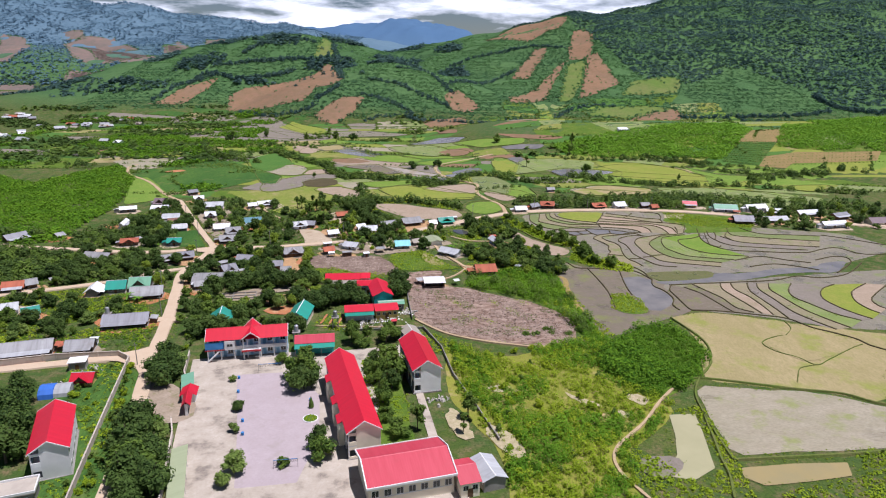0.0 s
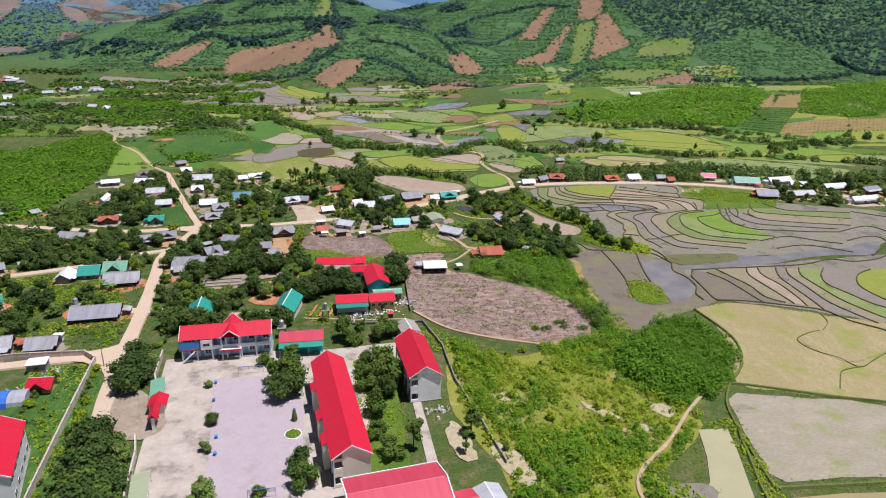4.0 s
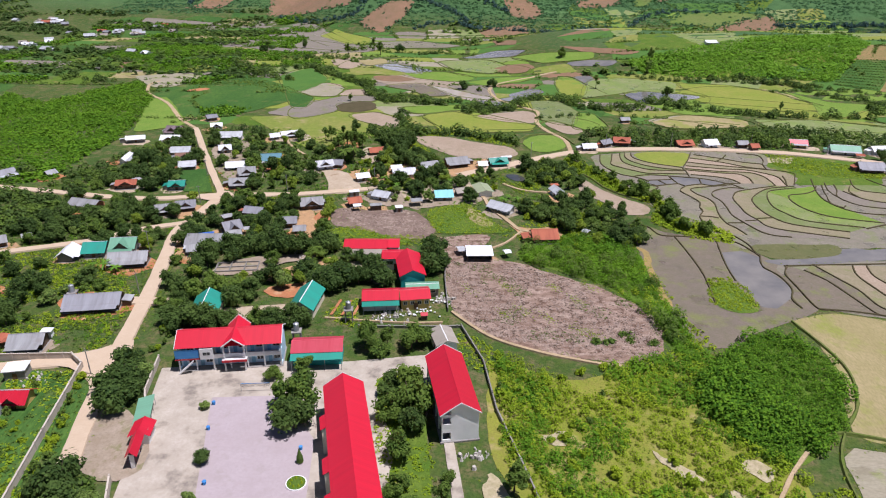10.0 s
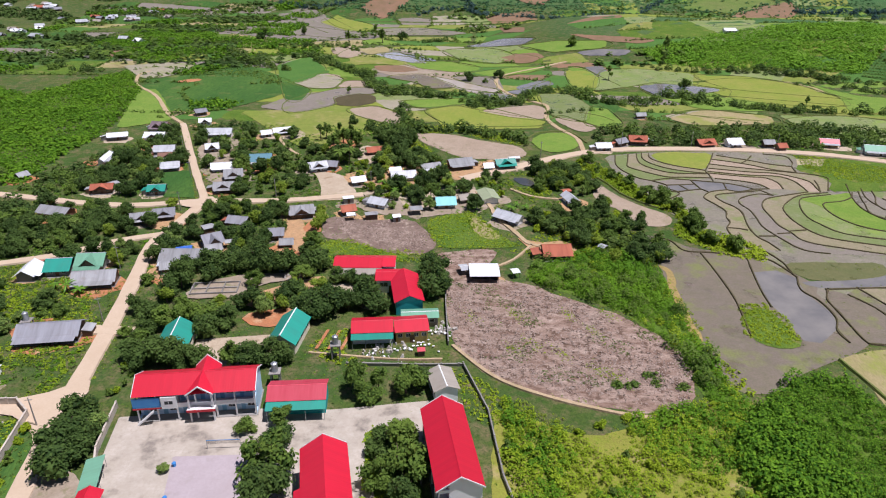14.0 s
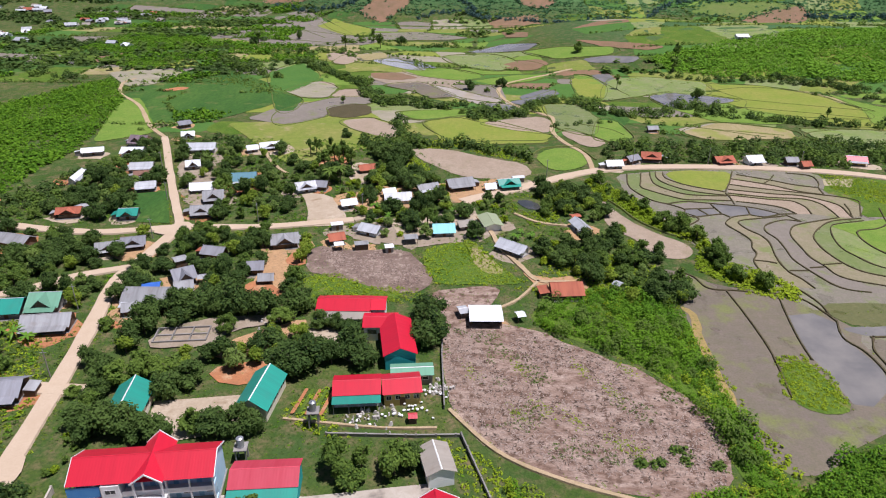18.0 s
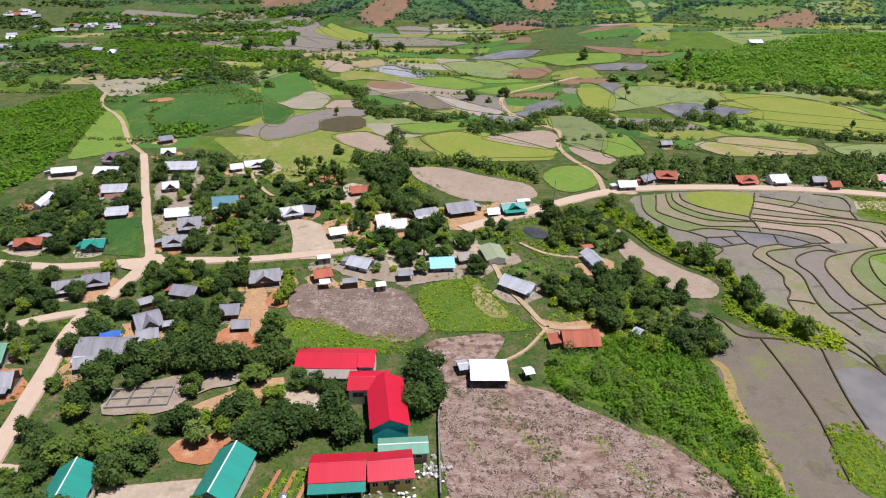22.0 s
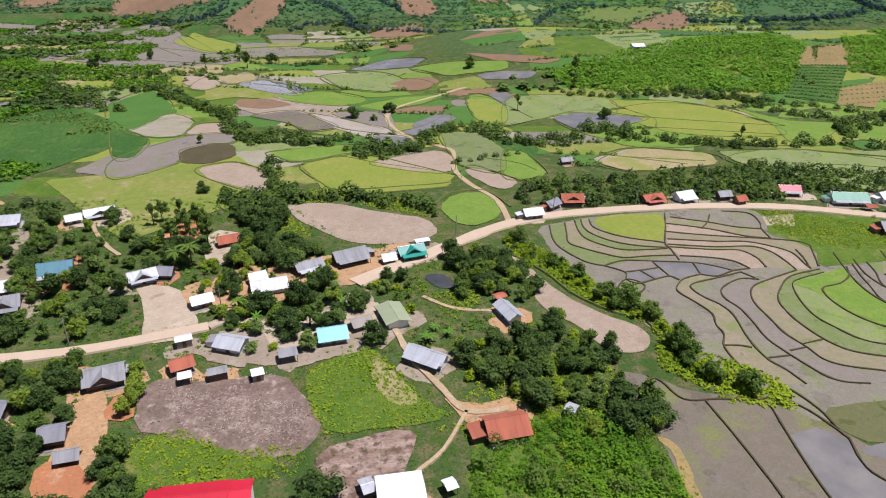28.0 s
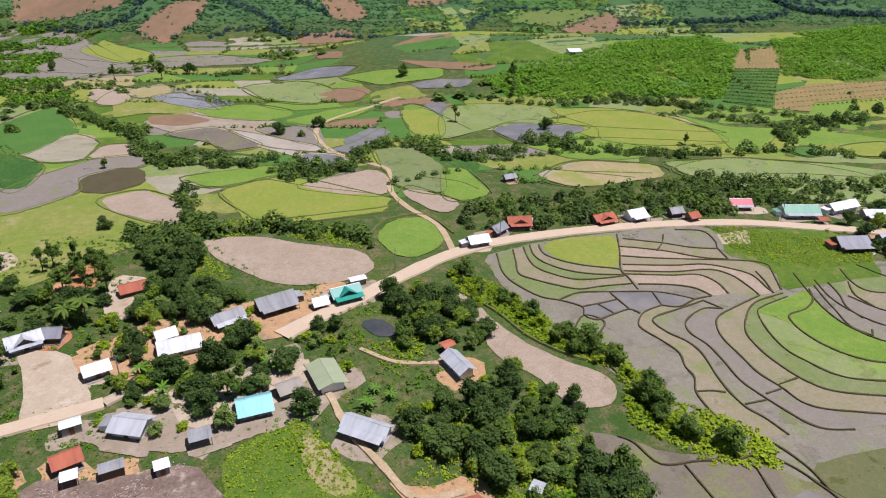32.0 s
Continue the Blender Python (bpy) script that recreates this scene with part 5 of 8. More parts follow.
# cleared ground on the hills
HILLS = [
    ([(-280, 927), (-293, 985), (-278, 1008), (-247, 1020), (-208, 1037), (-176, 1053), (-167, 1086), (-154, 1086), (-118, 940), (-130, 909), (-153, 909), (-161, 870), (-192, 873), (-230, 877)], M_BAREHILL),
    ([(-144, 824), (-132, 842), (-110, 866), (-85, 869), (-91, 834), (-107, 809), (-115, 792)], M_BAREHILL),
    ([(-387, 925), (-372, 966), (-354, 1012), (-324, 1037), (-324, 1017), (-336, 978), (-346, 937)], M_BAREHILL),
    ([(106, 1321), (139, 1385), (180, 1395), (225, 1395), (268, 1340), (239, 1271), (206, 1256), (178, 1234)], M_BAREHILL),
    ([(124, 1028), (180, 1178), (204, 1175), (178, 1100), (149, 1016)], M_BAREHILL),
    ([(231, 1139), (263, 1254), (290, 1285), (288, 1213), (268, 1117), (254, 1090), (229, 1100)], M_BAREHILL),
    ([(256, 1101), (274, 1110), (276, 1031), (276, 979), (237, 937), (206, 922), (230, 998)], M_BAREHILL),
    ([(225, 1107), (190, 1008), (160, 925), (109, 891), (109, 928), (155, 972), (199, 1062)], M_BAREHILL),
    ([(249, 832), (287, 861), (325, 877), (329, 850), (300, 815), (255, 808)], M_BAREHILL),
    ([(204, 853), (222, 886), (287, 888), (325, 877), (258, 839)], M_PALEHILL),
    ([(18, 884), (39, 908), (65, 860), (53, 833), (28, 843)], M_BAREHILL),
    ([(-192, 1131), (-190, 1251), (-171, 1217), (-160, 1139)], M_PALEHILL),
    ([(178, 917), (219, 1074), (254, 1090), (219, 971), (193, 913)], M_PALEHILL),
    ([(267, 930), (298, 983), (350, 991), (366, 977), (346, 928)], M_PALEHILL),
    ([(-900, 1760), (-900, 1960), (-771, 1861), (-640, 1640), (-625, 1560), (-760, 1580)], M_FARBARE),
    ([(-1266, 2058), (-1171, 2017), (-952, 1656), (-926, 1516), (-990, 1530), (-1130, 1800)], M_FARBARE),
    ([(-739, 1931), (-672, 1863), (-570, 1680), (-560, 1620), (-610, 1640), (-690, 1827)], M_FARBARE),
    ([(-789, 1497), (-735, 1484), (-640, 1340), (-560, 1200), (-600, 1180), (-680, 1260)], M_FARBARE),
    ([(-882, 1403), (-819, 1413), (-700, 1230), (-660, 1160), (-720, 1160), (-830, 1290)], M_FARBARE),
    ([(-650, 2010), (-568, 1931), (-540, 1840), (-600, 1850)], M_FARBARE),
    ([(-1059, 1992), (-1015, 2064), (-950, 2093), (-803, 1898), (-677, 1670), (-720, 1560), (-761, 1546), (-816, 1575), (-960, 1790)], M_FARBARE),
    ([(-738, 1920), (-727, 2009), (-640, 1850), (-560, 1650), (-600, 1600), (-690, 1780)], M_FARBARE),
    ([(-786, 1476), (-741, 1485), (-600, 1250), (-540, 1130), (-640, 1180), (-720, 1330)], M_FARBARE),
    ([(-1104, 2078), (-1041, 2088), (-1016, 2048), (-1069, 2022)], M_FARBARE),
]
for ring, mat in HILLS:
    cover("hill_clearing", ring, mat, "light green grassy hillside" if mat is M_PALEHILL else "reddish brown cleared hillside", "hillside", 6, 4, 0.55, 4, gap=6)

# ---- roads, tracks, bunds ----
ribbon("road", [(-62, 92), (-69, 117), (-75, 144), (-80, 161), (-86, 184), (-92, 211), (-99, 239), (-105, 262), (-104, 278), (-103, 297)], M_ROAD, 4.4, 0.05, "dusty pale concrete village road", "road", wob=0.2, crown=0.92)
ribbon("road", [(-103, 294), (-105, 303), (-112, 316), (-128, 346), (-147, 383), (-155, 398)], M_ROAD, 3.3, 0.05, "narrow pale village road between houses", "road", 0.422, wob=0.2, crown=0.92)
cover("road_apron", [(-84, 192), (-81.5, 178), (-84, 170), (-88, 177), (-97, 181.5), (-107, 178.5), (-108, 181.5), (-97, 186), (-90, 189), (-88.5, 195)], M_ROAD, "pale worn apron at the road junction", "road", 14, 3, 0.51, 0.5)
cover("road_apron", [(-101, 303), (-104, 303), (-107, 300), (-111, 294), (-104, 292), (-97, 297)], M_ROAD, "pale worn crossing of two village roads", "road", 14, 3, 0.515, 0.4)
ribbon("road", [(-86, 184), (-94, 183.5), (-112, 179), (-130, 174), (-170, 160)], M_ROAD, 4.2, 0.05, "dusty pale side road along the wall", "road", 0.425, wob=0.2, crown=0.92)
ribbon("road", [(-200, 301), (-171, 297), (-148, 293.5), (-127, 293), (-104, 299), (-85, 301), (-72, 303), (-58, 307), (-46, 311)], M_ROAD, 4.0, 0.05, "dusty village cross street", "road", 0.43, wob=0.2, crown=0.92)
ribbon("road", [(-105, 270), (-118, 263), (-129, 253), (-142, 246), (-165, 236)], M_ROAD, 3.6, 0.05, "dusty village lane", "road", 0.435, wob=0.2, crown=0.92)
ribbon("road", [(-86, 213), (-94, 213), (-101, 213)], M_ROAD, 4.0, 0.05, "short dusty driveway", "road", 0.44, wob=0.3, crown=0.92)
ribbon("road", [(-9, 331), (-3, 336), (11, 346), (26, 358), (42, 369), (60, 376), (88, 380), (120, 381), (151, 378), (176, 370), (200, 362), (240, 350), (300, 345)], M_ROAD, 5.6, 0.06, "wide pale concrete valley road", "road", 0.445, wob=0.15, crown=0.92)
ribbon("road", [(-46, 311), (-40, 314), (-28, 308)], M_SAND, 3.0, 0.03, "sandy lane through the houses", "road", 0.415, wob=0.3, crown=0.92)
for pts, w in (([(-155, 398), (-171, 416), (-191, 447), (-204, 463), (-220, 479), (-233, 506), (-232, 521)], 2.4), ([(44, 371), (43, 392), (35, 410), (31, 428), (33, 452), (28, 460), (17, 472), (8, 489), (4, 515), (12, 537), (41, 567), (55, 575)], 2.6),
               ([(-3, 318), (2, 305), (5, 294), (11, 282), (16, 273), (25, 273)], 1.8), ([(16, 273), (10, 262), (4, 256)], 0.9), ([(68, 164), (62, 157), (54, 146), (44, 135), (42, 127), (45, 118), (52, 104)], 0.85), ([(-94, 385), (-99, 379), (-89, 362), (-82, 354)], 1.6),
               ([(-166, 412), (-158, 425), (-150, 432)], 0.8), ([(-6, 214), (4, 202.5), (15, 196.5), (30, 192), (38, 191)], 1.0), ([(10, 322), (18, 315), (28, 313)], 1.5), ([(-40, 208), (-20, 207), (-8, 208)], 0.6)):
    ribbon("track", pts, M_TRACK, w, 0.05, "narrow worn earth track", "track", 0.41, wob=0.35, crown=0.85)
for pts in ([(119, 201), (114, 199), (109, 195), (110, 189), (115, 184), (118, 179), (124.5, 183), (136.5, 191), (142, 194)], [(118, 179), (112, 177), (109, 173), (106, 168)], [(126, 213), (125, 207), (120, 201)]):
    ribbon("bund", pts, M_BUNDGREEN, 0.4, 0.05, "thin weedy ridge across the stubble field", "bund", 0.28, 5, 0.6, 0.5)
for pts in UPPER + STEPPED + CURVED + EASTERN + LOWER + CROSSING + EDGES:
    ribbon("bund", pts, M_BUND, 0.58, 0.16, "dark earth bund between paddies", "bund", 0.27, 5, 0.7, 0.6)
for pts in ([(74, 169), (80, 170), (102, 164), (115, 161), (124, 155), (150, 150)], [(86, 216), (90, 196), (86, 181), (78, 170), (73, 160), (71, 146), (70, 130)], [(19, 389), (26, 400), (40, 402), (47, 385)], [(33, 425), (40, 432), (57, 412)],
            [(-34, 438), (-12, 452), (15, 433), (29, 421)], [(-22, 403), (-3, 402), (28, 407)], [(46, 442), (60, 434), (66, 424)], [(55, 563), (67, 556), (83, 508)], [(94, 512), (118, 524), (150, 506), (215, 486)], [(130, 524), (162, 532), (195, 519), (215, 487)], [(140, 488), (170, 480), (205, 470)], [(158, 446), (192, 447), (235, 433)], [(165, 418), (200, 424), (240, 412)], [(93, 437), (116, 453), (141, 447)], [(110, 440), (145, 432)], [(104, 443), (135, 428)],
            [(-240, 760), (-180, 740), (-130, 712)], [(-250, 705), (-190, 690), (-110, 665)], [(-200, 812), (-190, 760), (-150, 700)], [(-225, 800), (-215, 740), (-170, 680)], [(-178, 800), (-150, 740), (-110, 700)], [(-150, 655), (-130, 690), (-100, 700)], [(-56, 569), (-33, 578), (-7, 559), (46, 573)], [(-80, 600), (-60, 590), (-48, 566)], [(-70, 606), (-52, 592), (-42, 572)], [(71.5, 151), (70, 144), (69, 138), (67.5, 131), (66.5, 124), (64, 116)], [(70, 130), (97, 132), (112, 134)], [(37, 350), (47, 335), (53, 320), (61, 310), (68, 305), (69, 294)]):
    ribbon("bund", pts, M_BUNDGREEN, 0.9, 0.2, "grassy bund between fields", "bund", 0.39, 5, 0.5, 0.5)

for ring in RIVERSIDE:
    ribbon("bund", ring, M_BUNDGREEN, 0.8, 0.12, "grassy bund round a riverside field", "bund", 0.36, 4, 0.5, 0.5, closed=True)


# ---- houses ----
def gable_roof(t, l, w, eave, ridge, mat, over=0.6, cap=None, base=0.0, fascia=None):
    """Two slopes and a ridge cap; the ridge runs along x."""
    hl, hw = l / 2 + over * 0.7, w / 2 + over
    drop = (ridge - eave) / (w / 2) * over
    for s in (-1, 1):
        Shape().sheet((-hl, 0, ridge), (hl, 0, ridge), (hl, s * hw, eave - drop), (-hl, s * hw, eave - drop)).put("roof_slope", mat, t)
    Shape().prism([(-0.15, ridge - 0.02), (0, ridge + 0.07), (0.15, ridge - 0.02), (0, ridge + 0.02)], -hl, hl).put("ridge_cap", cap or mat, t)
    if fascia:
        for e in (-1, 1):
            x0, x1 = (hl, hl + 0.12) if e > 0 else (-hl - 0.12, -hl)
            Shape().prism([(-hw, eave - drop - 0.18), (0, ridge - 0.16), (hw, eave - drop - 0.18), (hw, eave - drop + 0.1), (0, ridge + 0.12), (-hw, eave - drop + 0.1)], x0, x1).put("bargeboard", fascia, t)


def opening(t, name, x, z, y, w, h, frame_mat, pane_mat, side):
    """A window or door on a long wall: side -1 faces -y."""
    y0, y1 = (y - 0.05, y + 0.02) if side < 0 else (y - 0.02, y + 0.05)
    fr = Shape()
    fr.box(x - w / 2, y0, z, x - w / 2 + 0.09, y1, z + h).box(x + w / 2 - 0.09, y0, z, x + w / 2, y1, z + h)
    fr.box(x - w / 2 + 0.09, y0, z, x + w / 2 - 0.09, y1, z + 0.09).box(x - w / 2 + 0.09, y0, z + h - 0.09, x + w / 2 - 0.09, y1, z + h)
    fr.box(x - 0.03, y0, z + 0.09, x + 0.03, y1, z + h - 0.09)
    o = fr.put(name, frame_mat, t)
    yy = (y - 0.025, y - 0.005) if side < 0 else (y + 0.005, y + 0.025)
    Shape().box(x - w / 2 + 0.09, yy[0], z + 0.09, x + w / 2 - 0.09, yy[1], z + h - 0.09).put("pane", pane_mat, o)
    return o


hr = random.Random(11)
GRP = "village houses"


def house(x, y, a, l, w, c):
    small = l < 4.6 or w <= 3
    open_shed = small and hr.random() < 0.6
    wall_mat, wall_word = {"rust": (M_WOODWALL, "board"), "red": (M_YELLOWWALL, "ochre"), "grey": (M_WOODWALL, "board"), "slate": (M_WOODWALL, "board"), "beige": (M_GREYWALL, "cement"), "purple": (M_CREAM, "cream")}.get(c, (M_GREYWALL, "cement") if hr.random() < 0.5 else (M_WHITEWALL, "white plaster"))
    kind = "shed" if small else "house"
    if c == "blue":
        kind = "awning"
    t = thing("open_shed" if open_shed else kind if kind != "shed" else "small_shed", x, y, a, f"{'open post-built ' if open_shed else ''}{kind} with a {WORDS[c]} roof" + ("" if open_shed else f" and {wall_word} walls"), kind, GRP)
    e = hr.uniform(2.0, 2.4) if small else hr.uniform(2.15, 2.55)
    r = e + w * (0.10 if small or c == "lime" else hr.uniform(0.17, 0.24))
    over = 0.35 if small else 0.95
    l2, w2 = max(1.6, l - 2 * over * 0.7), max(1.6, w - 2 * over)
    gable_roof(t, l2, w2, e, r, ROOF[c], over, ROOF["silver"] if c in ("teal", "red", "green") else None)
    if open_shed:
        for px in (-l2 / 2, l2 / 2):
            for py in (-w2 / 2, w2 / 2):
                Shape().tube(px, py, -0.1, e - 0.04, 0.07, 0.06, 6).put("post", M_WOODWALL, t)
        return t
    Shape().prism([(-w2 / 2, -0.15), (w2 / 2, -0.15), (w2 / 2, e - 0.09), (0, r - 0.09), (-w2 / 2, e - 0.09)], -l2 / 2, l2 / 2).put("wall", wall_mat, t)
    if small:
        Shape().box(-0.45, -w2 / 2 - 0.05, 0, 0.45, -w2 / 2 + 0.02, min(1.8, e - 0.3)).put("door", M_DOOR, t)
        return t
    Shape().box(-0.5, -w2 / 2 - 0.05, 0, 0.5, -w2 / 2 + 0.02, 2.0).put("door", M_DOOR, t)
    for px in (-l2 * 0.3, l2 * 0.3):
        opening(t, "window", px, 0.9, -w2 / 2, min(1.3, l2 * 0.22), 1.1, M_WOODWALL if wall_mat is M_WOODWALL else M_TRIM, M_GLASS, -1)
    Shape().box(-l2 / 2 - 0.5, -w2 / 2 - 1.2, -0.2, l2 / 2 + 0.3, w2 / 2 + 0.4, 0.12).put("plinth", M_GREYWALL, t)
    if 6 <= l <= 10.5 and w >= 5.5 and c not in ("lime", "blue", "cyan") and (x * 7 + y * 3) % 10 < 5.5:
        # a gable that faces the front, its end boarded dark under a wide verge
        g, y1, yb, zr = l * 0.3, -w2 / 2 - over - 0.25, 0.0, r + 0.03
        for sgn in (-1, 1):
            Shape().sheet((0, yb, zr), (0, y1, zr), (sgn * g, y1, e - 0.32), (sgn * g, yb, e - 0.32)).put("front_gable_roof", ROOF[c], t)
        Shape().prism([(-g * 0.8, e - 0.3), (g * 0.8, e - 0.3), (0, zr - 0.28)], y1 + 0.55, y1 + 0.67, 1).put("gable_board", M_WOODWALL, t)
    if l > 6.5 and hr.random() < 0.5 and c != "lime":
        # a lower annex against one end
        s, d, ww = hr.choice((-1, 1)), hr.uniform(2.0, 3.0), w2 * hr.uniform(0.55, 0.8)
        x0, x1, zt = s * (l2 / 2 + over * 0.7 + 0.05), s * (l2 / 2 + over * 0.7 + 0.05 + d), e - 0.1
        Shape().sheet((x0, -ww / 2, zt), (x0, ww / 2, zt), (x1, ww / 2, zt - 0.45), (x1, -ww / 2, zt - 0.45)).put("annex_roof", ROOF[hr.choice([c, "silver", "grey", "rust"])], t)
        xa, xb = min(x0, x1 - s * 0.3), max(x0, x1 - s * 0.3)
        Shape().box(xa, -ww / 2 + 0.25, -0.15, xb, ww / 2 - 0.25, zt - 0.52).put("annex_wall", wall_mat, t)
    if l > 7 and hr.random() < 0.75 and c != "lime":
        # a lean-to along the front
        n, d = 4, hr.uniform(1.6, 2.4)
        z0 = e - 0.25
        Shape().sheet((-l2 / 2 - 0.2, -w2 / 2 - over * 0.6, z0), (l2 / 2 + 0.2, -w2 / 2 - over * 0.6, z0), (l2 / 2 + 0.2, -w2 / 2 - over * 0.6 - d, z0 - 0.35), (-l2 / 2 - 0.2, -w2 / 2 - over * 0.6 - d, z0 - 0.35)).put("porch_roof", ROOF[c if hr.random() < 0.6 else "silver"], t)
        for k in range(n):
            px = -l2 / 2 + l2 * k / (n - 1)
            Shape().tube(px, -w2 / 2 - over * 0.6 - d + 0.2, -0.1, z0 - 0.34, 0.06, 0.06, 6).put("porch_post", M_WOODWALL, t)
    return t


for row in HOUSES:
    if row[:2] != (1, 250):
        house(*row)
shed = thing("open_shed", 1, 250, 5, "low open shed with a white metal roof and dark front", "shed", GRP)
gable_roof(shed, 8.0, 7.2, 2.5, 3.0, ROOF["white"], 0.5)
Shape().box(-4.0, 3.3, -0.1, 4.0, 3.5, 2.46).box(-4.0, -2.4, -0.1, -3.8, 3.3, 2.46).box(3.8, -2.4, -0.1, 4.0, 3.3, 2.46).put("wall", M_WOODWALL, shed)
# added near-black panel stands in for the shade inside the open front
Shape().box(-3.8, -0.9, -0.1, 3.8, -0.7, 2.7).put("partition", M_DARK, shed)
for px in (-3.9, -1.3, 1.3, 3.9):
    Shape().tube(px, -3.5, -0.1, 2.46, 0.07, 0.06, 6).put("post", M_WOODWALL, shed)
# far hamlets across the valley
fr = random.Random(3)
for cx, cy, n, sx, sy in ((-385, 780, 13, 34, 26), (-412, 650, 9, 28, 30), (-510, 845, 9, 45, 20), (-300, 640, 2, 15, 10)):
    for k in range(n):
        c = fr.choice(["white", "silver", "silver", "rust", "beige", "grey", "slate"])
        house(cx + fr.gauss(0, sx * 0.7), cy + fr.gauss(0, sy * 0.8), fr.uniform(-35, 45), fr.uniform(7, 11), fr.uniform(5.5, 7.5), c)
house(183, 626, 10, 10, 6, "white")


# ---- the school ----
def school_block(x, y, turn, l, w, eave, ridge, label, bays, wall=M_CREAM, gallery=True, roof="red"):
    t = thing("school_building", x, y, turn, label, "school", "school buildings")
    hl, hw, g = l / 2, w / 2, (1.9 if gallery else 0.0)
    fl = eave / 2
    gable_roof(t, l, w, eave, ridge, ROOF[roof], 0.45, M_TRIM if not gallery else ROOF[roof], fascia=M_TRIM)
    Shape().prism([(-hw + g, -0.1), (hw, -0.1), (hw, eave - 0.12), (0, ridge - 0.12), (-hw + g, eave + (ridge - eave) * g / hw - 0.14)], -hl, hl).put("wall", wall, t)
    Shape().box(-hl - 0.25, -hw - 0.25, -0.2, hl + 0.25, hw + 0.25, 0.35).put("plinth", M_GREYWALL, t)
    if gallery:
        Shape().box(-hl, -hw, fl - 0.18, hl, -hw + g, fl + 0.05).put("gallery_floor", M_TRIM, t)
        Shape().box(-hl, -hw, fl + 0.05, hl, -hw + 0.12, fl + 0.95).put("balustrade", M_TRIM, t)
        Shape().box(-hl, -hw - 0.05, eave - 0.4, hl, -hw + 0.2, eave - 0.14).put("eaves_beam", M_TRIM, t)
        for e in (-1, 1):
            # end wall of the gallery with two openings
            x0, x1 = (hl - 0.2, hl) if e > 0 else (-hl, -hl + 0.2)
            for z0, z1 in ((0.35, 0.9), (2.6, fl - 0.18), (fl + 0.05, fl + 1.0), (fl + 2.6, eave - 0.4)):
                Shape().box(x0, -hw + 0.12, z0, x1, -hw + g, z1).put("gallery_end", wall, t)
        for k in range(bays + 1):
            px = -hl + 0.15 + (l - 0.3) * k / bays
            Shape().box(px - 0.14, -hw - 0.02, 0.35, px + 0.14, -hw + 0.26, eave - 0.4).put("column", M_TRIM, t)
    for k in range(bays):
        px = -hl + l * (k + 0.5) / bays
        for z in (0, fl):
            opening(t, "window", px, z + 1.2, hw, l / bays * 0.55, 1.45, M_TRIM, M_GLASS, 1)
            opening(t, "window", px + l / bays * 0.16, z + 1.2, -hw + g, l / bays * 0.4, 1.45, M_TRIM, M_GLASS, -1)
            Shape().box(px - l / bays * 0.36, -hw + g - 0.05, z + (0.35 if z == 0 else 0.06), px - l / bays * 0.14, -hw + g + 0.02, z + 2.35).put("door", M_BLUEWALL if wall is not M_CREAM else M_DOOR, t)
    return t


blockA = school_block(-57.2, 187.0, 10.5, 23.6, 8.0, 7.0, 9.1, "two-storey school with a crimson roof and pale blue walls", 6, M_PALEBLUE)
# cross gable and porch in the middle of the front
Shape().sheet((1.2, -5.2, 9.0), (1.2, 4.9, 9.6), (3.9, 4.9, 7.0), (3.9, -5.2, 7.0)).put("cross_roof", ROOF["red"], blockA)
Shape().sheet((1.2, -5.2, 9.0), (1.2, 4.9, 9.6), (-1.5, 4.9, 7.0), (-1.5, -5.2, 7.0)).put("cross_roof", ROOF["red"], blockA)
Shape().prism([(-1.5, 6.86), (1.2, 8.9), (3.9, 6.86), (3.9, 7.2), (1.2, 9.24), (-1.5, 7.2)], -5.35, -5.2, 1).put("bargeboard", M_TRIM, blockA)
Shape().prism([(-1.5, 6.86), (1.2, 9.5), (3.9, 6.86), (3.9, 7.2), (1.2, 9.84), (-1.5, 7.2)], 4.9, 5.05, 1).put("bargeboard", M_TRIM, blockA)
for px in (-1.1, 3.5):
    Shape().box(px - 0.17, -5.1, 0, px + 0.17, -4.76, 6.9).put("column", M_TRIM, blockA)
Shape().box(-1.6, -5.6, 3.3, 4.0, -4.3, 3.6).put("porch_canopy", M_TRIM, blockA)
Shape().box(-1.65, -5.68, 3.05, 4.05, -5.6, 3.65).put("porch_fascia", M_REDPAINT, blockA)
Shape().box(-12.3, -4.32, 3.9, -6.9, -4.2, 6.2).put("banner", M_BLUEPAINT, blockA)
Shape().box(-12.4, -4.35, 3.45, -5.0, -4.22, 3.75).put("banner_stripe", M_REDPAINT, blockA)
Shape().box(-6.6, -4.6, 3.6, -3.6, -2.3, 6.4).put("bay_room", M_WHITEWALL, blockA)
opening(blockA, "window", -5.1, 4.6, -4.6, 1.8, 1.0, M_TRIM, M_GLASS, -1)
Shape().prism([(-11.8, 0.0), (-11.8, 0.35), (-8.2, 3.55), (-8.2, 3.2)], -5.3, -4.45, 1).put("stair", M_TRIM, blockA)
blockB = school_block(-21.3, 150.5, -74.4, 39.7, 7.6, 7.4, 9.9, "long two-storey cream school with a crimson roof", 9)
for px in (-9, 3, 12):
    Shape().sheet((px - 2, -3.9, 7.2), (px + 2, -3.9, 7.2), (px + 2, -5.4, 6.4), (px - 2, -5.4, 6.4)).put("stair_roof", ROOF["red"], blockB)
    Shape().box(px - 1.8, -5.1, -0.1, px + 1.8, -3.8, 6.45).put("stair_tower", M_CREAM, blockB)
blockC = school_block(-3.85, 172.1, -76.9, 20.7, 7.6, 7.4, 9.9, "two-storey pale school block with a crimson roof", 5, M_WHITEWALL)
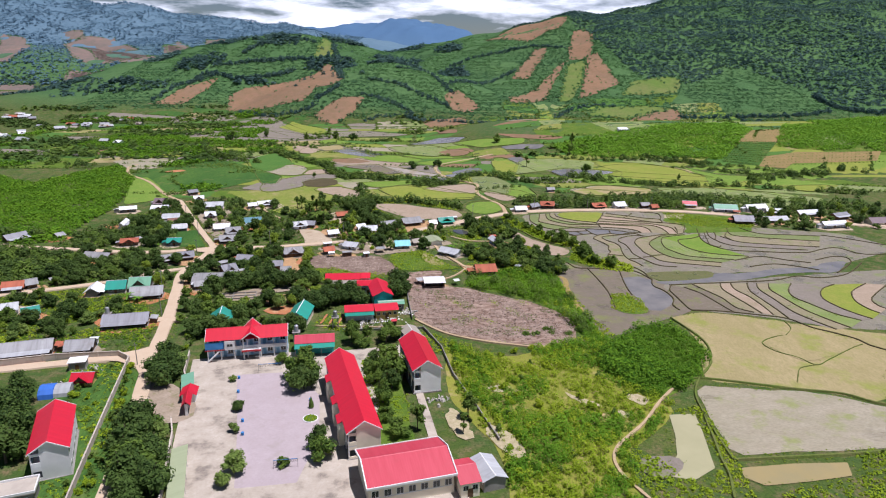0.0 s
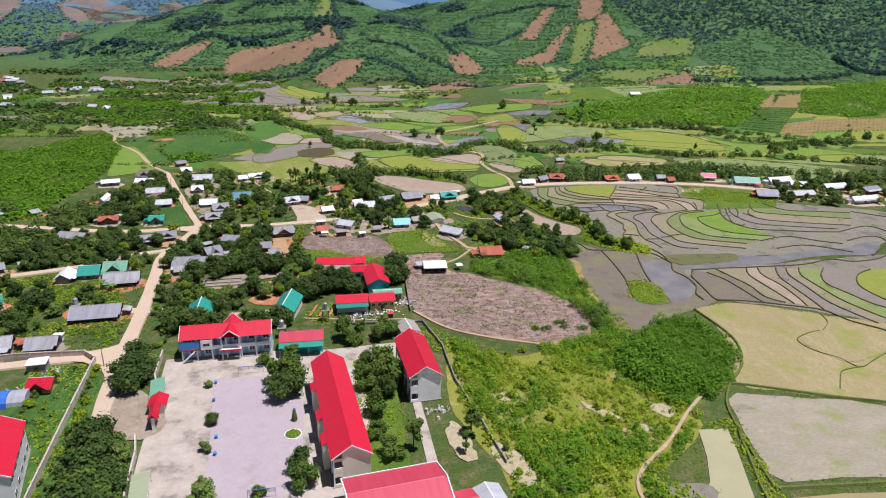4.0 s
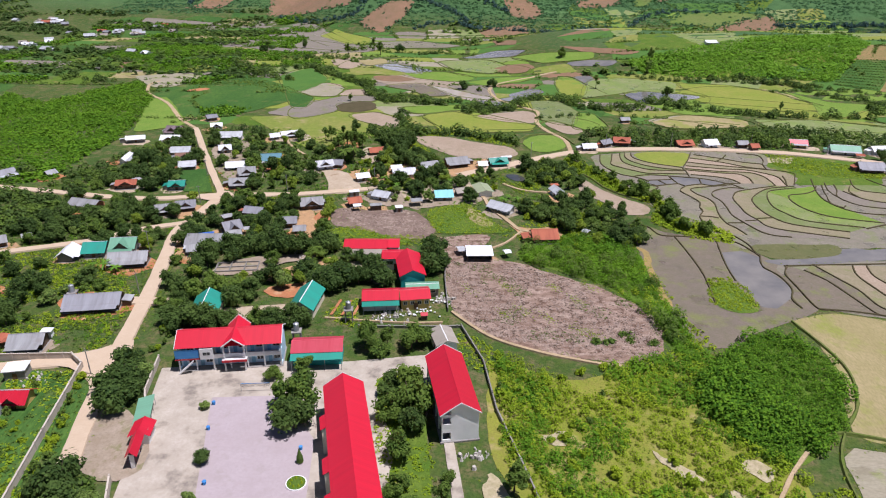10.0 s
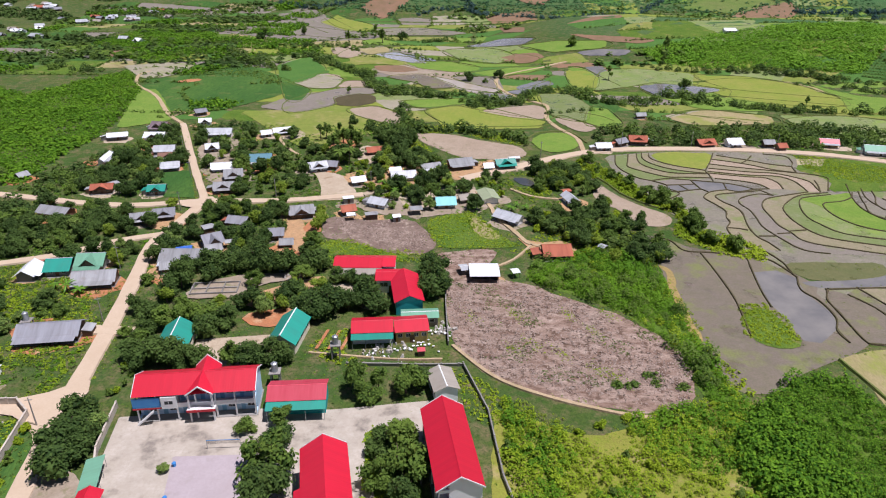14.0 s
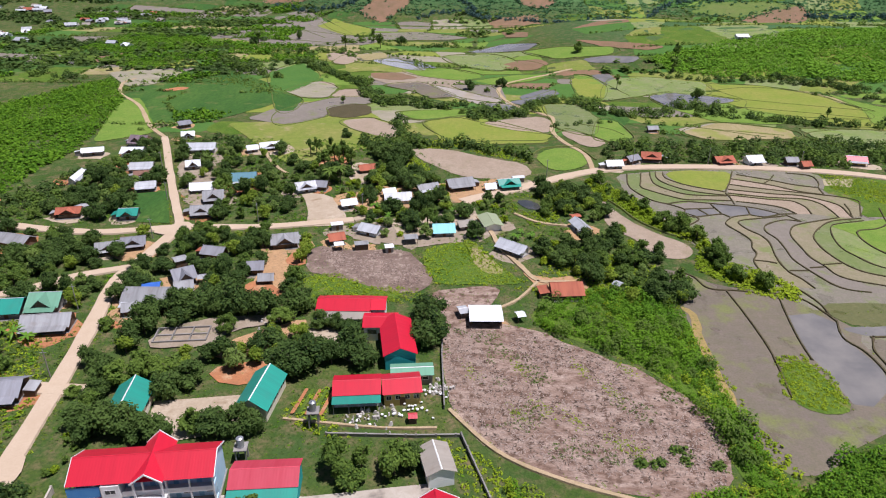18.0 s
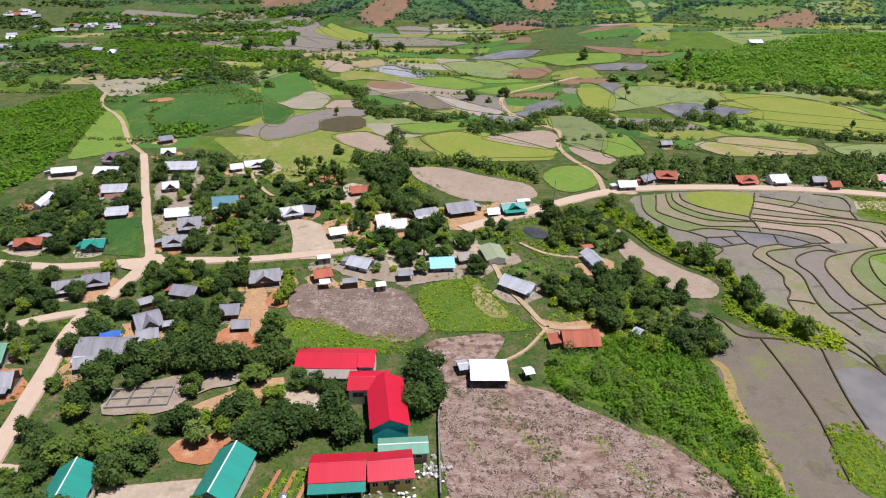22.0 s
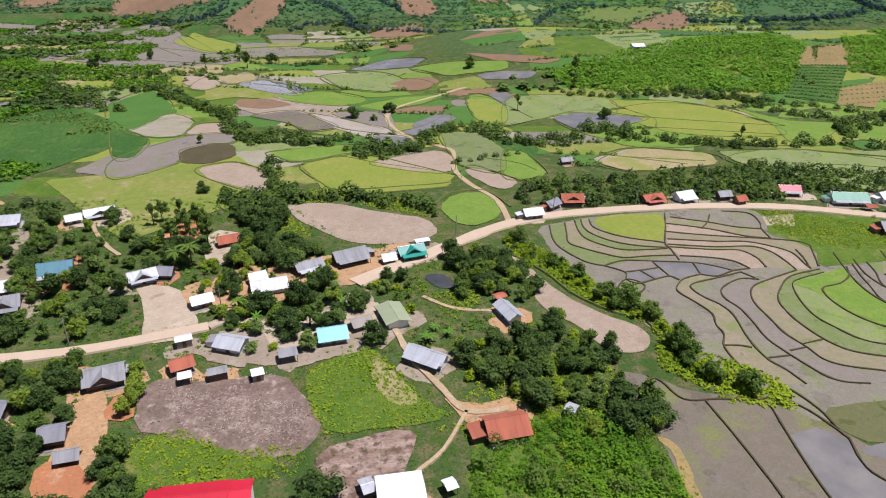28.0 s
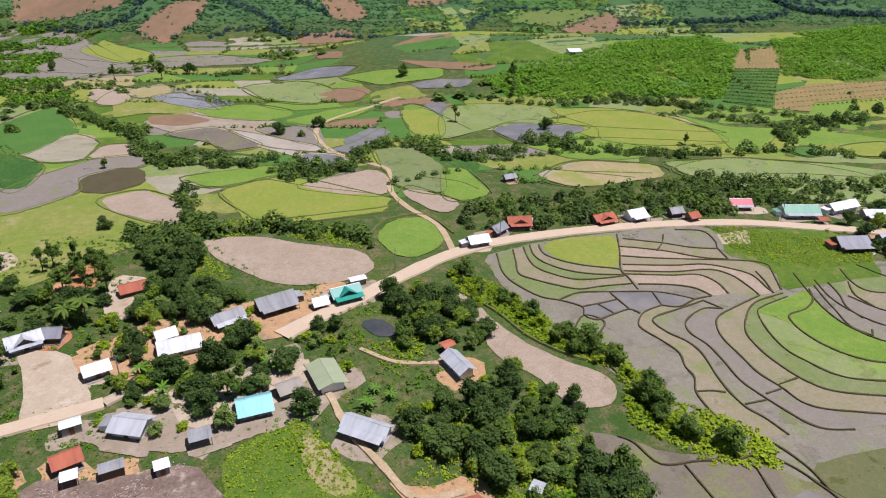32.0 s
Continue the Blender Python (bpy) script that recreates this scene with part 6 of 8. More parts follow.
blockE = school_block(-87.2, 132.5, -66.7, 19, 7.4, 7.4, 9.6, "two-storey white boarding block with a crimson roof", 5, M_WHITEWALL)


def hall(x, y, turn, l, w, eave, ridge, roof, wall, label, category="hall", windows=4, name="hall", front_sheet=None, cap=None):
    t = thing(name, x, y, turn, label, category, "school buildings")
    gable_roof(t, l, w, eave, ridge, ROOF[roof], 0.5, cap or (ROOF[roof] if roof in ("red", "faded") else M_TRIM))
    Shape().prism([(-w / 2, -0.1), (w / 2, -0.1), (w / 2, eave - 0.1), (0, ridge - 0.1), (-w / 2, eave - 0.1)], -l / 2, l / 2).put("wall", wall, t)
    for k in range(windows):
        px = -l / 2 + l * (k + 0.5) / windows
        opening(t, "window", px, eave * 0.45, -w / 2, l / windows * 0.6, eave * 0.32, M_TRIM, M_GLASS, -1)
        opening(t, "window", px, eave * 0.45, w / 2, l / windows * 0.6, eave * 0.32, M_TRIM, M_GLASS, 1)
    Shape().box(-0.6, -w / 2 - 0.06, 0, 0.6, -w / 2 + 0.02, min(2.2, eave - 0.4)).put("door", M_DOOR, t) if windows % 2 == 0 else None
    if front_sheet:
        mat, d, fall = front_sheet
        Shape().sheet((-l / 2 - 0.3, -w / 2 - 0.3, eave - 0.3), (l / 2 + 0.3, -w / 2 - 0.3, eave - 0.3), (l / 2 + 0.3, -w / 2 - 0.3 - d, eave - 0.3 - fall), (-l / 2 - 0.3, -w / 2 - 0.3 - d, eave - 0.3 - fall)).put("lean_to_roof", mat, t)
        for k in range(4):
            px = -l / 2 + l * k / 3
            Shape().tube(px, -w / 2 - 0.1 - d, 0, eave - 0.36 - fall, 0.06, 0.06, 6).put("post", M_STEEL, t)
    return t


hallD = hall(-6.4, 122.6, 15.5, 18.4, 13.5, 5.2, 7.4, "faded", M_CREAM, "cream assembly hall with a faded crimson roof", windows=7)
for s in (-1, 1):
    Shape().box(-9.75, s * 7.3 - 0.12, 4.75, 9.75, s * 7.3 + 0.12, 5.25).put("eaves_trim", M_TRIM, hallD)
    Shape().prism([(-7.3, 4.8), (0, 7.2), (7.3, 4.8), (7.3, 5.25), (0, 7.62), (-7.3, 5.25)], s * 9.7 - 0.12, s * 9.7 + 0.12).put("bargeboard", M_TRIM, hallD)
Shape().box(-8.9, -6.85, 2.2, 8.9, -6.75, 2.35).put("window_sill", M_TRIM, hallD)
hall(6.6, 121.0, 15.5, 4.2, 8, 4.0, 5.4, "faded", M_CREAM, "low cream annex with a faded red roof", "annex", 2, "annex")
hall(11.8, 123.4, -72, 8.4, 5.0, 3.0, 3.9, "silver", M_GREYWALL, "grey metal shed with a silvery roof", "shed", 2, "metal_shed")
hall(-37.0, 189.0, 8.5, 11.6, 6.0, 4.3, 5.5, "faded", M_TEALWALL, "sports shed with a faded red roof and teal skirt", "shed", 3, "sports_shed", (ROOF["teal"], 2.2, 0.7), cap=ROOF["faded"])
hall(-72.0, 207.5, -80, 10.0, 6.6, 3.4, 5.6, "teal", M_CREAM, "cream nursery hall with a teal metal roof", windows=3)
hall(-46.0, 213.0, -92, 12.0, 6.4, 3.4, 5.6, "teal", M_CREAM, "cream nursery hall with a teal metal roof and pale ridge", windows=3)
hall(-35.5, 249.0, 4, 13.5, 7.0, 4.2, 5.4, "red", M_WHITEWALL, "white clinic building with a crimson roof", windows=5, front_sheet=(ROOF["beige"], 2.6, 0.8))
hall(-26.6, 249.2, 4, 3.2, 6.2, 4.6, 5.6, "red", M_WHITEWALL, "small white wing with a crimson roof", "annex", 1, "annex")
hall(-25.0, 241.6, 6, 8.0, 6.0, 4.2, 5.0, "red", M_WHITEWALL, "white link building with a crimson roof", "annex", 2, "annex")
hall(-19.8, 234.8, -77, 15.0, 7.0, 4.2, 5.9, "red", M_TEALWALL, "teal-walled hall with a crimson gable roof", windows=4)
hall(-15.0, 223.6, 9, 9.0, 3.8, 3.0, 3.5, "green", M_GREYWALL, "long shed with a dull green roof", "shed", 2, "long_shed")
hall(-26.0, 216.4, 9, 9.6, 6.2, 3.6, 4.7, "red", M_WHITEWALL, "white house with a crimson roof and teal porch", windows=3, front_sheet=(ROOF["teal"], 2.2, 0.5))
hall(-16.6, 217.8, 12, 7.8, 6.4, 3.6, 4.7, "red", M_YELLOWWALL, "ochre yellow house with a crimson roof", windows=4)
hall(-7.0, 196.0, -72, 7.2, 4.8, 3.6, 4.6, "beige", M_WHITEWALL, "pale grey store with a light roof", "shed", 2, "store")
hall(-65.6, 158.2, -80, 4.2, 3.4, 2.8, 3.7, "red", M_WHITEWALL, "small white guard house with a red roof", "guard house", 1, "guard_house")
gate = thing("gateway", -64.2, 152.6, -76, "red-roofed school gateway on white piers", "gate")
gable_roof(gate, 6.2, 1.5, 3.6, 4.4, ROOF["red"], 0.4)
for px in (-2.8, -0.9, 2.8):
    Shape().box(px - 0.25, -0.35, -0.1, px + 0.25, 0.35, 3.5).put("pier", M_WHITEWALL, gate)
Shape().box(-3.0, -0.2, 3.1, 3.0, 0.2, 3.5).put("lintel", M_REDPAINT, gate)


def lean_shed(x, y, turn, l, w, z0, z1, roof, label):
    t = thing("bicycle_shed", x, y, turn, label, "shed", "bicycle sheds")
    Shape().sheet((-l / 2, w / 2, z1), (l / 2, w / 2, z1), (l / 2, -w / 2, z0), (-l / 2, -w / 2, z0)).put("roof", ROOF[roof], t)
    for k in range(5):
        px = -l / 2 + 0.3 + (l - 0.6) * k / 4
        Shape().tube(px, -w / 2 + 0.2, -0.1, z0, 0.05, 0.05, 6).put("post", M_STEEL, t)
        Shape().tube(px, w / 2 - 0.2, -0.1, z1 - 0.07, 0.05, 0.05, 6).put("post", M_STEEL, t)
    return t


lean_shed(-67.6, 162.6, -71, 12.0, 3.4, 2.4, 3.0, "green", "open bicycle shed with a green roof")
lean_shed(-55.8, 122.6, -73, 20.0, 3.6, 2.4, 3.0, "lime", "long open bicycle shed with a pale green roof")


def wall_run(pts, h, mat, label, name="boundary_wall", step=4.0, thick=0.22):
    t = thing(name, pts[0][0], pts[0][1], 0, label, "wall", kind="structure")
    ox, oy = pts[0]
    for (ax, ay), (bx, by) in zip(pts, pts[1:]):
        d = math.hypot(bx - ax, by - ay)
        m = pose(ax - ox, ay - oy, 0, 0, 0, math.degrees(math.atan2(by - ay, bx - ax)))
        Shape().box(0, -thick / 2, -0.2, d, thick / 2, h).box(0, -thick * 0.8, h, d, thick * 0.8, h + 0.12).put("wall_panel", mat, t, place=m)
        for k in range(int(d / step) + 1):
            s = min(d, k * step)
            Shape().box(s - 0.18, -0.18, -0.2, s + 0.18, 0.18, h + 0.25).put("pillar", mat, t, place=m)


wall_run([(-170, 164), (-129, 177.5), (-114, 182), (-96, 184), (-91.5, 180.5), (-86, 157), (-79, 128), (-73, 104)], 2.0, M_WALLSTONE, "limewashed boundary wall with capped pillars")
wall_run([(-66, 146), (-63.5, 140), (-60, 127), (-55, 108)], 1.8, M_WALLSTONE, "limewashed school wall")
wall_run([(-75, 185), (-72, 172), (-69, 166)], 1.6, M_WALLSTONE, "low school side wall")
wall_run([(-30, 204), (-12, 205), (-3, 206)], 0.7, M_GREYWALL, "bare cement garden wall")
wall_run([(-3, 206), (3, 190), (6, 172), (12, 152), (16, 138)], 1.0, M_GREYWALL, "bare cement wall along the scrub", thick=0.18)
wall_run([(-10, 250), (-9, 233), (-7, 214)], 1.2, M_GREYWALL, "low cement plot wall", thick=0.18)

# volleyball nets, water towers, foundations, rubble
def net(x, y, turn, l):
    t = thing("sports_net", x, y, turn, "blue-edged sports net on two posts", "net", "sports nets")
    for s in (-1, 1):
        Shape().tube(s * l / 2, 0, 0, 2.4, 0.06, 0.05, 8).put("post", M_STEEL, t)
    n = Shape()
    for k in range(6):
        z = 1.5 + 0.16 * k
        n.box(-l / 2, -0.012, z, l / 2, 0.012, z + 0.025)
    for k in range(int(l / 0.35)):
        n.box(-l / 2 + k * 0.35, -0.01, 1.5, -l / 2 + k * 0.35 + 0.02, 0.01, 2.3)
    n.put("mesh_net", M_DARK, t)
    Shape().box(-l / 2, -0.03, 2.28, l / 2, 0.03, 2.4).put("top_band", M_BLUEPAINT, t)


net(-48, 175.0, 8, 6.4)
net(-33.5, 127.5, 8, 5.4)


def tower(x, y, hgt, label):
    t = thing("water_tower", x, y, 10, label, "water tower", "water towers")
    for px in (-0.9, 0.9):
        for py in (-0.9, 0.9):
            Shape().box(px - 0.13, py - 0.13, -0.1, px + 0.13, py + 0.13, hgt).put("leg", M_GREYWALL, t)
    Shape().box(-1.25, -1.25, hgt, 1.25, 1.25, hgt + 0.2).put("platform", M_GREYWALL, t)
    s = Shape().tube(0, 0, hgt + 0.2, hgt + 2.2, 0.7, 0.7, 20).tube(0, 0, hgt + 2.2, hgt + 2.45, 0.7, 0.25, 20)
    tank = s.put("tank", M_STEEL, t)
    Shape().tube(0, 0, hgt + 2.45, hgt + 2.55, 0.25, 0.25, 12).put("lid", M_STEEL, tank)


tower(-33, 206.5, 4.0, "steel water tank on a concrete tower")
tower(-44.2, 196.0, 3.2, "small steel water tank on a stand")
tower(-112, 211.5, 3.0, "steel water tank beside the barn")
ruin = thing("foundation", -74, 236, 10, "grey unfinished house foundation of low walls", "foundation")
for s in ((-6.5, -3.2, 6.5, -2.9), (-6.5, 2.9, 6.5, 3.2), (-6.5, -2.9, -6.2, 2.9), (6.2, -2.9, 6.5, 2.9), (-2.2, -2.9, -1.9, 2.9), (2.2, -2.9, 2.5, 2.9), (-6.2, -0.3, 6.2, 0)):
    Shape().box(s[0], s[1], -0.1, s[2], s[3], 0.8).put("footing_wall", M_GREYWALL, ruin)
cover("cement_floor", [(-82, 230), (-78, 241), (-60, 247), (-48, 249), (-50, 244), (-62, 240), (-66, 231)], M_GREYDIRT, "grey building plot", "yard", 14, 3, 0.39, 1.2)
guard = thing("concrete_block_house", -104.5, 176.5, 15, "small flat-roofed grey concrete house", "house", GRP)
Shape().box(-2.2, -1.8, -0.1, 2.2, 1.8, 2.7).put("wall", M_GREYWALL, guard)
Shape().box(-2.5, -2.1, 2.7, 2.5, 2.1, 2.9).put("roof", M_WHITEWALL, guard)
Shape().box(-0.5, -1.86, 0, 0.5, -1.79, 2.0).put("door", M_DOOR, guard)
for k, (cx, cy, n, s) in enumerate(((-104, 165, 40, 5), (-22, 211, 45, 5), (-9.5, 221, 35, 3.5), (2, 158, 25, 3), (-26, 135, 10, 2), (-55, 246, 30, 5), (-100, 176, 24, 4))):
    rr, s2 = random.Random(40 + k), Shape()
    for i in range(n):
        x, y, r = cx + rr.gauss(0, s * 0.5), cy + rr.gauss(0, s * 0.4), rr.uniform(0.15, 0.55)
        z = float(height(x, y)) + 0.38
        s2.tube(x, y, z - 0.4, z + r * 0.7, r, r * rr.uniform(0.3, 0.8), 5, (rr.uniform(-.2, .2), rr.uniform(-.2, .2)))
    tagged(s2.put("rubble", M_RUBBLE), "scattered pale rubble and building debris", "rubble", kind="stuff")

# small things of the school yard and the plots round it
bed = thing("planter_bed", -31.5, 148.1, 0, "round whitewashed planter bed with green plants", "planter")
Shape().tube(0, 0, -0.1, 0.45, 2.0, 1.95, 24).put("kerb", M_TRIM, bed)
Shape().tube(0, 0, 0.45, 0.5, 1.75, 1.7, 24).put("soil", M_WEEDS, bed)
for k in range(7):
    Shape().tube(1.1 * math.cos(k * 0.9), 1.1 * math.sin(k * 0.9), 0.5, 1.0, 0.28, 0.08, 7).put("plant", LEAF_BRIGHT, bed)
cone = thing("clipped_cypress", -32.2, 153.6, 0, "dark clipped cypress in a round pot", "shrub")
Shape().tube(0, 0, 0, 0.55, 0.5, 0.62, 14).put("pot", M_GREYWALL, cone)
Shape().tube(0, 0, 0.55, 1.6, 0.7, 0.62, 12).tube(0, 0, 1.6, 3.6, 0.62, 0.06, 12).put("crown", LEAF_DARK, cone)
for x, y, a in ((-53.6, 161.6, 10), (-48.4, 146.7, 12), (-46.8, 140.7, 8), (-55.6, 169.7, 15), (-33.0, 157.2, 0)):
    t = thing("litter_bin", x, y, a, "blue plastic litter bin with a lid", "bin", "litter bins")
    Shape().tube(0, 0, 0, 0.95, 0.32, 0.38, 10).put("body", M_BLUEPAINT, t)
    Shape().tube(0, 0, 0.95, 1.08, 0.42, 0.3, 10).put("lid", M_BLUEPAINT, t)
tarp = thing("tarpaulin_hut", -103.2, 161.6, 12, "hut covered with blue and grey tarpaulin", "hut")
Shape().prism([(-3.2, 0), (-2.9, 1.3), (-1.8, 2.3), (0, 2.75), (1.8, 2.3), (2.9, 1.3), (3.2, 0)], -3.6, 0.2).put("blue_cover", ROOF["blue"], tarp)
Shape().prism([(-3.1, 0), (-2.8, 1.25), (-1.7, 2.2), (0, 2.6), (1.7, 2.2), (2.8, 1.25), (3.1, 0)], 0.22, 4.2).put("grey_cover", ROOF["silver"], tarp)
for x, y, a, label in ((-86.5, 116.5, 20, "unfinished grey concrete house with a flat roof"), ):
    t = thing("concrete_house", x, y, a, label, "house", GRP)
    Shape().box(-3.4, -2.6, -0.1, 3.4, 2.6, 3.0).put("wall", M_GREYWALL, t)
    Shape().box(-3.8, -3.0, 3.0, 3.8, 3.0, 3.22).put("roof_slab", M_WALLSTONE, t)
    Shape().box(-3.8, -3.0, 3.22, 3.8, -2.8, 3.7).box(-3.8, 2.8, 3.22, 3.8, 3.0, 3.7).box(-3.8, -2.8, 3.22, -3.6, 2.8, 3.7).box(3.6, -2.8, 3.22, 3.8, 2.8, 3.7).put("parapet", M_WHITEWALL, t)
    for px in (-1.6, 1.6):
        opening(t, "window", px, 1.0, -2.6, 1.4, 1.2, M_TRIM, M_GLASS, -1)
hut = thing("small_shed", -108.2, 193.5, 10, "tiny white hut with a flat roof", "shed", GRP)
Shape().box(-1.1, -0.9, -0.1, 1.1, 0.9, 1.9).put("wall", M_WHITEWALL, hut)
Shape().box(-1.4, -1.2, 1.9, 1.4, 1.2, 2.02).put("roof", ROOF["white"], hut)


def pole(x, y, turn=0, hgt=7.5):
    t = thing("utility_pole", x, y, turn, "slim grey concrete utility pole with a crossarm", "pole", "utility poles")
    Shape().tube(0, 0, -0.2, hgt, 0.16, 0.1, 8).put("shaft", M_GREYWALL, t)
    Shape().box(-0.7, -0.05, hgt - 0.7, 0.7, 0.05, hgt - 0.58).put("crossarm", M_STEEL, t)


for x, y, a in ((-88, 178, 10), (-96, 217, 10), (-107, 246, 5), (-108, 290, 10), (-118, 322, 30), (-136, 356, 30), (-78, 305.5, 90), (-44, 318, 60), (24, 362, 40), (62, 380, 80), (95, 384.5, 90), (134, 385, 90), (168, 378, 110)):
    pole(x, y, a)

stall = thing("small_shed", -13.2, 209.6, 10, "tiny shed with a red tin roof", "shed", GRP)
Shape().box(-0.8, -0.7, -0.1, 0.8, 0.7, 1.7).put("wall", M_WOODWALL, stall)
gable_roof(stall, 1.6, 1.4, 1.75, 2.1, ROOF["red"], 0.25)
bg = random.Random(61)
for cx, cy, n, s in ((-12.5, 214, 14, 1.6), (-9.5, 219, 12, 1.3), (-23, 209.5, 6, 2.2), (-17, 211.5, 7, 1.6)):
    for k in range(n):
        x, y = cx + bg.gauss(0, s), cy + bg.gauss(0, s * 0.7)
        b = Shape().tube(0, 0, 0, 0.28, 0.42, 0.38, 7).tube(0, 0, 0.28, 0.42, 0.38, 0.12, 7)
        ob = b.put("filled_sack", M_WHITEWALL)
        ob.matrix_basis = pose(x, y, float(height(x, y)) + 0.36, 0, 0, bg.uniform(0, 180)) @ Matrix.Diagonal((bg.uniform(0.45, 0.8), bg.uniform(0.6, 1.1), bg.uniform(0.5, 0.9), 1))
        tagged(ob, "pale filled sack lying on the ground", "sack", "sacks by the clinic")
for k in range(5):
    cover("vegetable_bed", [(-39 + k * 1.5, 209.5), (-38.2 + k * 1.5, 209.5), (-37.2 + k * 1.5, 218), (-38.0 + k * 1.5, 218)], M_WEEDS if k % 2 else M_ORANGE, "narrow vegetable bed by the tank", "garden", per=1, lift=0.40 + k * 0.003)


# ---- plants ----
def leaves(rg, n, blobs, size, flat=0.55):
    """Corners and faces of n leaf cards spread over the skins of round blobs (x, y, z, r)."""
    b = np.array(blobs)
    pick = rg.choice(len(b), n, p=b[:, 3] ** 2 / (b[:, 3] ** 2).sum())
    d = rg.normal(size=(n, 3))
    d[:, 2] = np.where(rg.random(n) < 0.75, np.abs(d[:, 2]), d[:, 2])
    d /= np.linalg.norm(d, axis=1)[:, None]
    c = b[pick, :3] + d * (b[pick, 3] * rg.uniform(0.72, 1.08, n))[:, None]
    nrm = d + rg.normal(size=(n, 3)) * 0.5 + np.array([0, 0, flat])
    nrm /= np.linalg.norm(nrm, axis=1)[:, None]
    u = np.cross(nrm, rg.normal(size=(n, 3)))
    u /= np.linalg.norm(u, axis=1)[:, None]
    v = np.cross(nrm, u)
    s = (size * rg.uniform(0.6, 1.35, n))[:, None]
    bend = nrm * s * 0.25
    q = np.stack([c - u * s, c - v * s * 0.6 - bend * 0.3, c + u * s * 1.1 - bend, c + v * s * 0.6 - bend * 0.3], 1)
    return q.reshape(-1, 3), np.arange(4 * n).reshape(-1, 4)


def core(blobs, shrink=0.78):
    """A rough inner mass, so that no sky shows through the middle."""
    v, f = [], []
    for x, y, z, r in blobs:
        k = len(v)
        r *= shrink
        ring = [(math.cos(a) * r, math.sin(a) * r) for a in np.arange(6) * 1.0472]
        v += [(x, y, z - r)] + [(x + a * .8, y + b * .8, z - r * .5) for a, b in ring] + [(x + a * .85, y + b * .85, z + r * .45) for a, b in ring] + [(x, y, z + r)]
        for i in range(6):
            j = (i + 1) % 6
            f += [(k, k + 1 + j, k + 1 + i), (k + 1 + i, k + 1 + j, k + 7 + j, k + 7 + i), (k + 13, k + 7 + i, k + 7 + j)]
    return v, f


def crown_mesh(name, seed, mat, w, h, base, n_blob, n_leaf, size, slim=1.0):
    rg = np.random.default_rng(seed)
    blobs = []
    lobes = [(k * 1.257 + rg.uniform(-0.5, 0.5), rg.uniform(0.45, 1.0), rg.uniform(0.15, 0.85)) for k in range(5)] + [(0.0, 0.0, 0.8)]
    for i in range(n_blob):
        a, q, z = lobes[i % 6]
        z = min(1.0, max(0.05, z + rg.normal() * 0.13))
        wide = 1 - abs(z - 0.4) * 1.1 * slim
        r = rg.uniform(0.13, 0.27) * w * (0.8 if z > 0.75 else 1)
        blobs.append((math.cos(a) * q * w * 0.38 * wide + rg.normal() * 0.07 * w, math.sin(a) * q * w * 0.38 * wide + rg.normal() * 0.07 * w, base + z * (h - base - r * 0.8), r))
    lv, lf = leaves(rg, n_leaf, blobs, size)
    cv, cf = core(blobs, 0.70)
    k = len(lv)
    me = bpy.data.meshes.new(name)
    me.from_pydata(lv.tolist() + cv, [], lf.tolist() + [tuple(i + k for i in q) for q in cf])
    me.materials.append(mat)
    return me


def trunk_mesh(seed, h, r, spread):
    rg = random.Random(seed)
    s = Shape().tube(0, 0, -0.3, h * 0.5, r, r * 0.7, 7)
    for k in range(4):
        a = k * 1.57 + rg.uniform(-.4, .4)
        s.tube(0, 0, h * rg.uniform(0.35, 0.48), h * 0.85, r * 0.5, r * 0.2, 5, (math.cos(a) * spread, math.sin(a) * spread))
    return s.mesh("trunk", M_BARK)


KINDS = {}
def tree_kind(key, label, mat, w, h, base, n_blob, n_leaf, size, r=0.22, variants=4, slim=1.0, name="tree", category="tree"):
    KINDS[key] = []
    for k in range(variants):
        t = new(name)
        t.empty_display_size = 0.3
        tagged(t, label, category, label)
        a, b = new("trunk", trunk_mesh(k + h, h, r, w * 0.22)), new("crown", crown_mesh("crown", int(h * 100) + k * 7 + int(w * 31), mat, w, h, base, n_blob, n_leaf, size, slim))
        a.parent = b.parent = t
        t.matrix_basis = pose(0, -400 - 10 * k, -50)
        KINDS[key].append(t)


tree_kind("mango", "dark green broad-crowned mango tree", LEAF_DARK, 6.4, 5.6, 1.0, 24, 1400, 0.26, variants=6, name="mango_tree")
tree_kind("round", "green leafy garden tree", LEAF_MID, 5.4, 5.0, 0.9, 20, 1050, 0.25, variants=5, name="garden_tree")
tree_kind("young", "bushy tree with yellowish young leaves", LEAF_YOUNG, 5.0, 4.6, 0.8, 18, 900, 0.25, name="garden_tree")
tree_kind("fruit", "light green fruit tree with a loose crown", LEAF_FRUIT, 4.6, 4.6, 0.8, 16, 900, 0.25, name="fruit_tree")
tree_kind("tall", "tall slender green tree", LEAF_MID, 4.4, 9.0, 2.6, 15, 850, 0.29, 0.2, 3, 0.7, name="slender_tree")
tree_kind("bush", "bright green bushy shrub", LEAF_BRIGHT, 3.2, 2.4, 0.1, 10, 460, 0.22, 0.07, 4, 1.0, "shrub", "shrub")
tree_kind("dbush", "dark green leafy shrub", LEAF_MID, 2.8, 2.5, 0.1, 9, 400, 0.22, 0.07, 3, 1.0, "shrub", "shrub")


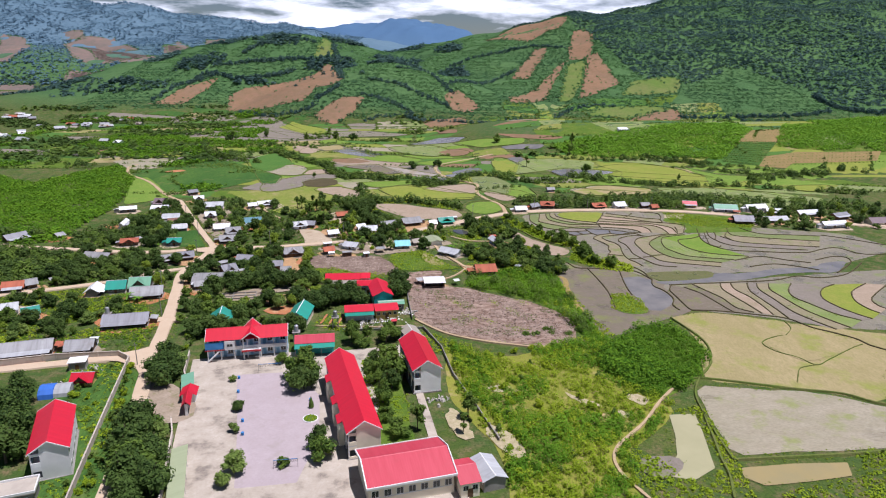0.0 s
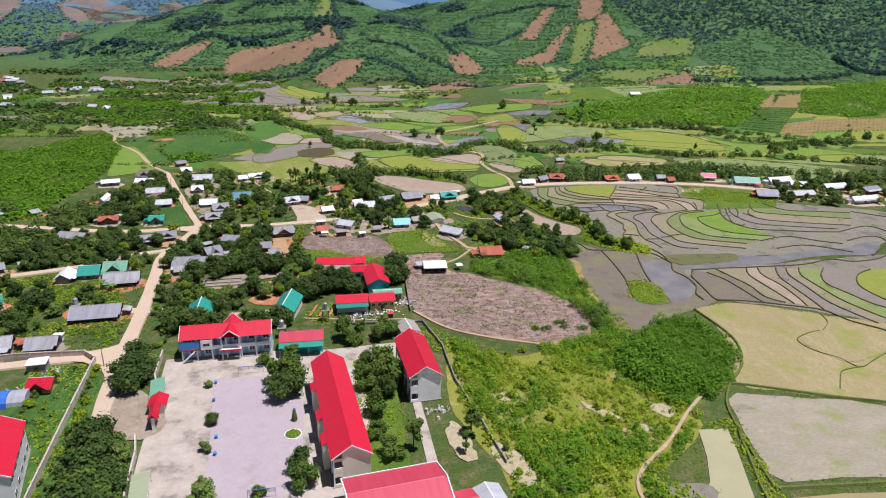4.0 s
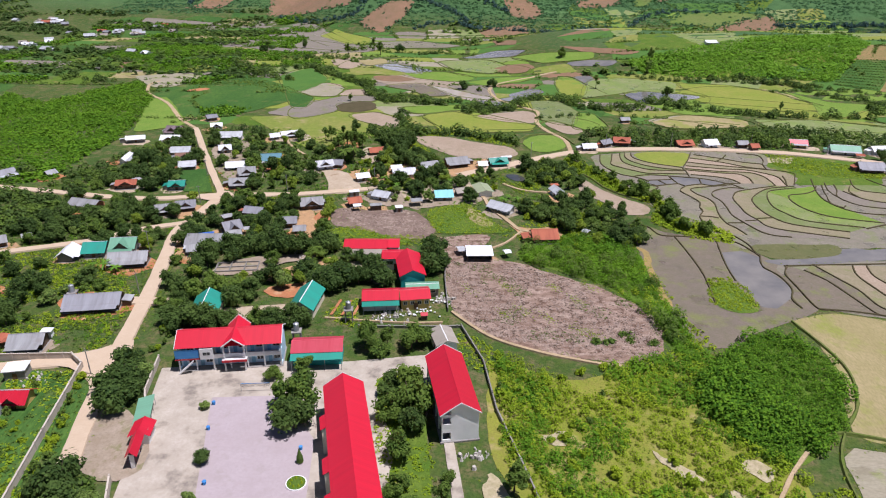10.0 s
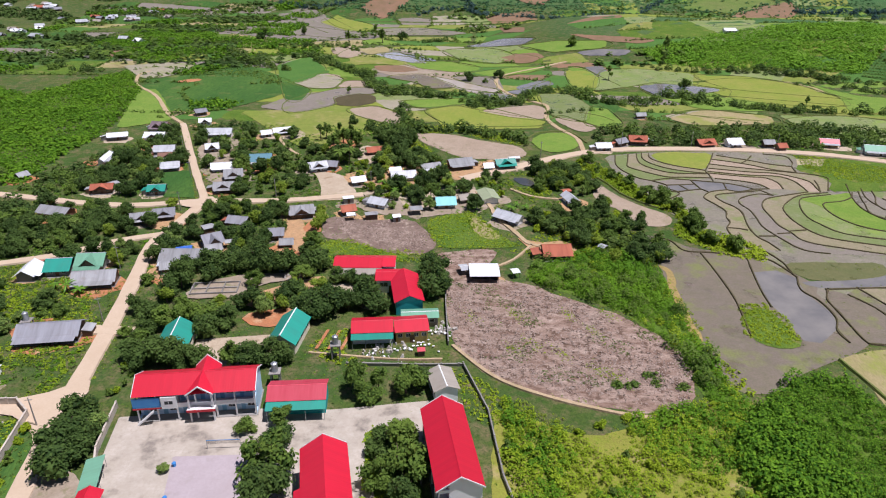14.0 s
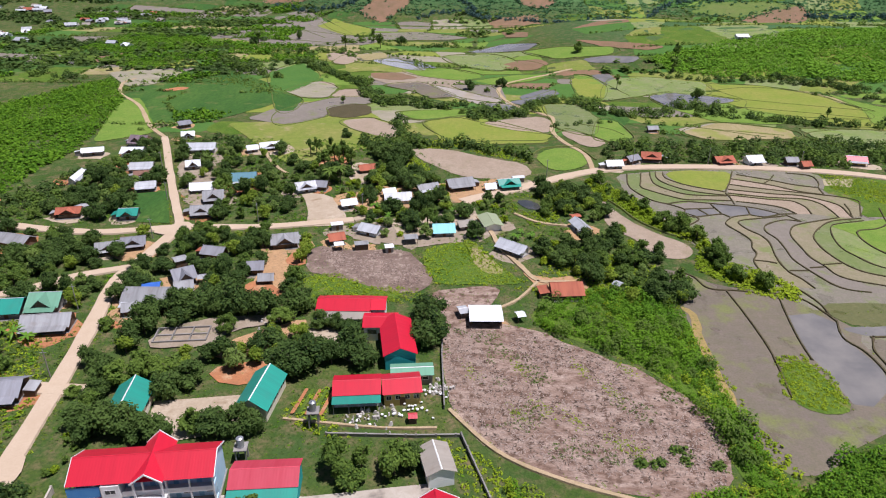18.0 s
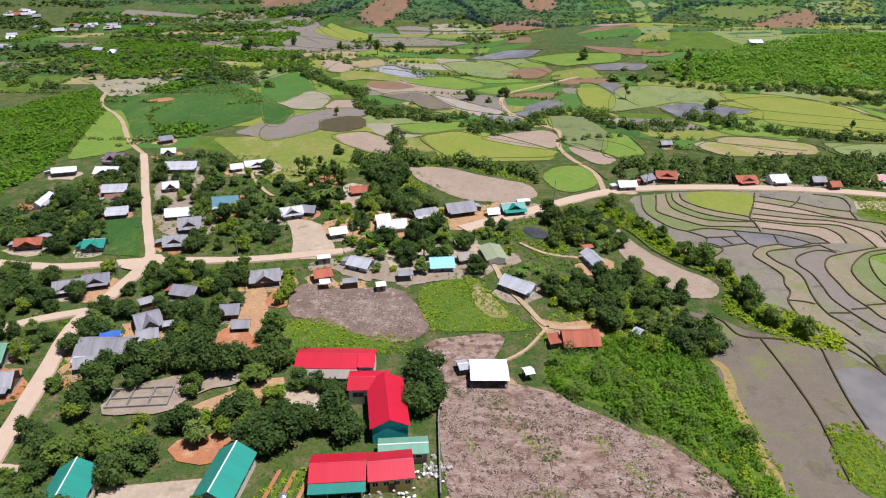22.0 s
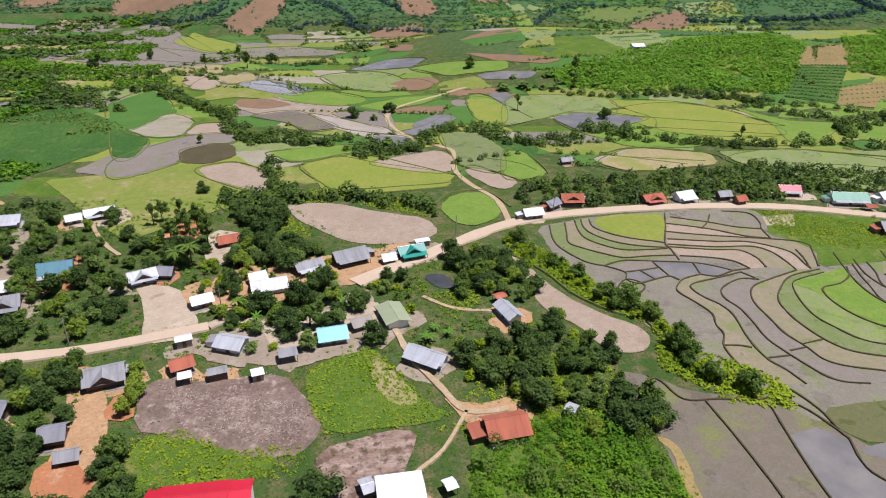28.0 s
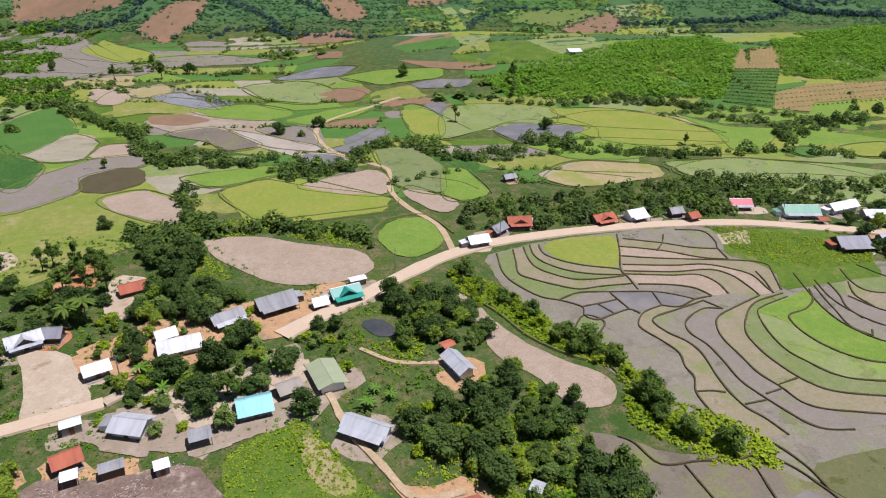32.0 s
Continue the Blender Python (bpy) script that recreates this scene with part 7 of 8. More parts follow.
def frond_plant(key, label, mat, n, length, wide, trunk_h, category, droop):
    """Palm or banana: long arched blades from the top of a stem."""
    KINDS[key] = []
    for var in range(2):
        rg = random.Random(var + 70)
        t = new(key)
        t.empty_display_size = 0.3
        tagged(t, label, category, label)
        Shape().tube(0, 0, -0.2, trunk_h, 0.16, 0.12, 8).put("stem", M_BARK, t)
        for k in range(n):
            a, tilt, ll = k * 2.4 + rg.uniform(-.2, .2), rg.uniform(0.2, 1.1), length * rg.uniform(0.8, 1.1)
            s, prev = Shape(), None
            for i in range(6):
                u = i / 5
                rr, z = ll * u * math.cos(tilt * (1 - u)) , trunk_h + ll * math.sin(tilt) * u - droop * u * u * ll
                ww = wide * (0.25 + 1.5 * u * (1 - u) * 1.4)
                cx, cy, px, py = rr * math.cos(a), rr * math.sin(a), -math.sin(a) * ww, math.cos(a) * ww
                ring = [(cx + px, cy + py, z - ww * 0.35), (cx, cy, z), (cx - px, cy - py, z - ww * 0.35)]
                if prev:
                    s.face(prev[0], prev[1], ring[1], ring[0]).face(prev[1], prev[2], ring[2], ring[1])
                prev = ring
            s.put("frond", mat, t)
        t.matrix_basis = pose(0, -400 - 10 * var, -50)
        KINDS[key].append(t)


frond_plant("palm_tree", "tall palm with arching green fronds", LEAF_MID, 14, 3.2, 0.5, 5.5, "palm", 0.75)
frond_plant("banana_plant", "light green banana plant", LEAF_BANANA, 8, 2.0, 0.34, 1.6, "plant", 0.55)

BOX = [(x, y, a, max(l, 3) / 2 + 0.5, max(w, 3) / 2 + 0.5) for x, y, a, l, w, c in HOUSES]
BOX += [(-57.2, 187.2, 10.5, 13.5, 5.4), (-21.3, 150.5, -74.4, 20.5, 5), (-3.85, 172.1, -76.9, 11, 5), (-87.2, 132.5, -66.7, 10, 5), (-6.4, 122.6, 15.5, 10, 8), (-37, 189, 8.5, 6.5, 5.5), (-72.5, 207.5, -85, 6.5, 5), (-46.2, 213, -98, 7.5, 4.8), (-33, 249, 4, 10, 6), (-25, 241.6, 6, 4.6, 4),
        (-19.8, 234.8, -77, 8.3, 4.4), (-15, 223.6, 9, 5, 2.8), (-26.2, 216.2, 9, 5.2, 5.5), (-16.8, 217.6, 12, 4.8, 4), (-7, 196, -72, 4.5, 3.2), (-74, 236, 10, 7.5, 4.2), (-58, 207, 10, 8, 4)]
LANES = [smooth_line(p, 6) for p in ([(-62, 92), (-69, 117), (-75, 144), (-80, 161), (-86, 184), (-92, 211), (-99, 239), (-105, 262), (-104, 278), (-103, 296), (-112, 316), (-128, 346), (-147, 383), (-155, 398)], [(-86, 184), (-94, 183.5), (-112, 179), (-130, 174), (-170, 160)],
         [(-200, 301), (-171, 297), (-148, 293.5), (-127, 293), (-104, 299), (-85, 301), (-72, 303), (-58, 307), (-46, 311)], [(-105, 270), (-118, 263), (-129, 253), (-142, 246), (-165, 236)], [(-9, 331), (-3, 336), (11, 346), (26, 358), (42, 369), (60, 376), (88, 380), (120, 381), (151, 378), (176, 370), (200, 362), (240, 350)], [(-3, 318), (2, 305), (5, 294), (11, 282), (16, 273), (25, 273)])]
OPEN = [[(-73, 336), (-59, 333), (-50, 314), (-50, 306), (-60, 304), (-66, 325)], [(-68, 296), (-60, 280), (-54, 262), (-57, 252), (-66, 255), (-66, 266)], [(-54, 290), (-40, 286), (-26, 293), (-18, 281), (-19, 264), (-43, 271)], [(-136, 326), (-122, 331), (-108, 302), (-120, 302)],
        [(-36, 394), (-18, 393), (2, 382), (19, 365), (5, 356), (-13, 360)], [(37, 348), (46, 333), (60, 308), (67, 303), (64, 290), (51, 296), (44, 320)], [(-50, 369), (-46, 368), (-44, 352), (-50, 344), (-57, 352)], [(9, 336), (16, 339), (23, 331), (20, 323), (12, 325)]]


def inside(x, y, ring):
    hit = False
    for (ax, ay), (bx, by) in zip(ring, ring[1:] + ring[:1]):
        if (ay > y) != (by > y) and x < (bx - ax) * (y - ay) / (by - ay) + ax:
            hit = not hit
    return hit


def free(x, y, pad=1.5, fields=True):
    for bx, by, a, l, w in BOX:
        c, s = math.cos(radians(a)), math.sin(radians(a))
        u, v = (x - bx) * c + (y - by) * s, -(x - bx) * s + (y - by) * c
        if abs(u) < l + pad * 0.6 and abs(v) < w + pad * 0.6:
            return False
        if pad >= 0.5 and abs(x - bx) < l * 0.8 and -w - 4.2 < y - by < 0:
            return False
    for lane in LANES:
        for qx, qy in lane:
            if (qx - x) ** 2 + (qy - y) ** 2 < (2.6 + pad) ** 2:
                return False
    return not (fields and any(inside(x, y, r) for r in OPEN))


tr, PLACED, FAR = random.Random(21), [], []
COUNT = {}


def plant(key, x, y, s=1.0, check=True, pad=1.5):
    if check and not free(x, y, pad):
        return False
    PLACED.append((x, y))
    if (y > 385 or x < -158) and key in ("mango", "round", "fruit", "young", "bush", "dbush") and check:
        FAR.append((x, y, s * tr.uniform(0.75, 1.2) * (2.9 if key == "mango" else 2.3 if key in ("round", "fruit", "young") else 1.4)))
        return True
    src = KINDS[key][COUNT.setdefault(key, 0) % len(KINDS[key])]
    COUNT[key] += 1
    k = s * tr.uniform(0.7, 1.22)
    m = pose(x, y, float(height(x, y)) + 0.02, 0, 0, tr.uniform(0, 360)) @ Matrix.Diagonal((k * tr.uniform(0.85, 1.12), k, k * tr.uniform(0.8, 1.2), 1))
    copy_thing(src, m).matrix_basis = m
    return True


def grow(ring, n, kinds, gap=3.2, s=1.0, pad=1.5):
    """Scatter n plants inside a ring, clear of walls and lanes."""
    xs, ys = [q[0] for q in ring], [q[1] for q in ring]
    done = tries = 0
    while done < n and tries < n * 30:
        tries += 1
        x, y = tr.uniform(min(xs), max(xs)), tr.uniform(min(ys), max(ys))
        if inside(x, y, ring) and all((x - a) ** 2 + (y - b) ** 2 > gap * gap for a, b in PLACED):
            done += plant(tr.choice(kinds), x, y, s, True, pad)


def row_of(pts, kinds, gap, jit=1.0, s=1.0, check=True):
    line = smooth_line(pts, 12)
    run = gap
    for (ax, ay), (bx, by) in zip(line, line[1:]):
        run += math.hypot(bx - ax, by - ay)
        if run >= gap:
            run = 0
            plant(tr.choice(kinds), bx + tr.gauss(0, jit), by + tr.gauss(0, jit), s, check, 0.6)


FOOTPATH = smooth_line([(68, 164), (62, 157), (54, 146), (44, 135), (42, 127), (45, 118), (52, 104)], 8)
SCRUB = [(6, 196), (24, 188), (42, 194), (60, 199), (58, 164), (66, 156), (54, 140), (46, 134), (44, 108), (17, 108), (17, 134), (12, 146), (7, 160)]
MG, MX, TL = ["mango", "mango", "fruit", "round", "mango", "young"], ["mango", "round", "fruit", "dbush", "young", "mango"], ["tall", "tall", "round"]
# single trees of the school yard
for key, x, y, s in (("mango", -51, 152, 0.66), ("fruit", -57, 168, 0.55), ("fruit", -49, 142, 0.6), ("fruit", -44, 126, 1.05), ("fruit", -46.5, 131, 0.6), ("fruit", -46, 121, 0.7), ("round", -34, 128, 0.5), ("mango", -27.5, 136, 1.05), ("round", -26, 131, 1.1), ("mango", -38, 177, 0.95), ("round", -37.4, 170, 1.2), ("mango", -36, 163.5, 1.05), ("round", -34.5, 166.5, 0.9), ("round", -38.5, 183, 0.7), ("round", -45.3, 180.3, 0.7),
                     ("round", -16.5, 168, 1.35), ("round", -12.5, 175, 1.4), ("mango", -11.5, 164, 1.1), ("round", -13.5, 156, 1.35), ("mango", -17.5, 177, 1.1), ("round", -14, 181, 1.1), ("round", -12.5, 170, 1.2), ("round", -12, 148, 0.7), ("round", -9, 141, 0.8), ("tall", -4, 143, 0.6), ("tall", 9, 149, 0.75), ("tall", 7.5, 142, 0.7), ("round", -14, 146, 0.6),
                     ("round", -26, 194, 1.0), ("tall", -21, 195, 0.75), ("round", -15, 195, 1.0), ("mango", -12, 198.5, 0.8), ("round", -23, 192, 0.9), ("round", -3, 150, 0.5)):
    plant(key, x, y, s * 1.18, False)
for pts, kinds, gap, s in (([(-79.5, 180), (-78, 172), (-75.5, 164)], ["mango"], 2.6, 1.3), ([(-76, 179), (-75, 172)], MG, 3.0, 1.1), ([(-71, 141), (-69, 131), (-64, 118), (-61, 108)], ["mango", "mango", "round"], 2.8, 1.25), ([(-68, 141), (-65, 130), (-61, 118)], MG, 3.2, 1.1), ([(-112, 161), (-106, 150), (-101, 140), (-98, 128)], ["mango"], 4.2, 1.15), ([(-118, 156), (-112, 145), (-107, 134)], ["mango"], 3.4, 1.3), ([(-124, 160), (-120, 148), (-114, 136)], ["mango"], 3.6, 1.3),
                           ([(-78, 199), (-70, 201), (-61, 200)], ["mango"], 3.6, 1.0), ([(-80, 203), (-82, 212), (-84, 220)], ["mango", "round"], 4, 1.0), ([(-57, 202), (-50, 203), (-42, 206)], ["round", "mango"], 3.6, 0.85), ([(-84, 226), (-85, 239), (-86, 246)], MG, 4, 1.0), ([(-79, 246.5), (-66, 247), (-57, 248.5), (-48, 250)], ["mango"], 3.8, 1.0),
                           ([(-46, 223), (-38, 226), (-30, 229.5), (-25, 229)], ["mango"], 3.4, 1.05), ([(-44, 227), (-36, 231), (-28, 233)], ["mango"], 4, 1.0), ([(-80, 217), (-70, 219.5), (-62, 218)], ["round", "mango"], 3.8, 0.9), ([(-64, 227), (-56, 229), (-49, 234), (-44, 240)], MG, 4, 0.9), ([(-13, 250), (-12.6, 243), (-12.4, 234)], ["mango"], 3.6, 1.0), ([(-40, 243), (-36, 242), (-30, 238)], ["mango"], 4, 0.85)):
    row_of(pts, kinds, gap, 0.6, s * 1.2, False)
for pts, gap in (([(-89, 177), (-84, 158), (-78, 134), (-72, 112)], 1.8), ([(-100, 176), (-97, 160), (-92, 145)], 2.6), ([(-79, 186), (-77, 194), (-82, 200)], 2.0)):
    row_of(pts, ["dbush", "bush", "dbush"], gap, 0.7, 0.75, False)
for pts, kinds in (([(-57, 291), (-56, 283), (-55.5, 275)], ["round", "young"]), ([(-54, 268), (-52.5, 259), (-47, 253), (-42, 252)], ["mango", "round"]), ([(-70, 256), (-70.5, 263), (-70, 270)], ["mango"]), ([(-77, 262), (-74, 257), (-68, 251.5), (-60, 250)], ["mango", "young"])):
    row_of(pts, kinds, 3.0, 0.5, 0.9, False)
# village gardens
for ring, n, kinds, gap in (([(-178, 300), (-168, 350), (-152, 385), (-118, 332), (-110, 303)], 95, MX + ["mango", "mango"], 3.0), ([(-100, 303), (-150, 398), (-118, 402), (-78, 372), (-60, 340), (-72, 310)], 70, MX, 3.4), ([(-135, 250), (-112, 292), (-70, 299), (-64, 284), (-70, 250), (-95, 246)], 52, MG, 3.2), ([(-47, 300), (-58, 345), (-32, 352), (0, 335), (8, 330), (6, 300), (-20, 296)], 84, MX + ["bush", "dbush"], 2.6),
                            ([(-196, 236), (-196, 294), (-125, 291), (-110, 256), (-134, 247)], 150, ["mango", "mango", "mango", "round", "fruit"], 2.7), ([(-190, 192), (-195, 236), (-112, 236), (-100, 200), (-130, 190)], 62, MX + ["mango", "dbush"], 3.1), ([(-92, 196), (-95, 245), (-50, 250), (-38, 225), (-38, 206)], 16, MX, 3.4), ([(10, 283), (17, 294), (30, 300), (40, 309), (54, 304), (56, 287), (58, 262), (39, 260), (30, 272), (23, 284)], 62, MG + ["round", "bush", "bush"], 3.0), ([(18, 345), (32, 350), (44, 330), (42, 318), (22, 312), (18, 325)], 26, MG, 3.2),
                            ([(50, 386), (56, 408), (120, 416), (170, 426), (200, 410), (168, 386), (120, 387), (90, 386)], 135, MX + ["mango", "mango"], 3.4), ([(170, 385), (200, 415), (275, 405), (280, 345), (205, 340), (180, 345)], 120, MX + ["mango"], 3.8), ([(-64, 402), (-44, 402), (-34, 376), (-36, 356), (-48, 374), (-54, 390)], 30, ["mango"], 3.4), ([(-80, 380), (-60, 384), (-52, 345), (-70, 345)], 18, TL + ["mango"], 3.4), ([(-46, 362), (-20, 352), (-28, 342), (-46, 345)], 22, MG, 3.4)):
    grow(ring, n, kinds, gap)
grow([(-108, 345), (-80, 350), (-72, 318), (-92, 306)], 12, MG, 3.0)
grow([(-290, 200), (-290, 330), (-190, 318), (-190, 192)], 260, MG, 3.6, 1.2)
grow(SCRUB, 46, ["bush", "bush", "dbush"], 3.0, 0.8)
grow([(-107, 178), (-95, 182), (-78, 128), (-76, 108), (-90, 140)], 12, ["bush", "dbush"], 2.5, 0.6)
for x, y in ((-60, 348), (-58, 345), (-62, 343)):
    plant("palm_tree", x, y, 1.0, False)
for x, y in ((32, 294), (34, 296), (-9, 316), (-12, 318), (-6, 322), (12, 305), (-3, 300), (-23, 307), (38, 300), (10, 300), (15, 302), (-34, 312), (-40, 320), (-16, 322), (-118, 232), (-114, 231), (-110, 230)):
    plant("banana_plant", x, y, tr.uniform(0.8, 1.2), False)
# stream and hedge trees of the valley
for pts, kinds, gap, jit in (([(42, 356), (48, 345), (54, 334), (57, 323), (62, 314), (69, 307), (72, 296), (71, 287), (75, 279), (82, 276)], ["bush", "round", "bush", "dbush"], 2.0, 1.2), ([(39, 330), (45, 345), (40, 357)], ["bush", "dbush"], 2.4, 1.0), ([(54, 471), (67, 462), (82, 468), (101, 475), (119, 488), (128, 463)], MX, 3.6, 2.2), ([(-14, 459), (-1, 455), (16, 456), (26, 478), (39, 491), (52, 476)], ["mango", "round"], 3.6, 2), ([(-140, 580), (-117, 560), (-97, 538), (-77, 511)], MG, 4, 2.5),
                             ([(-77, 500), (-66, 478), (-55, 476), (-40, 470), (-22, 466)], MG, 3.6, 2.5), ([(-50, 440), (-47, 422), (-39, 403), (-34, 396), (-18, 399), (-3, 396), (9, 392), (20, 378)], MX + ["bush"], 3.4, 1.6), ([(-205, 600), (-190, 575), (-178, 562), (-158, 547), (-140, 530)], ["mango"], 4, 3), ([(141, 459), (155, 456), (172, 452)], ["round", "dbush"], 3, 1), ([(190, 455), (225, 450), (260, 440), (300, 430)], MX, 5, 3), ([(30, 434), (46, 443), (62, 447)], ["dbush"], 6, 1),
                             ([(100, 560), (130, 548), (160, 545), (200, 535), (236, 522), (280, 500)], ["dbush", "round"], 4.5, 1.5), ([(-290, 560), (-250, 560), (-210, 640)], MX, 7, 6), ([(230, 470), (260, 490), (300, 495), (340, 505)], ["round", "mango"], 5, 4), ([(-330, 620), (-290, 600), (-250, 620), (-220, 640)], MX, 6, 5), ([(-330, 540), (-290, 520), (-262, 520)], MX, 6, 3)):
    row_of(pts, kinds, gap * 0.65, jit, 1.1)
for key, x, y, s in (("tall", -84.2, 471.5, 0.8), ("mango", -14, 514, 1.25), ("round", -3, 508, 0.9), ("mango", 6, 524, 1.0), ("tall", 126, 583, 1.8), ("tall", -103, 681, 1.5), ("tall", -93, 655, 1.3), ("mango", -78, 672, 1.3), ("tall", -121, 650, 1.2), ("mango", -170, 690, 1.2), ("tall", 78, 525, 1.3), ("round", 122, 505, 1.3), ("mango", -69, 408, 0.8), ("mango", -60, 404, 0.9), ("tall", 182, 470, 0.8), ("tall", 120, 560, 0.8), ("round", 62, 612, 1.4), ("mango", -150, 620, 1.2), ("mango", -198, 652, 1.6), ("tall", -195, 655, 1.2)):
    plant(key, x, y, s, False)
# dark stream-side trees of the river plain
for pts in ([(-141, 600), (-114, 558), (-84, 525)],
            [(-78, 511), (-59, 470), (-49, 490), (-34, 466)],
            [(-34, 466), (-14, 474)],
            [(-13, 454), (-2, 470), (5, 446)],
            [(5, 446), (26, 480), (46, 495), (63, 480)],
            [(-49, 441), (-39, 410), (-33, 402)],
            [(-13, 449), (6, 451)],
            [(-174, 628), (-152, 636), (-119, 638)],
            [(-61, 656), (-39, 673)],
            [(60, 469), (81, 461), (110, 487), (115, 467), (127, 484)],
            [(132, 477), (146, 463), (174, 454), (190, 460)],
            [(234, 470), (270, 487)],
            [(289, 506), (296, 490)],
            [(173, 550), (209, 533), (228, 511), (249, 497)]):
    run, line = 0.0, smooth_line(pts, 12)
    for (ax, ay), (bx, by) in zip(line, line[1:]):
        run += math.hypot(bx - ax, by - ay)
        while run > 2.1:
            run -= 2.1
            FAR.append((bx + tr.gauss(0, 2.2), by + tr.gauss(0, 2.6), tr.uniform(1.0, 2.9)))
for key in KINDS:
    for t in KINDS[key]:
        for o in (*t.children_recursive, t):
            bpy.data.objects.remove(o)


# ---- thickets, plantations and forest, too many to count ----
def blanket(name, mat, label, category, spots, leaf_n, size, squash=1.0, seed=1, width=1.0, up=0.75):
    """Many small plants in one mesh; spots: rows of x, y, radius."""
    rg = np.random.default_rng(seed)
    p = np.array(spots)
    n = len(p)
    z = height(p[:, 0], p[:, 1])
    d = rg.normal(size=(n, leaf_n, 3))
    d[..., 2] = np.abs(d[..., 2]) * 0.9 + 0.1
    d /= np.linalg.norm(d, axis=2)[..., None]
    r = p[:, 2][:, None, None]
    c = d * r * np.array([width, width, 1.3 * squash]) * rg.uniform(0.75, 1.1, (n, leaf_n, 1))
    c[..., 0] += p[:, 0][:, None]
    c[..., 1] += p[:, 1][:, None]
    c[..., 2] += z[:, None]
    nrm = d + rg.normal(size=d.shape) * 0.45 + np.array([0, 0, up])
    nrm /= np.linalg.norm(nrm, axis=2)[..., None]
    u = np.cross(nrm, rg.normal(size=d.shape))
    u /= np.linalg.norm(u, axis=2)[..., None]
    v = np.cross(nrm, u)
    s = r * size * rg.uniform(0.7, 1.3, (n, leaf_n, 1))
    q = np.stack([c - u * s, c - v * s * 0.75 - nrm * s * 0.15, c + u * s - nrm * s * 0.3, c + v * s * 0.75 - nrm * s * 0.15], 2).reshape(-1, 3)
    k = len(q) // 4
    me = bpy.data.meshes.new(name)
    me.vertices.add(4 * k)
    me.vertices.foreach_set("co", q.astype(np.float32).ravel())
    me.loops.add(4 * k)
    me.loops.foreach_set("vertex_index", np.arange(4 * k, dtype=np.int32))
    me.polygons.add(k)
    me.polygons.foreach_set("loop_start", np.arange(0, 4 * k, 4, dtype=np.int32))
    me.materials.append(mat)
    me.update(calc_edges=True)
    return tagged(new(name, me), label, category, kind="stuff")


BARE = [[(13, 147), (19, 143), (23, 134), (20, 130), (14, 136)], [(36, 164), (42, 159), (46, 153), (40, 156)], [(54, 161), (60, 159), (59, 155), (54, 156)], [(13, 165), (23, 167), (19, 160)], [(47, 152), (52, 151), (50, 147)]]


def spread(ring, gap, lo, hi, seed, keep=1.0, clump=0.0, pad=None):
    """Jittered grid of spots within a ring; clump: how far they gather in groups."""
    rg = random.Random(seed)
    xs, ys = [q[0] for q in ring], [q[1] for q in ring]
    out, y = [], min(ys)
    while y < max(ys):
        x = min(xs)
        while x < max(xs):
            a, b = x + rg.uniform(-.5, .5) * gap, y + rg.uniform(-.5, .5) * gap
            thick = 0.5 + 0.5 * noise.noise(Vector((a * .06, b * .06, seed))) * 2.2
            if 35 < a < 72 and 100 < b < 170 and any((a - q) ** 2 + (b - w) ** 2 < 1.7 for q, w in FOOTPATH):
                x += gap
                continue
            if b < 170 and a > 10 and rg.random() < 0.86 and any(inside(a, b, q) for q in BARE):
                x += gap
                continue
            if inside(a, b, ring) and rg.random() < keep and (not clump or thick > clump) and (pad is None or free(a, b, pad)):
                out.append((a, b, rg.uniform(lo, hi) * (0.7 + 0.6 * max(0, min(1, thick)))))
            x += gap
        y += gap
    return out


blanket("scrub", LEAF_PLANT, "deep green head-high scrub in clumps", "scrub", spread(SCRUB, 1.5, 0.5, 1.35, 2, 0.8, 0.46), 70, 0.17, 1.3, 2)
blanket("scrub", LEAF_BRIGHT, "bright green saplings and scrub", "scrub", spread(SCRUB, 1.4, 0.35, 1.15, 12, 0.8, 0.27), 54, 0.2, 1.45, 12)
blanket("weeds", LEAF_YOUNG, "low yellow-green grass among the scrub", "weeds", spread(SCRUB, 0.95, 0.16, 0.34, 3, 0.7, 0.2), 14, 0.36, 0.7, 3)
blanket("grove", LEAF_PLANT, "dense rounded green grove of young trees", "grove", spread(GROVE, 1.5, 0.9, 1.9, 4, 0.95), 90, 0.16, 1.35, 4)
THICKET = [(13, 250), (18, 264), (34, 271), (49, 266), (54, 250), (54, 227), (56, 208), (57, 198), (51, 195), (49, 213), (41, 232), (25, 242)]
blanket("thicket", LEAF_PLANT, "dense green thicket beside the cleared field", "thicket", spread(THICKET, 1.6, 0.6, 1.6, 5, 0.8), 100, 0.15, 1.3, 5)
blanket("thicket", LEAF_MID, "taller dark bushes in the thicket", "thicket", spread(THICKET, 3.4, 0.9, 2.1, 15, 0.7, 0.45), 190, 0.12, 1.5, 15)
blanket("thicket", LEAF_BRIGHT, "light green shrubs along the thicket", "thicket", spread(THICKET, 2.2, 0.4, 1.1, 16, 0.6, 0.5), 50, 0.19, 1.3, 16)
blanket("islet_bush", LEAF_BRIGHT, "green bushes covering the islet", "bush", spread([(70, 239), (77, 243), (81, 234), (81, 224), (74, 220), (67, 224)], 1.1, 0.5, 0.9, 6), 44, 0.24, 0.8, 6)
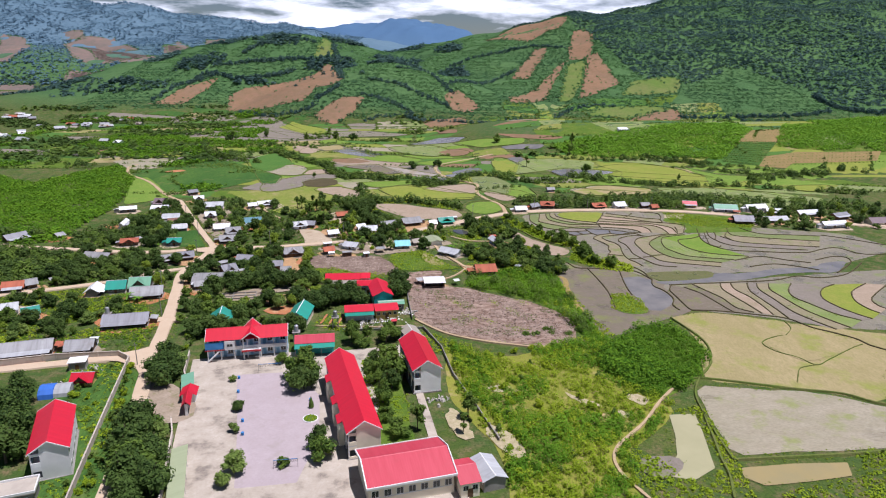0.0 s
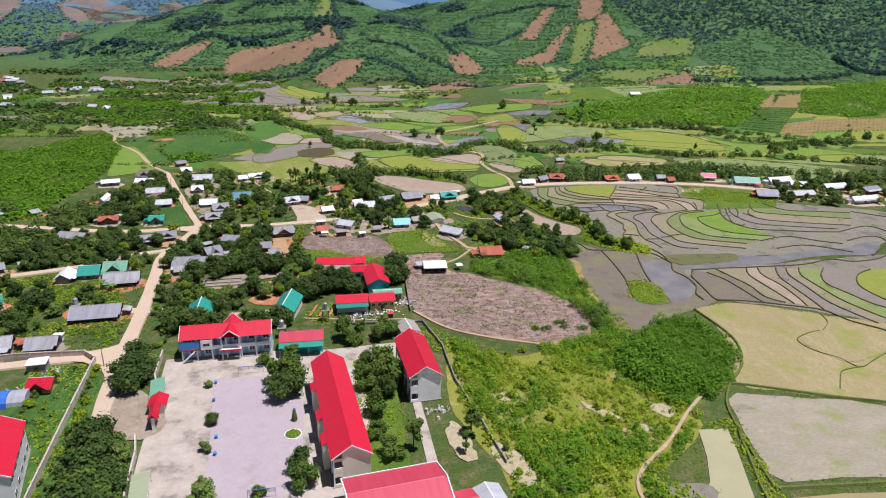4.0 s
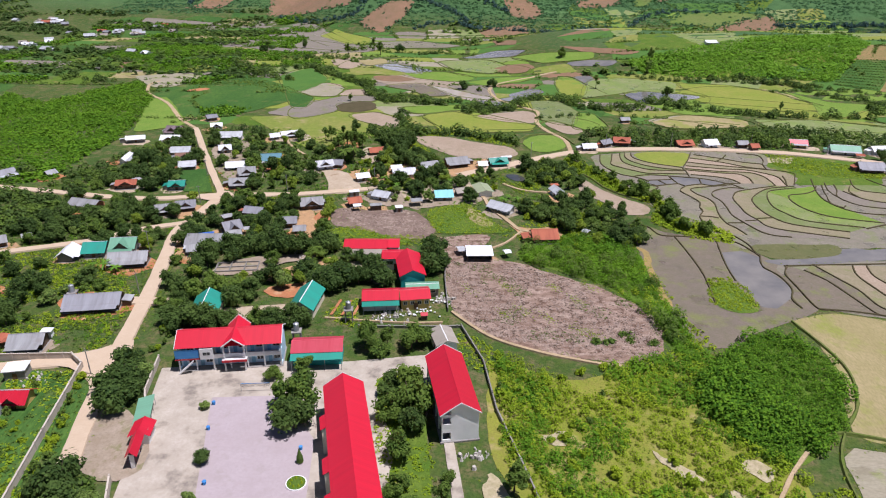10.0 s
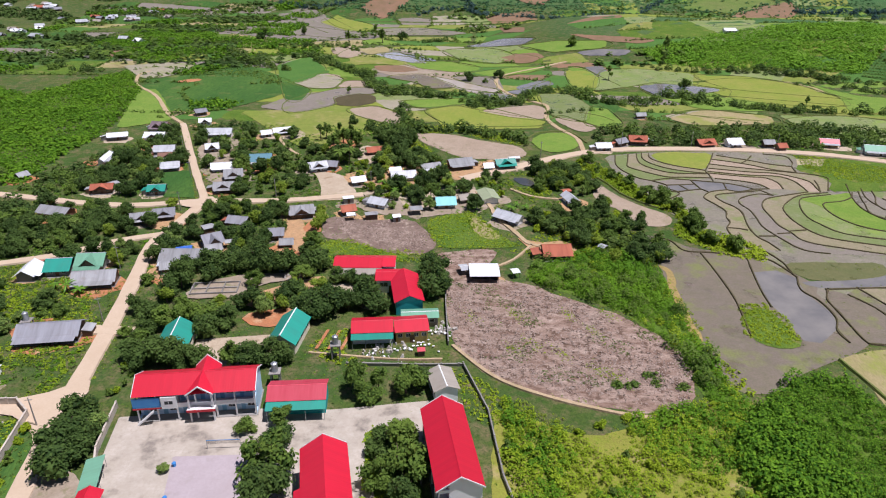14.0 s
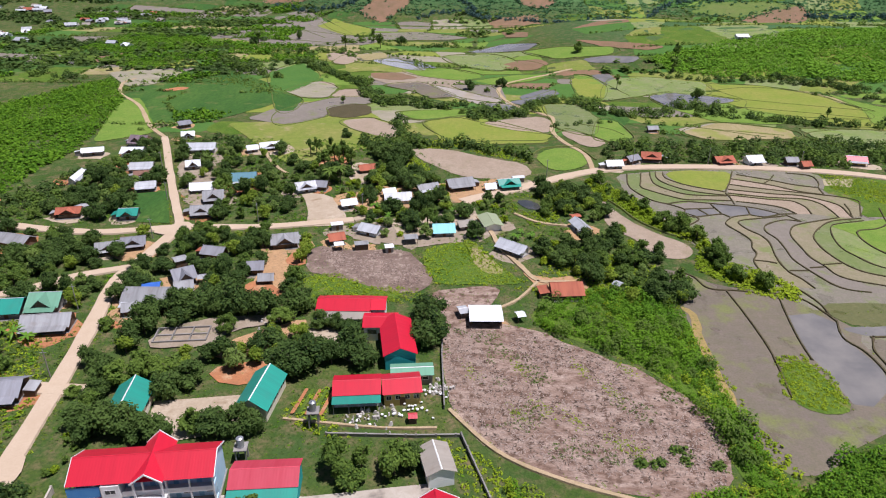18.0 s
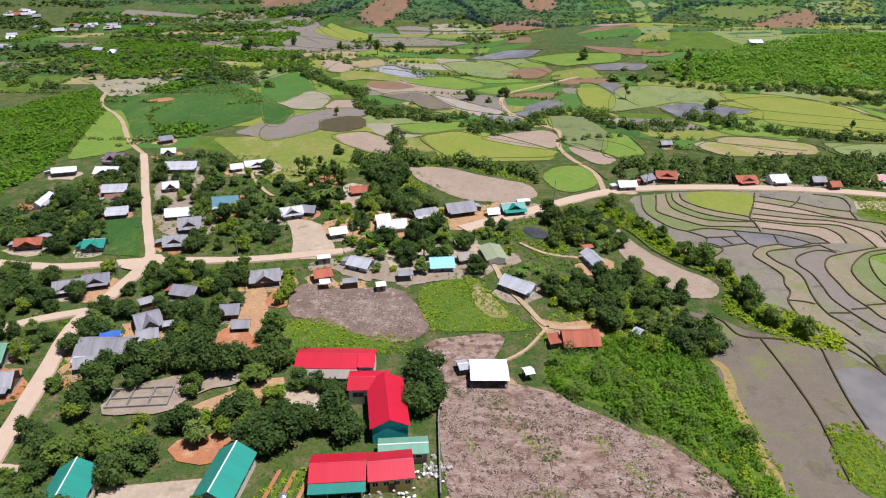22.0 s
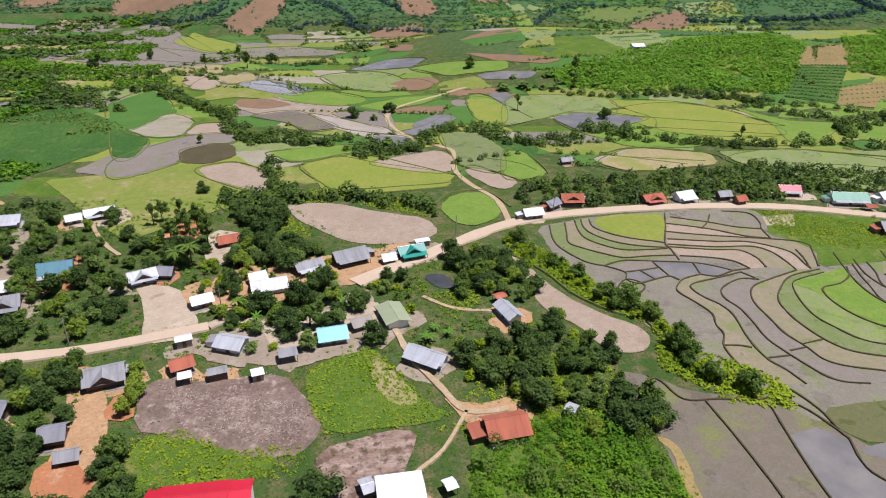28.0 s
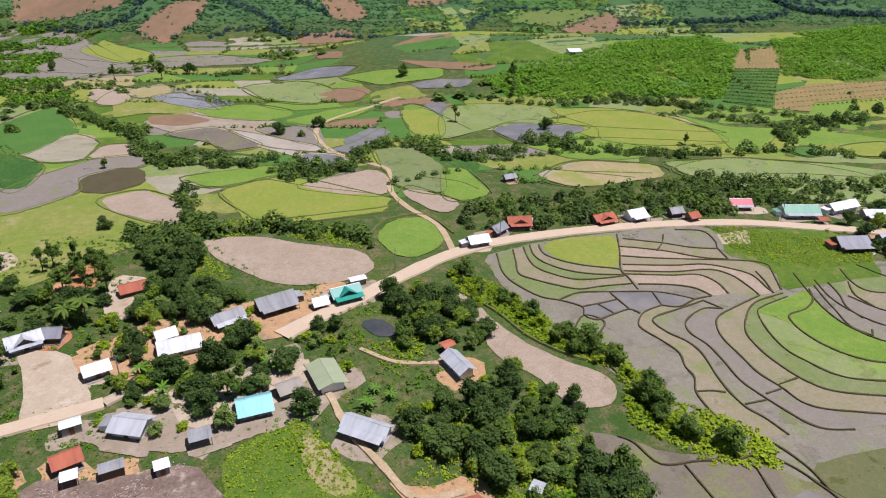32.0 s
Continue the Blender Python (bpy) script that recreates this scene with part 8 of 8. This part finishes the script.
LOW = [([(40, 358), (50, 350), (58, 337), (62, 321), (71, 313), (76, 300), (77, 291), (90, 279), (88, 267), (74, 271), (64, 285), (69, 303), (61, 310), (53, 321), (47, 335), (40, 346)], 24), ([(-52, 270), (-43, 272), (-30, 265), (-23, 266), (-22, 258), (-39, 253), (-50, 256)], 7), ([(-19, 291), (-5, 299), (1, 290), (8, 276), (13, 272), (1, 269), (-13, 268), (-18, 278)], 8), ([(-107, 178), (-91, 179), (-77, 128), (-74, 108), (-84, 108), (-100, 150)], 9), ([(-180, 190), (-185, 235), (-135, 245), (-112, 238), (-96, 215), (-92, 188), (-110, 184)], 10), ([(4, 320), (10, 338), (24, 345), (26, 318), (14, 306)], 11), ([(-30, 392), (-40, 398), (-34, 410), (0, 402), (20, 392), (16, 378), (4, 384), (-16, 395)], 12),
       ([(-24, 366), (-36, 388), (-34, 356), (-28, 348)], 13), ([(8, 268), (30, 296), (58, 284), (58, 260), (34, 256)], 14), ([(68, 150), (73, 160), (71, 132), (68, 112), (66, 110)], 15), ([(138, 376), (150, 375), (170, 362), (181, 350), (176, 343), (152, 342), (142, 347), (136, 358)], 25), ([(58, 153), (70, 154), (71, 128), (66, 118), (50, 118), (46, 132), (53, 133), (50, 121), (60, 120), (68, 130), (69, 150), (60, 151)], 26), ([(46, 118), (46, 140), (58, 122), (66, 110), (50, 104)], 16), ([(98, 124), (100, 134), (125, 134), (130, 110), (80, 110), (74, 118)], 17), ([(-22, 184), (-10, 184), (-4, 135), (-15, 134)], 18), ([(-8, 206), (4, 200), (10, 190), (4, 186), (0, 188)], 19), ([(-42, 209), (-34, 220), (-4, 212), (-4, 203), (-30, 203)], 20), ([(55, 255), (58, 215), (62, 202), (56, 198), (52, 230)], 23)]
spots = []
for ring, sd in LOW:
    spots += spread(ring, 1.15, 0.3 if sd != 24 else 0.7, 0.75 if sd != 24 else 1.2, sd, 0.85, 0.0 if sd in (24, 7, 8, 25) else 0.2, 0.2 if sd not in (7, 8) else None)
blanket("weeds", LEAF_BRIGHT, "tall green weeds and low bushes", "weeds", spots, 15, 0.38, 0.75, 7)
spots = []
for ring, sd in (([(-310, 470), (-270, 448), (-262, 480), (-245, 517), (-213, 470), (-192, 405), (-186, 378), (-186, 343), (-180, 310), (-200, 305), (-290, 330)], 31), ([(-330, 620), (-280, 605), (-240, 640), (-250, 690), (-330, 700)], 32), ([(-290, 575), (-240, 545), (-225, 580), (-250, 600), (-290, 600)], 33)):
    spots += spread(ring, 2.1, 1.1, 1.9, sd, 0.95)
blanket("plantation", LEAF_PLANT, "dense bright green young tree plantation", "plantation", spots, 24, 0.33, 1.0, 31, 1.0, 1.3)
spots = []
for ring, sd in (([(108, 588), (130, 600), (173, 622), (220, 640), (305, 672), (305, 618), (243, 534), (202, 546), (150, 550), (117, 564)], 34), ([(345, 640), (400, 640), (420, 600), (361, 550), (330, 548), (299, 560)], 35), ([(380, 660), (520, 680), (560, 560), (440, 520), (375, 545)], 36)):
    spots += spread(ring, 2.3, 1.3, 2.0, sd, 0.95)
blanket("plantation", LEAF_ROWS, "dense bright green tree plantation on a low rise", "plantation", spots, 20, 0.37, 1.0, 34, 1.0, 1.3)
rows = []
for k in range(14):
    for j in range(12):
        u, v = k / 13, j / 11
        rows.append((275 + u * 29 - v * 34 - u * v * 6, 575 - v * 44 - u * 5 - u * v * 6, 0.9))
        rows.append((302 + u * 42 - v * 27, 613 + u * 4 - v * 38, 0.4))
for k in range(30):
    for j in range(5):
        rows.append((270 + k * 3.4, 516 + j * 5.6 + k * 0.2, 0.65))
blanket("orchard", LEAF_MID, "young orchard trees in straight rows", "orchard", rows, 14, 0.5, 1.0, 37)
blanket("crop_plants", LEAF_MID, "leafy crop plants in a dark field", "crop", spread([(-200, 500), (-182, 555), (-125, 500), (-122, 480), (-160, 510)], 2.4, 0.6, 0.9, 38), 9, 0.55, 0.8, 38)
spots = []
rg = random.Random(50)
while len(spots) < 900:
    a, b = rg.uniform(-10, 50), rg.uniform(193, 248)
    if inside(a, b, [(-11, 247), (2, 250), (13, 247), (26, 239), (39, 231), (47, 221), (51, 210), (47, 196), (38, 192), (15, 197), (4, 202), (-6, 214), (-9, 233)]) and noise.noise(Vector((a * .13, b * .13, 4))) > 0.22:
        spots.append((a, b, rg.uniform(0.15, 0.32)))
patches = []
for cx, cy in ((9.7, 229.5), (23.7, 231.3), (29.6, 223), (8.4, 213.7), (14, 216), (20.4, 212.7), (28, 207), (31.8, 205.3), (-1.6, 227.5), (34, 232)):
    patches += [(cx + u + 0.4 * v, cy - 1.2 * u + v, rg.uniform(0.14, 0.3)) for u, v in ((rg.gauss(0, 1.3), rg.gauss(0, 1.0)) for k in range(70))]
blanket("grass", LEAF_BRIGHT, "bright green grassy spots on the cleared field", "grass", patches, 16, 0.4, 0.7, 42)
for cx, cy in ((32, 201.8), (35, 202), (39.8, 206), (46.5, 202.4), (41, 203)):
    spots += [(cx + rg.gauss(0, 0.8), cy + rg.gauss(0, 0.6), rg.uniform(0.5, 1.2)) for k in range(8)]
blanket("weeds", LEAF_MID, "green tufts on the cleared field", "weeds", spots, 24, 0.3, 0.9, 41)
# pale sticks and roots left on the cleared ground
sticks, dr = Shape(), random.Random(14)
twigs = Shape()
for k in range(17000):
    if k < 14000:
        x, y = dr.uniform(-11, 51), dr.uniform(192, 250)
        ok = inside(x, y, [(-10, 246), (13, 246), (26, 238), (39, 230), (50, 210), (46, 196), (30, 194), (4, 203), (-6, 214), (-8, 233)])
    else:
        x, y = dr.uniform(-54, -16), dr.uniform(263, 292)
        ok = inside(x, y, [(-52, 288), (-40, 285), (-27, 291), (-17, 275), (-20, 265), (-43, 272)])
    if ok and noise.noise(Vector((x * .09, y * .09, 7))) > -0.25 + dr.uniform(-.25, .25):
        a, ll, w = dr.uniform(0, 3.14), dr.uniform(0.2, 1.0), dr.uniform(0.04, 0.11)
        dx, dy, z = math.cos(a) * ll / 2, math.sin(a) * ll / 2, float(height(x, y)) + 0.2
        ux, uy = -math.sin(a) * w, math.cos(a) * w
        top = (x, y, z + w * 1.2)
        heap = sticks if k % 5 < 4 else twigs
        heap.face((x - dx - ux, y - dy - uy, z), (x + dx - ux, y + dy - uy, z), top).face((x + dx + ux, y + dy + uy, z), (x - dx + ux, y - dy + uy, z), top).face((x - dx + ux, y - dy + uy, z), (x - dx - ux, y - dy - uy, z), top)
tagged(sticks.put("brushwood", M_DRYWOOD), "pale dry sticks and roots littering cleared ground", "debris", kind="stuff")
tagged(twigs.put("brushwood", M_BARK), "dark twigs and stumps littering cleared ground", "debris", kind="stuff")


# woodland on the hills; leaf colours grow bluer with distance to carry the haze
def wooded(name, mat, label, n, x0, x1, y0, y1, lo, hi, seed, test, leaf_n=7, squash=1.0):
    rg = np.random.default_rng(seed)
    x, y = rg.uniform(x0, x1, n * 4), rg.uniform(y0, y1, n * 4)
    ok = test(x, y, height(x, y))
    x, y = x[ok][:n], y[ok][:n]
    bad = np.zeros(len(x), bool)
    for ring in [h[0] for h in HILLS] + RIVERSIDE:
        rx, ry = [q[0] for q in ring], [q[1] for q in ring]
        for i in np.nonzero((x > min(rx)) & (x < max(rx)) & (y > min(ry)) & (y < max(ry)))[0]:
            bad[i] |= inside(x[i], y[i], ring)
    x, y = x[~bad], y[~bad]
    blanket(name, mat, label, "forest", np.stack([x, y, rg.uniform(lo, hi, len(x))], 1), leaf_n, 0.62, squash, seed, 1.0, 1.8)


base = lambda y: np.clip(y - 280, 0, 620) * .012
dark = lambda x, y: (x > 272) & (y > 985 + 25 * np.sin(x * .03) - np.clip(x - 455, 0, 120) * 0.8) & (y > 1230 - 5 * (x - 272))
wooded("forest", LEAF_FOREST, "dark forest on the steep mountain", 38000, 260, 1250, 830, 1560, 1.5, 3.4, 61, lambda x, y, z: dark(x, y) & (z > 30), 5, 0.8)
wooded("hill_plantation", LEAF_HILL, "green plantation trees on the hills", 42000, -480, 900, 780, 1420, 1.1, 2.2, 62, lambda x, y, z: (z - base(y) > 7) & ~dark(x, y) & (np.sin(x * .05 + y * .021) * np.sin(y * .043 - x * .017) > -0.72) & ((z * 0.22 + 0.3 * np.sin(x * .02)) % 1 < 0.8), 5, 0.5)
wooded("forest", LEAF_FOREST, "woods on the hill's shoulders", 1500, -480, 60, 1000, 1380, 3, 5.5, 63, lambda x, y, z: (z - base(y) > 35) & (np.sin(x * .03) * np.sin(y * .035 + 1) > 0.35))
wooded("forest", LEAF_FAR_HAZE, "dark forest on the far mountains, tinted blue for haze", 30000, -2200, -250, 1400, 2700, 2.4, 5, 64, lambda x, y, z: z - base(y) > 10, 5)
wooded("tree_belt", LEAF_MID, "scattered trees and hedges across the far valley", 4200, -900, 420, 560, 1350, 1.6, 3.4, 65, lambda x, y, z: (z - base(y) < 9) & (np.sin(x * .031 + 2 * np.sin(y * .02)) * np.sin(y * .045 + 1.5 * np.sin(x * .016)) > 0.45), 12)
wooded("tree_belt", LEAF_DARK, "dark groves and gardens across the western valley", 3200, -900, -130, 540, 1150, 1.6, 3.2, 67, lambda x, y, z: (z - base(y) < 9) & (np.sin(x * .027 + 1 + 2 * np.sin(y * .017)) * np.sin(y * .05 + 1.5 * np.sin(x * .013)) > 0.15), 14)
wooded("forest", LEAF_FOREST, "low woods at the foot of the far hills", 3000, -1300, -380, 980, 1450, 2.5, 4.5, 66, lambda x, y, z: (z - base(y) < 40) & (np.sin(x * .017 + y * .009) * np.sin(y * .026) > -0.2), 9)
# dark lines of taller trees between the hill plantations, and the trees along the crests
spots, lr = [], random.Random(90)
for pts, gap, lo, hi in (([(-89, 877), (-52, 864), (-29, 840), (-11, 805)], 3, 2, 3.4), ([(-85, 917), (-47, 917), (-1, 870), (28, 851)], 3, 2, 3.6), ([(-49, 972), (-1, 968), (18, 920), (30, 893)], 3, 2, 3.4), ([(230, 1162), (177, 1195), (116, 1174), (37, 1134)], 3, 2.5, 4), ([(134, 1075), (84, 1009), (23, 921)], 3, 2.2, 4), ([(248, 886), (220, 893), (177, 868), (121, 790), (27, 802)], 3, 2, 3.2), ([(317, 843), (396, 840), (464, 844), (526, 860)], 3, 2.4, 4),
                         ([(-196, 1189), (-251, 1173), (-282, 1143), (-304, 1116)], 3, 2.5, 4.5), ([(-185, 1117), (-236, 1096), (-289, 1090), (-338, 1075)], 2.4, 2.5, 5), ([(-362, 1009), (-339, 1049), (-294, 1037), (-245, 1049), (-213, 1068)], 2.2, 2.5, 5), ([(-258, 897), (-209, 848), (-157, 842), (-145, 860)], 3, 2, 3.6), ([(-83, 805), (-43, 825), (-14, 812), (20, 802)], 3, 1.8, 3), ([(526, 908), (538, 873), (588, 854), (640, 850)], 2, 3, 5.5), ([(398, 844), (380, 760), (350, 700)], 4, 2, 3.4), ([(-122, 906), (-134, 881), (-147, 868)], 2.2, 2.4, 4), ([(-176, 1260), (-150, 1100), (-122, 930)], 4, 2.2, 4),
                         ([(170, 1398), (215, 1404), (265, 1398)], 2, 3, 4.5), ([(272, 1400), (310, 1440), (341, 1490)], 2, 3, 4.5), ([(-330, 1045), (-372, 1000), (-390, 950)], 3, 2.4, 4.2)):
    run, line = 0, smooth_line(pts, 40)
    for (ax, ay), (bx, by) in zip(line, line[1:]):
        run += math.hypot(bx - ax, by - ay)
        if run > gap:
            run = 0
            spots += [(bx + lr.gauss(0, 2.2), by + lr.gauss(0, 2.2), lr.uniform(lo, hi) * 0.72) for k in range(2)]
spots += [(lr.uniform(-190, -60) , lr.uniform(930, 1190), lr.uniform(1.8, 3.4)) for k in range(60)]
edge = []
for ring, mat in HILLS:
    for (ax, ay), (bx, by) in zip(ring, ring[1:] + ring[:1]):
        d = math.hypot(bx - ax, by - ay)
        edge += [(ax + (bx - ax) * u + lr.gauss(0, 3.5), ay + (by - ay) * u + lr.gauss(0, 3.5), lr.uniform(1.0, 2.4)) for u in (lr.random() for k in range(int(d / 3)))]
    cx, cy = sum(q[0] for q in ring) / len(ring), sum(q[1] for q in ring) / len(ring)
    edge += [(cx + lr.gauss(0, 22), cy + lr.gauss(0, 35), lr.uniform(0.9, 2.2)) for k in range(14)]
blanket("tree_line", LEAF_HILL, "bushes along the edges of the hill clearings", "trees", edge, 12, 0.5, 1.0, 92)
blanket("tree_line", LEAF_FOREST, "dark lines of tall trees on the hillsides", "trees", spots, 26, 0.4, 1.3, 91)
blanket("tree_belt", LEAF_MID, "green hedgerow and stream-side trees", "trees", FAR[::2], 110, 0.2, 1.15, 71)
blanket("tree_belt", LEAF_DARK, "dark green hedgerow and garden trees", "trees", FAR[1::2], 110, 0.2, 1.15, 74)
blanket("hedge", LEAF_MID, "straggling green hedges between far plots", "hedge", [q for q in HEDGE if free(q[0], q[1], 0.5) and not any(inside(q[0], q[1], ring) for ring in RIVERSIDE)], 14, 0.44, 1.0, 72)
spots = []
for k, ring in enumerate(THICK):
    spots += spread(ring, 2.6, 1.0, 2.2, 200 + k, 0.9)
blanket("plantation", LEAF_PLANT, "green tree plots across the far valley", "plantation", spots, 12, 0.5, 1.3, 73)
# weeds and low bushes between the houses
spots = []
for ring, sd in (([(-180, 300), (-170, 352), (-150, 398), (-100, 402), (-40, 398), (10, 350), (28, 330), (28, 296), (-20, 296), (-60, 298), (-104, 300)], 81), ([(-190, 190), (-195, 292), (-108, 294), (-62, 298), (-50, 252), (-95, 246), (-92, 190)], 82), ([(50, 385), (56, 408), (170, 426), (275, 405), (280, 345), (190, 345), (168, 384)], 83)):
    spots += spread(ring, 1.8, 0.25, 0.85, sd, 0.7, 0.3, 0.15)
blanket("weeds", LEAF_MID, "weeds and low bushes between the houses", "weeds", spots[::2], 24, 0.28, 0.8, 81)
blanket("weeds", LEAF_PLANT, "fresh green weeds between the houses", "weeds", spots[1::2], 24, 0.28, 0.7, 84)
spots = []
for ring, sd in (([(-107, 178), (-91, 179), (-77, 128), (-74, 108), (-84, 108), (-100, 150)], 101), ([(-91, 180), (-84, 178), (-78, 150), (-68, 110), (-74, 108), (-80, 140)], 102), ([(-190, 184), (-190, 252), (-112, 252), (-100, 200), (-96, 186), (-130, 180)], 103), ([(-290, 200), (-290, 330), (-190, 300), (-190, 192)], 104)):
    spots += spread(ring, 1.35, 0.25, 0.7, sd, 0.75, 0.34, 0.15)
blanket("weeds", LEAF_MID, "dark green weeds and brush on idle plots", "weeds", spots, 26, 0.27, 0.9, 87)
# tufts along the road edges and round the bare plots
spots, er = [], random.Random(33)
for lane in LANES:
    for (ax, ay), (bx, by) in zip(lane, lane[1:]):
        d = math.hypot(bx - ax, by - ay)
        for k in range(int(d * 2.2)):
            u, s = er.random(), er.choice((-1, 1)) * (2.2 + abs(er.gauss(0, 0.7)))
            spots.append((ax + (bx - ax) * u - (by - ay) / d * s, ay + (by - ay) * u + (bx - ax) / d * s, er.uniform(0.12, 0.42)))
RIMS = OPEN + [[(-11, 247), (2, 250), (13, 247), (26, 239), (39, 231), (47, 221), (51, 210), (47, 196), (38, 192), (15, 197), (4, 202), (-6, 214), (-9, 233)], [(85, 217), (103, 222), (126, 213), (144, 196), (150, 185), (124, 156), (102, 164), (79, 169), (88, 194)], [(75, 166), (102, 163), (124, 153), (140, 134), (111, 135), (71, 132), (72, 146)], [(60, 151), (69, 152), (68, 138), (67, 129), (59, 121), (52, 122), (58, 138)], [(70, 129), (98, 131), (96, 123), (70, 121)]]
for ring in RIMS:
    for (ax, ay), (bx, by) in zip(ring, ring[1:] + ring[:1]):
        for k in range(int(math.hypot(bx - ax, by - ay) * 1.6)):
            u = er.random()
            spots.append((ax + (bx - ax) * u + er.gauss(0, 0.5), ay + (by - ay) * u + er.gauss(0, 0.5), er.uniform(0.1, 0.32)))
for ring in MARGINS:
    for (ax, ay), (bx, by) in zip(ring, ring[1:] + ring[:1]):
        if er.random() < 0.8:
            u = er.random()
            spots.append((ax + (bx - ax) * u + er.gauss(0, 0.5), ay + (by - ay) * u + er.gauss(0, 0.5), er.uniform(0.1, 0.36)))
for line in UPPER + STEPPED + CURVED + EASTERN + LOWER + CROSSING + EDGES:
    for (ax, ay), (bx, by) in zip(line, line[1:]):
        spots += [(ax + (bx - ax) * u + er.gauss(0, 0.25), ay + (by - ay) * u + er.gauss(0, 0.25), er.uniform(0.1, 0.28)) for u in (er.random() for k in range(int(math.hypot(bx - ax, by - ay) * 0.5)))]
blanket("weeds", LEAF_BRIGHT, "grass tufts along roads and plot edges", "weeds", spots[::2], 18, 0.3, 0.8, 85)
blanket("weeds", LEAF_YOUNG, "dry yellowish tufts along roads and plot edges", "weeds", spots[1::2], 18, 0.3, 0.8, 86)

# fine grass and low growth on the open ground
spots = []
for ring, sd, gap in (([(-108, 182), (-108, 252), (-60, 300), (30, 300), (58, 262), (10, 250), (-12, 250), (-6, 205), (6, 186), (-8, 184), (-75, 184)], 95, 1.15), ([(-190, 184), (-190, 300), (-108, 300), (-96, 186)], 96, 1.5), ([(-170, 300), (-160, 392), (-60, 396), (16, 356), (30, 300)], 97, 1.5)):
    spots += spread(ring, gap, 0.12, 0.34, sd, 0.8, 0.12, 0.1)
lush = []
for ring, sd in (([(-52, 270), (-43, 272), (-30, 265), (-23, 266), (-16, 264), (-19, 257), (-30, 257), (-39, 253), (-50, 256)], 111), ([(-19, 291), (-5, 299), (1, 290), (8, 276), (13, 272), (1, 269), (-13, 268), (-18, 278)], 112), ([(138, 376), (150, 375), (170, 362), (181, 350), (176, 343), (152, 342), (142, 347), (136, 358)], 113), ([(4, 192), (18, 190), (23, 184), (16, 176), (8, 180)], 114)):
    lush += spread(ring, 0.85, 0.15, 0.5, sd, 0.85, 0.12)
blanket("grass", LEAF_BRIGHT, "lush knee-high grass on the weedy plots", "grass", lush[::2], 18, 0.3, 1.1, 111)
blanket("grass", LEAF_YOUNG, "yellowish seeding grass on the weedy plots", "grass", lush[1::2], 18, 0.3, 1.1, 112)
blanket("grass", LEAF_MID, "fine grass and low growth on open ground", "grass", spots[::2], 11, 0.36, 0.8, 95)
blanket("grass", LEAF_PLANT, "fresh green grass on open ground", "grass", spots[1::2], 11, 0.36, 0.7, 96)
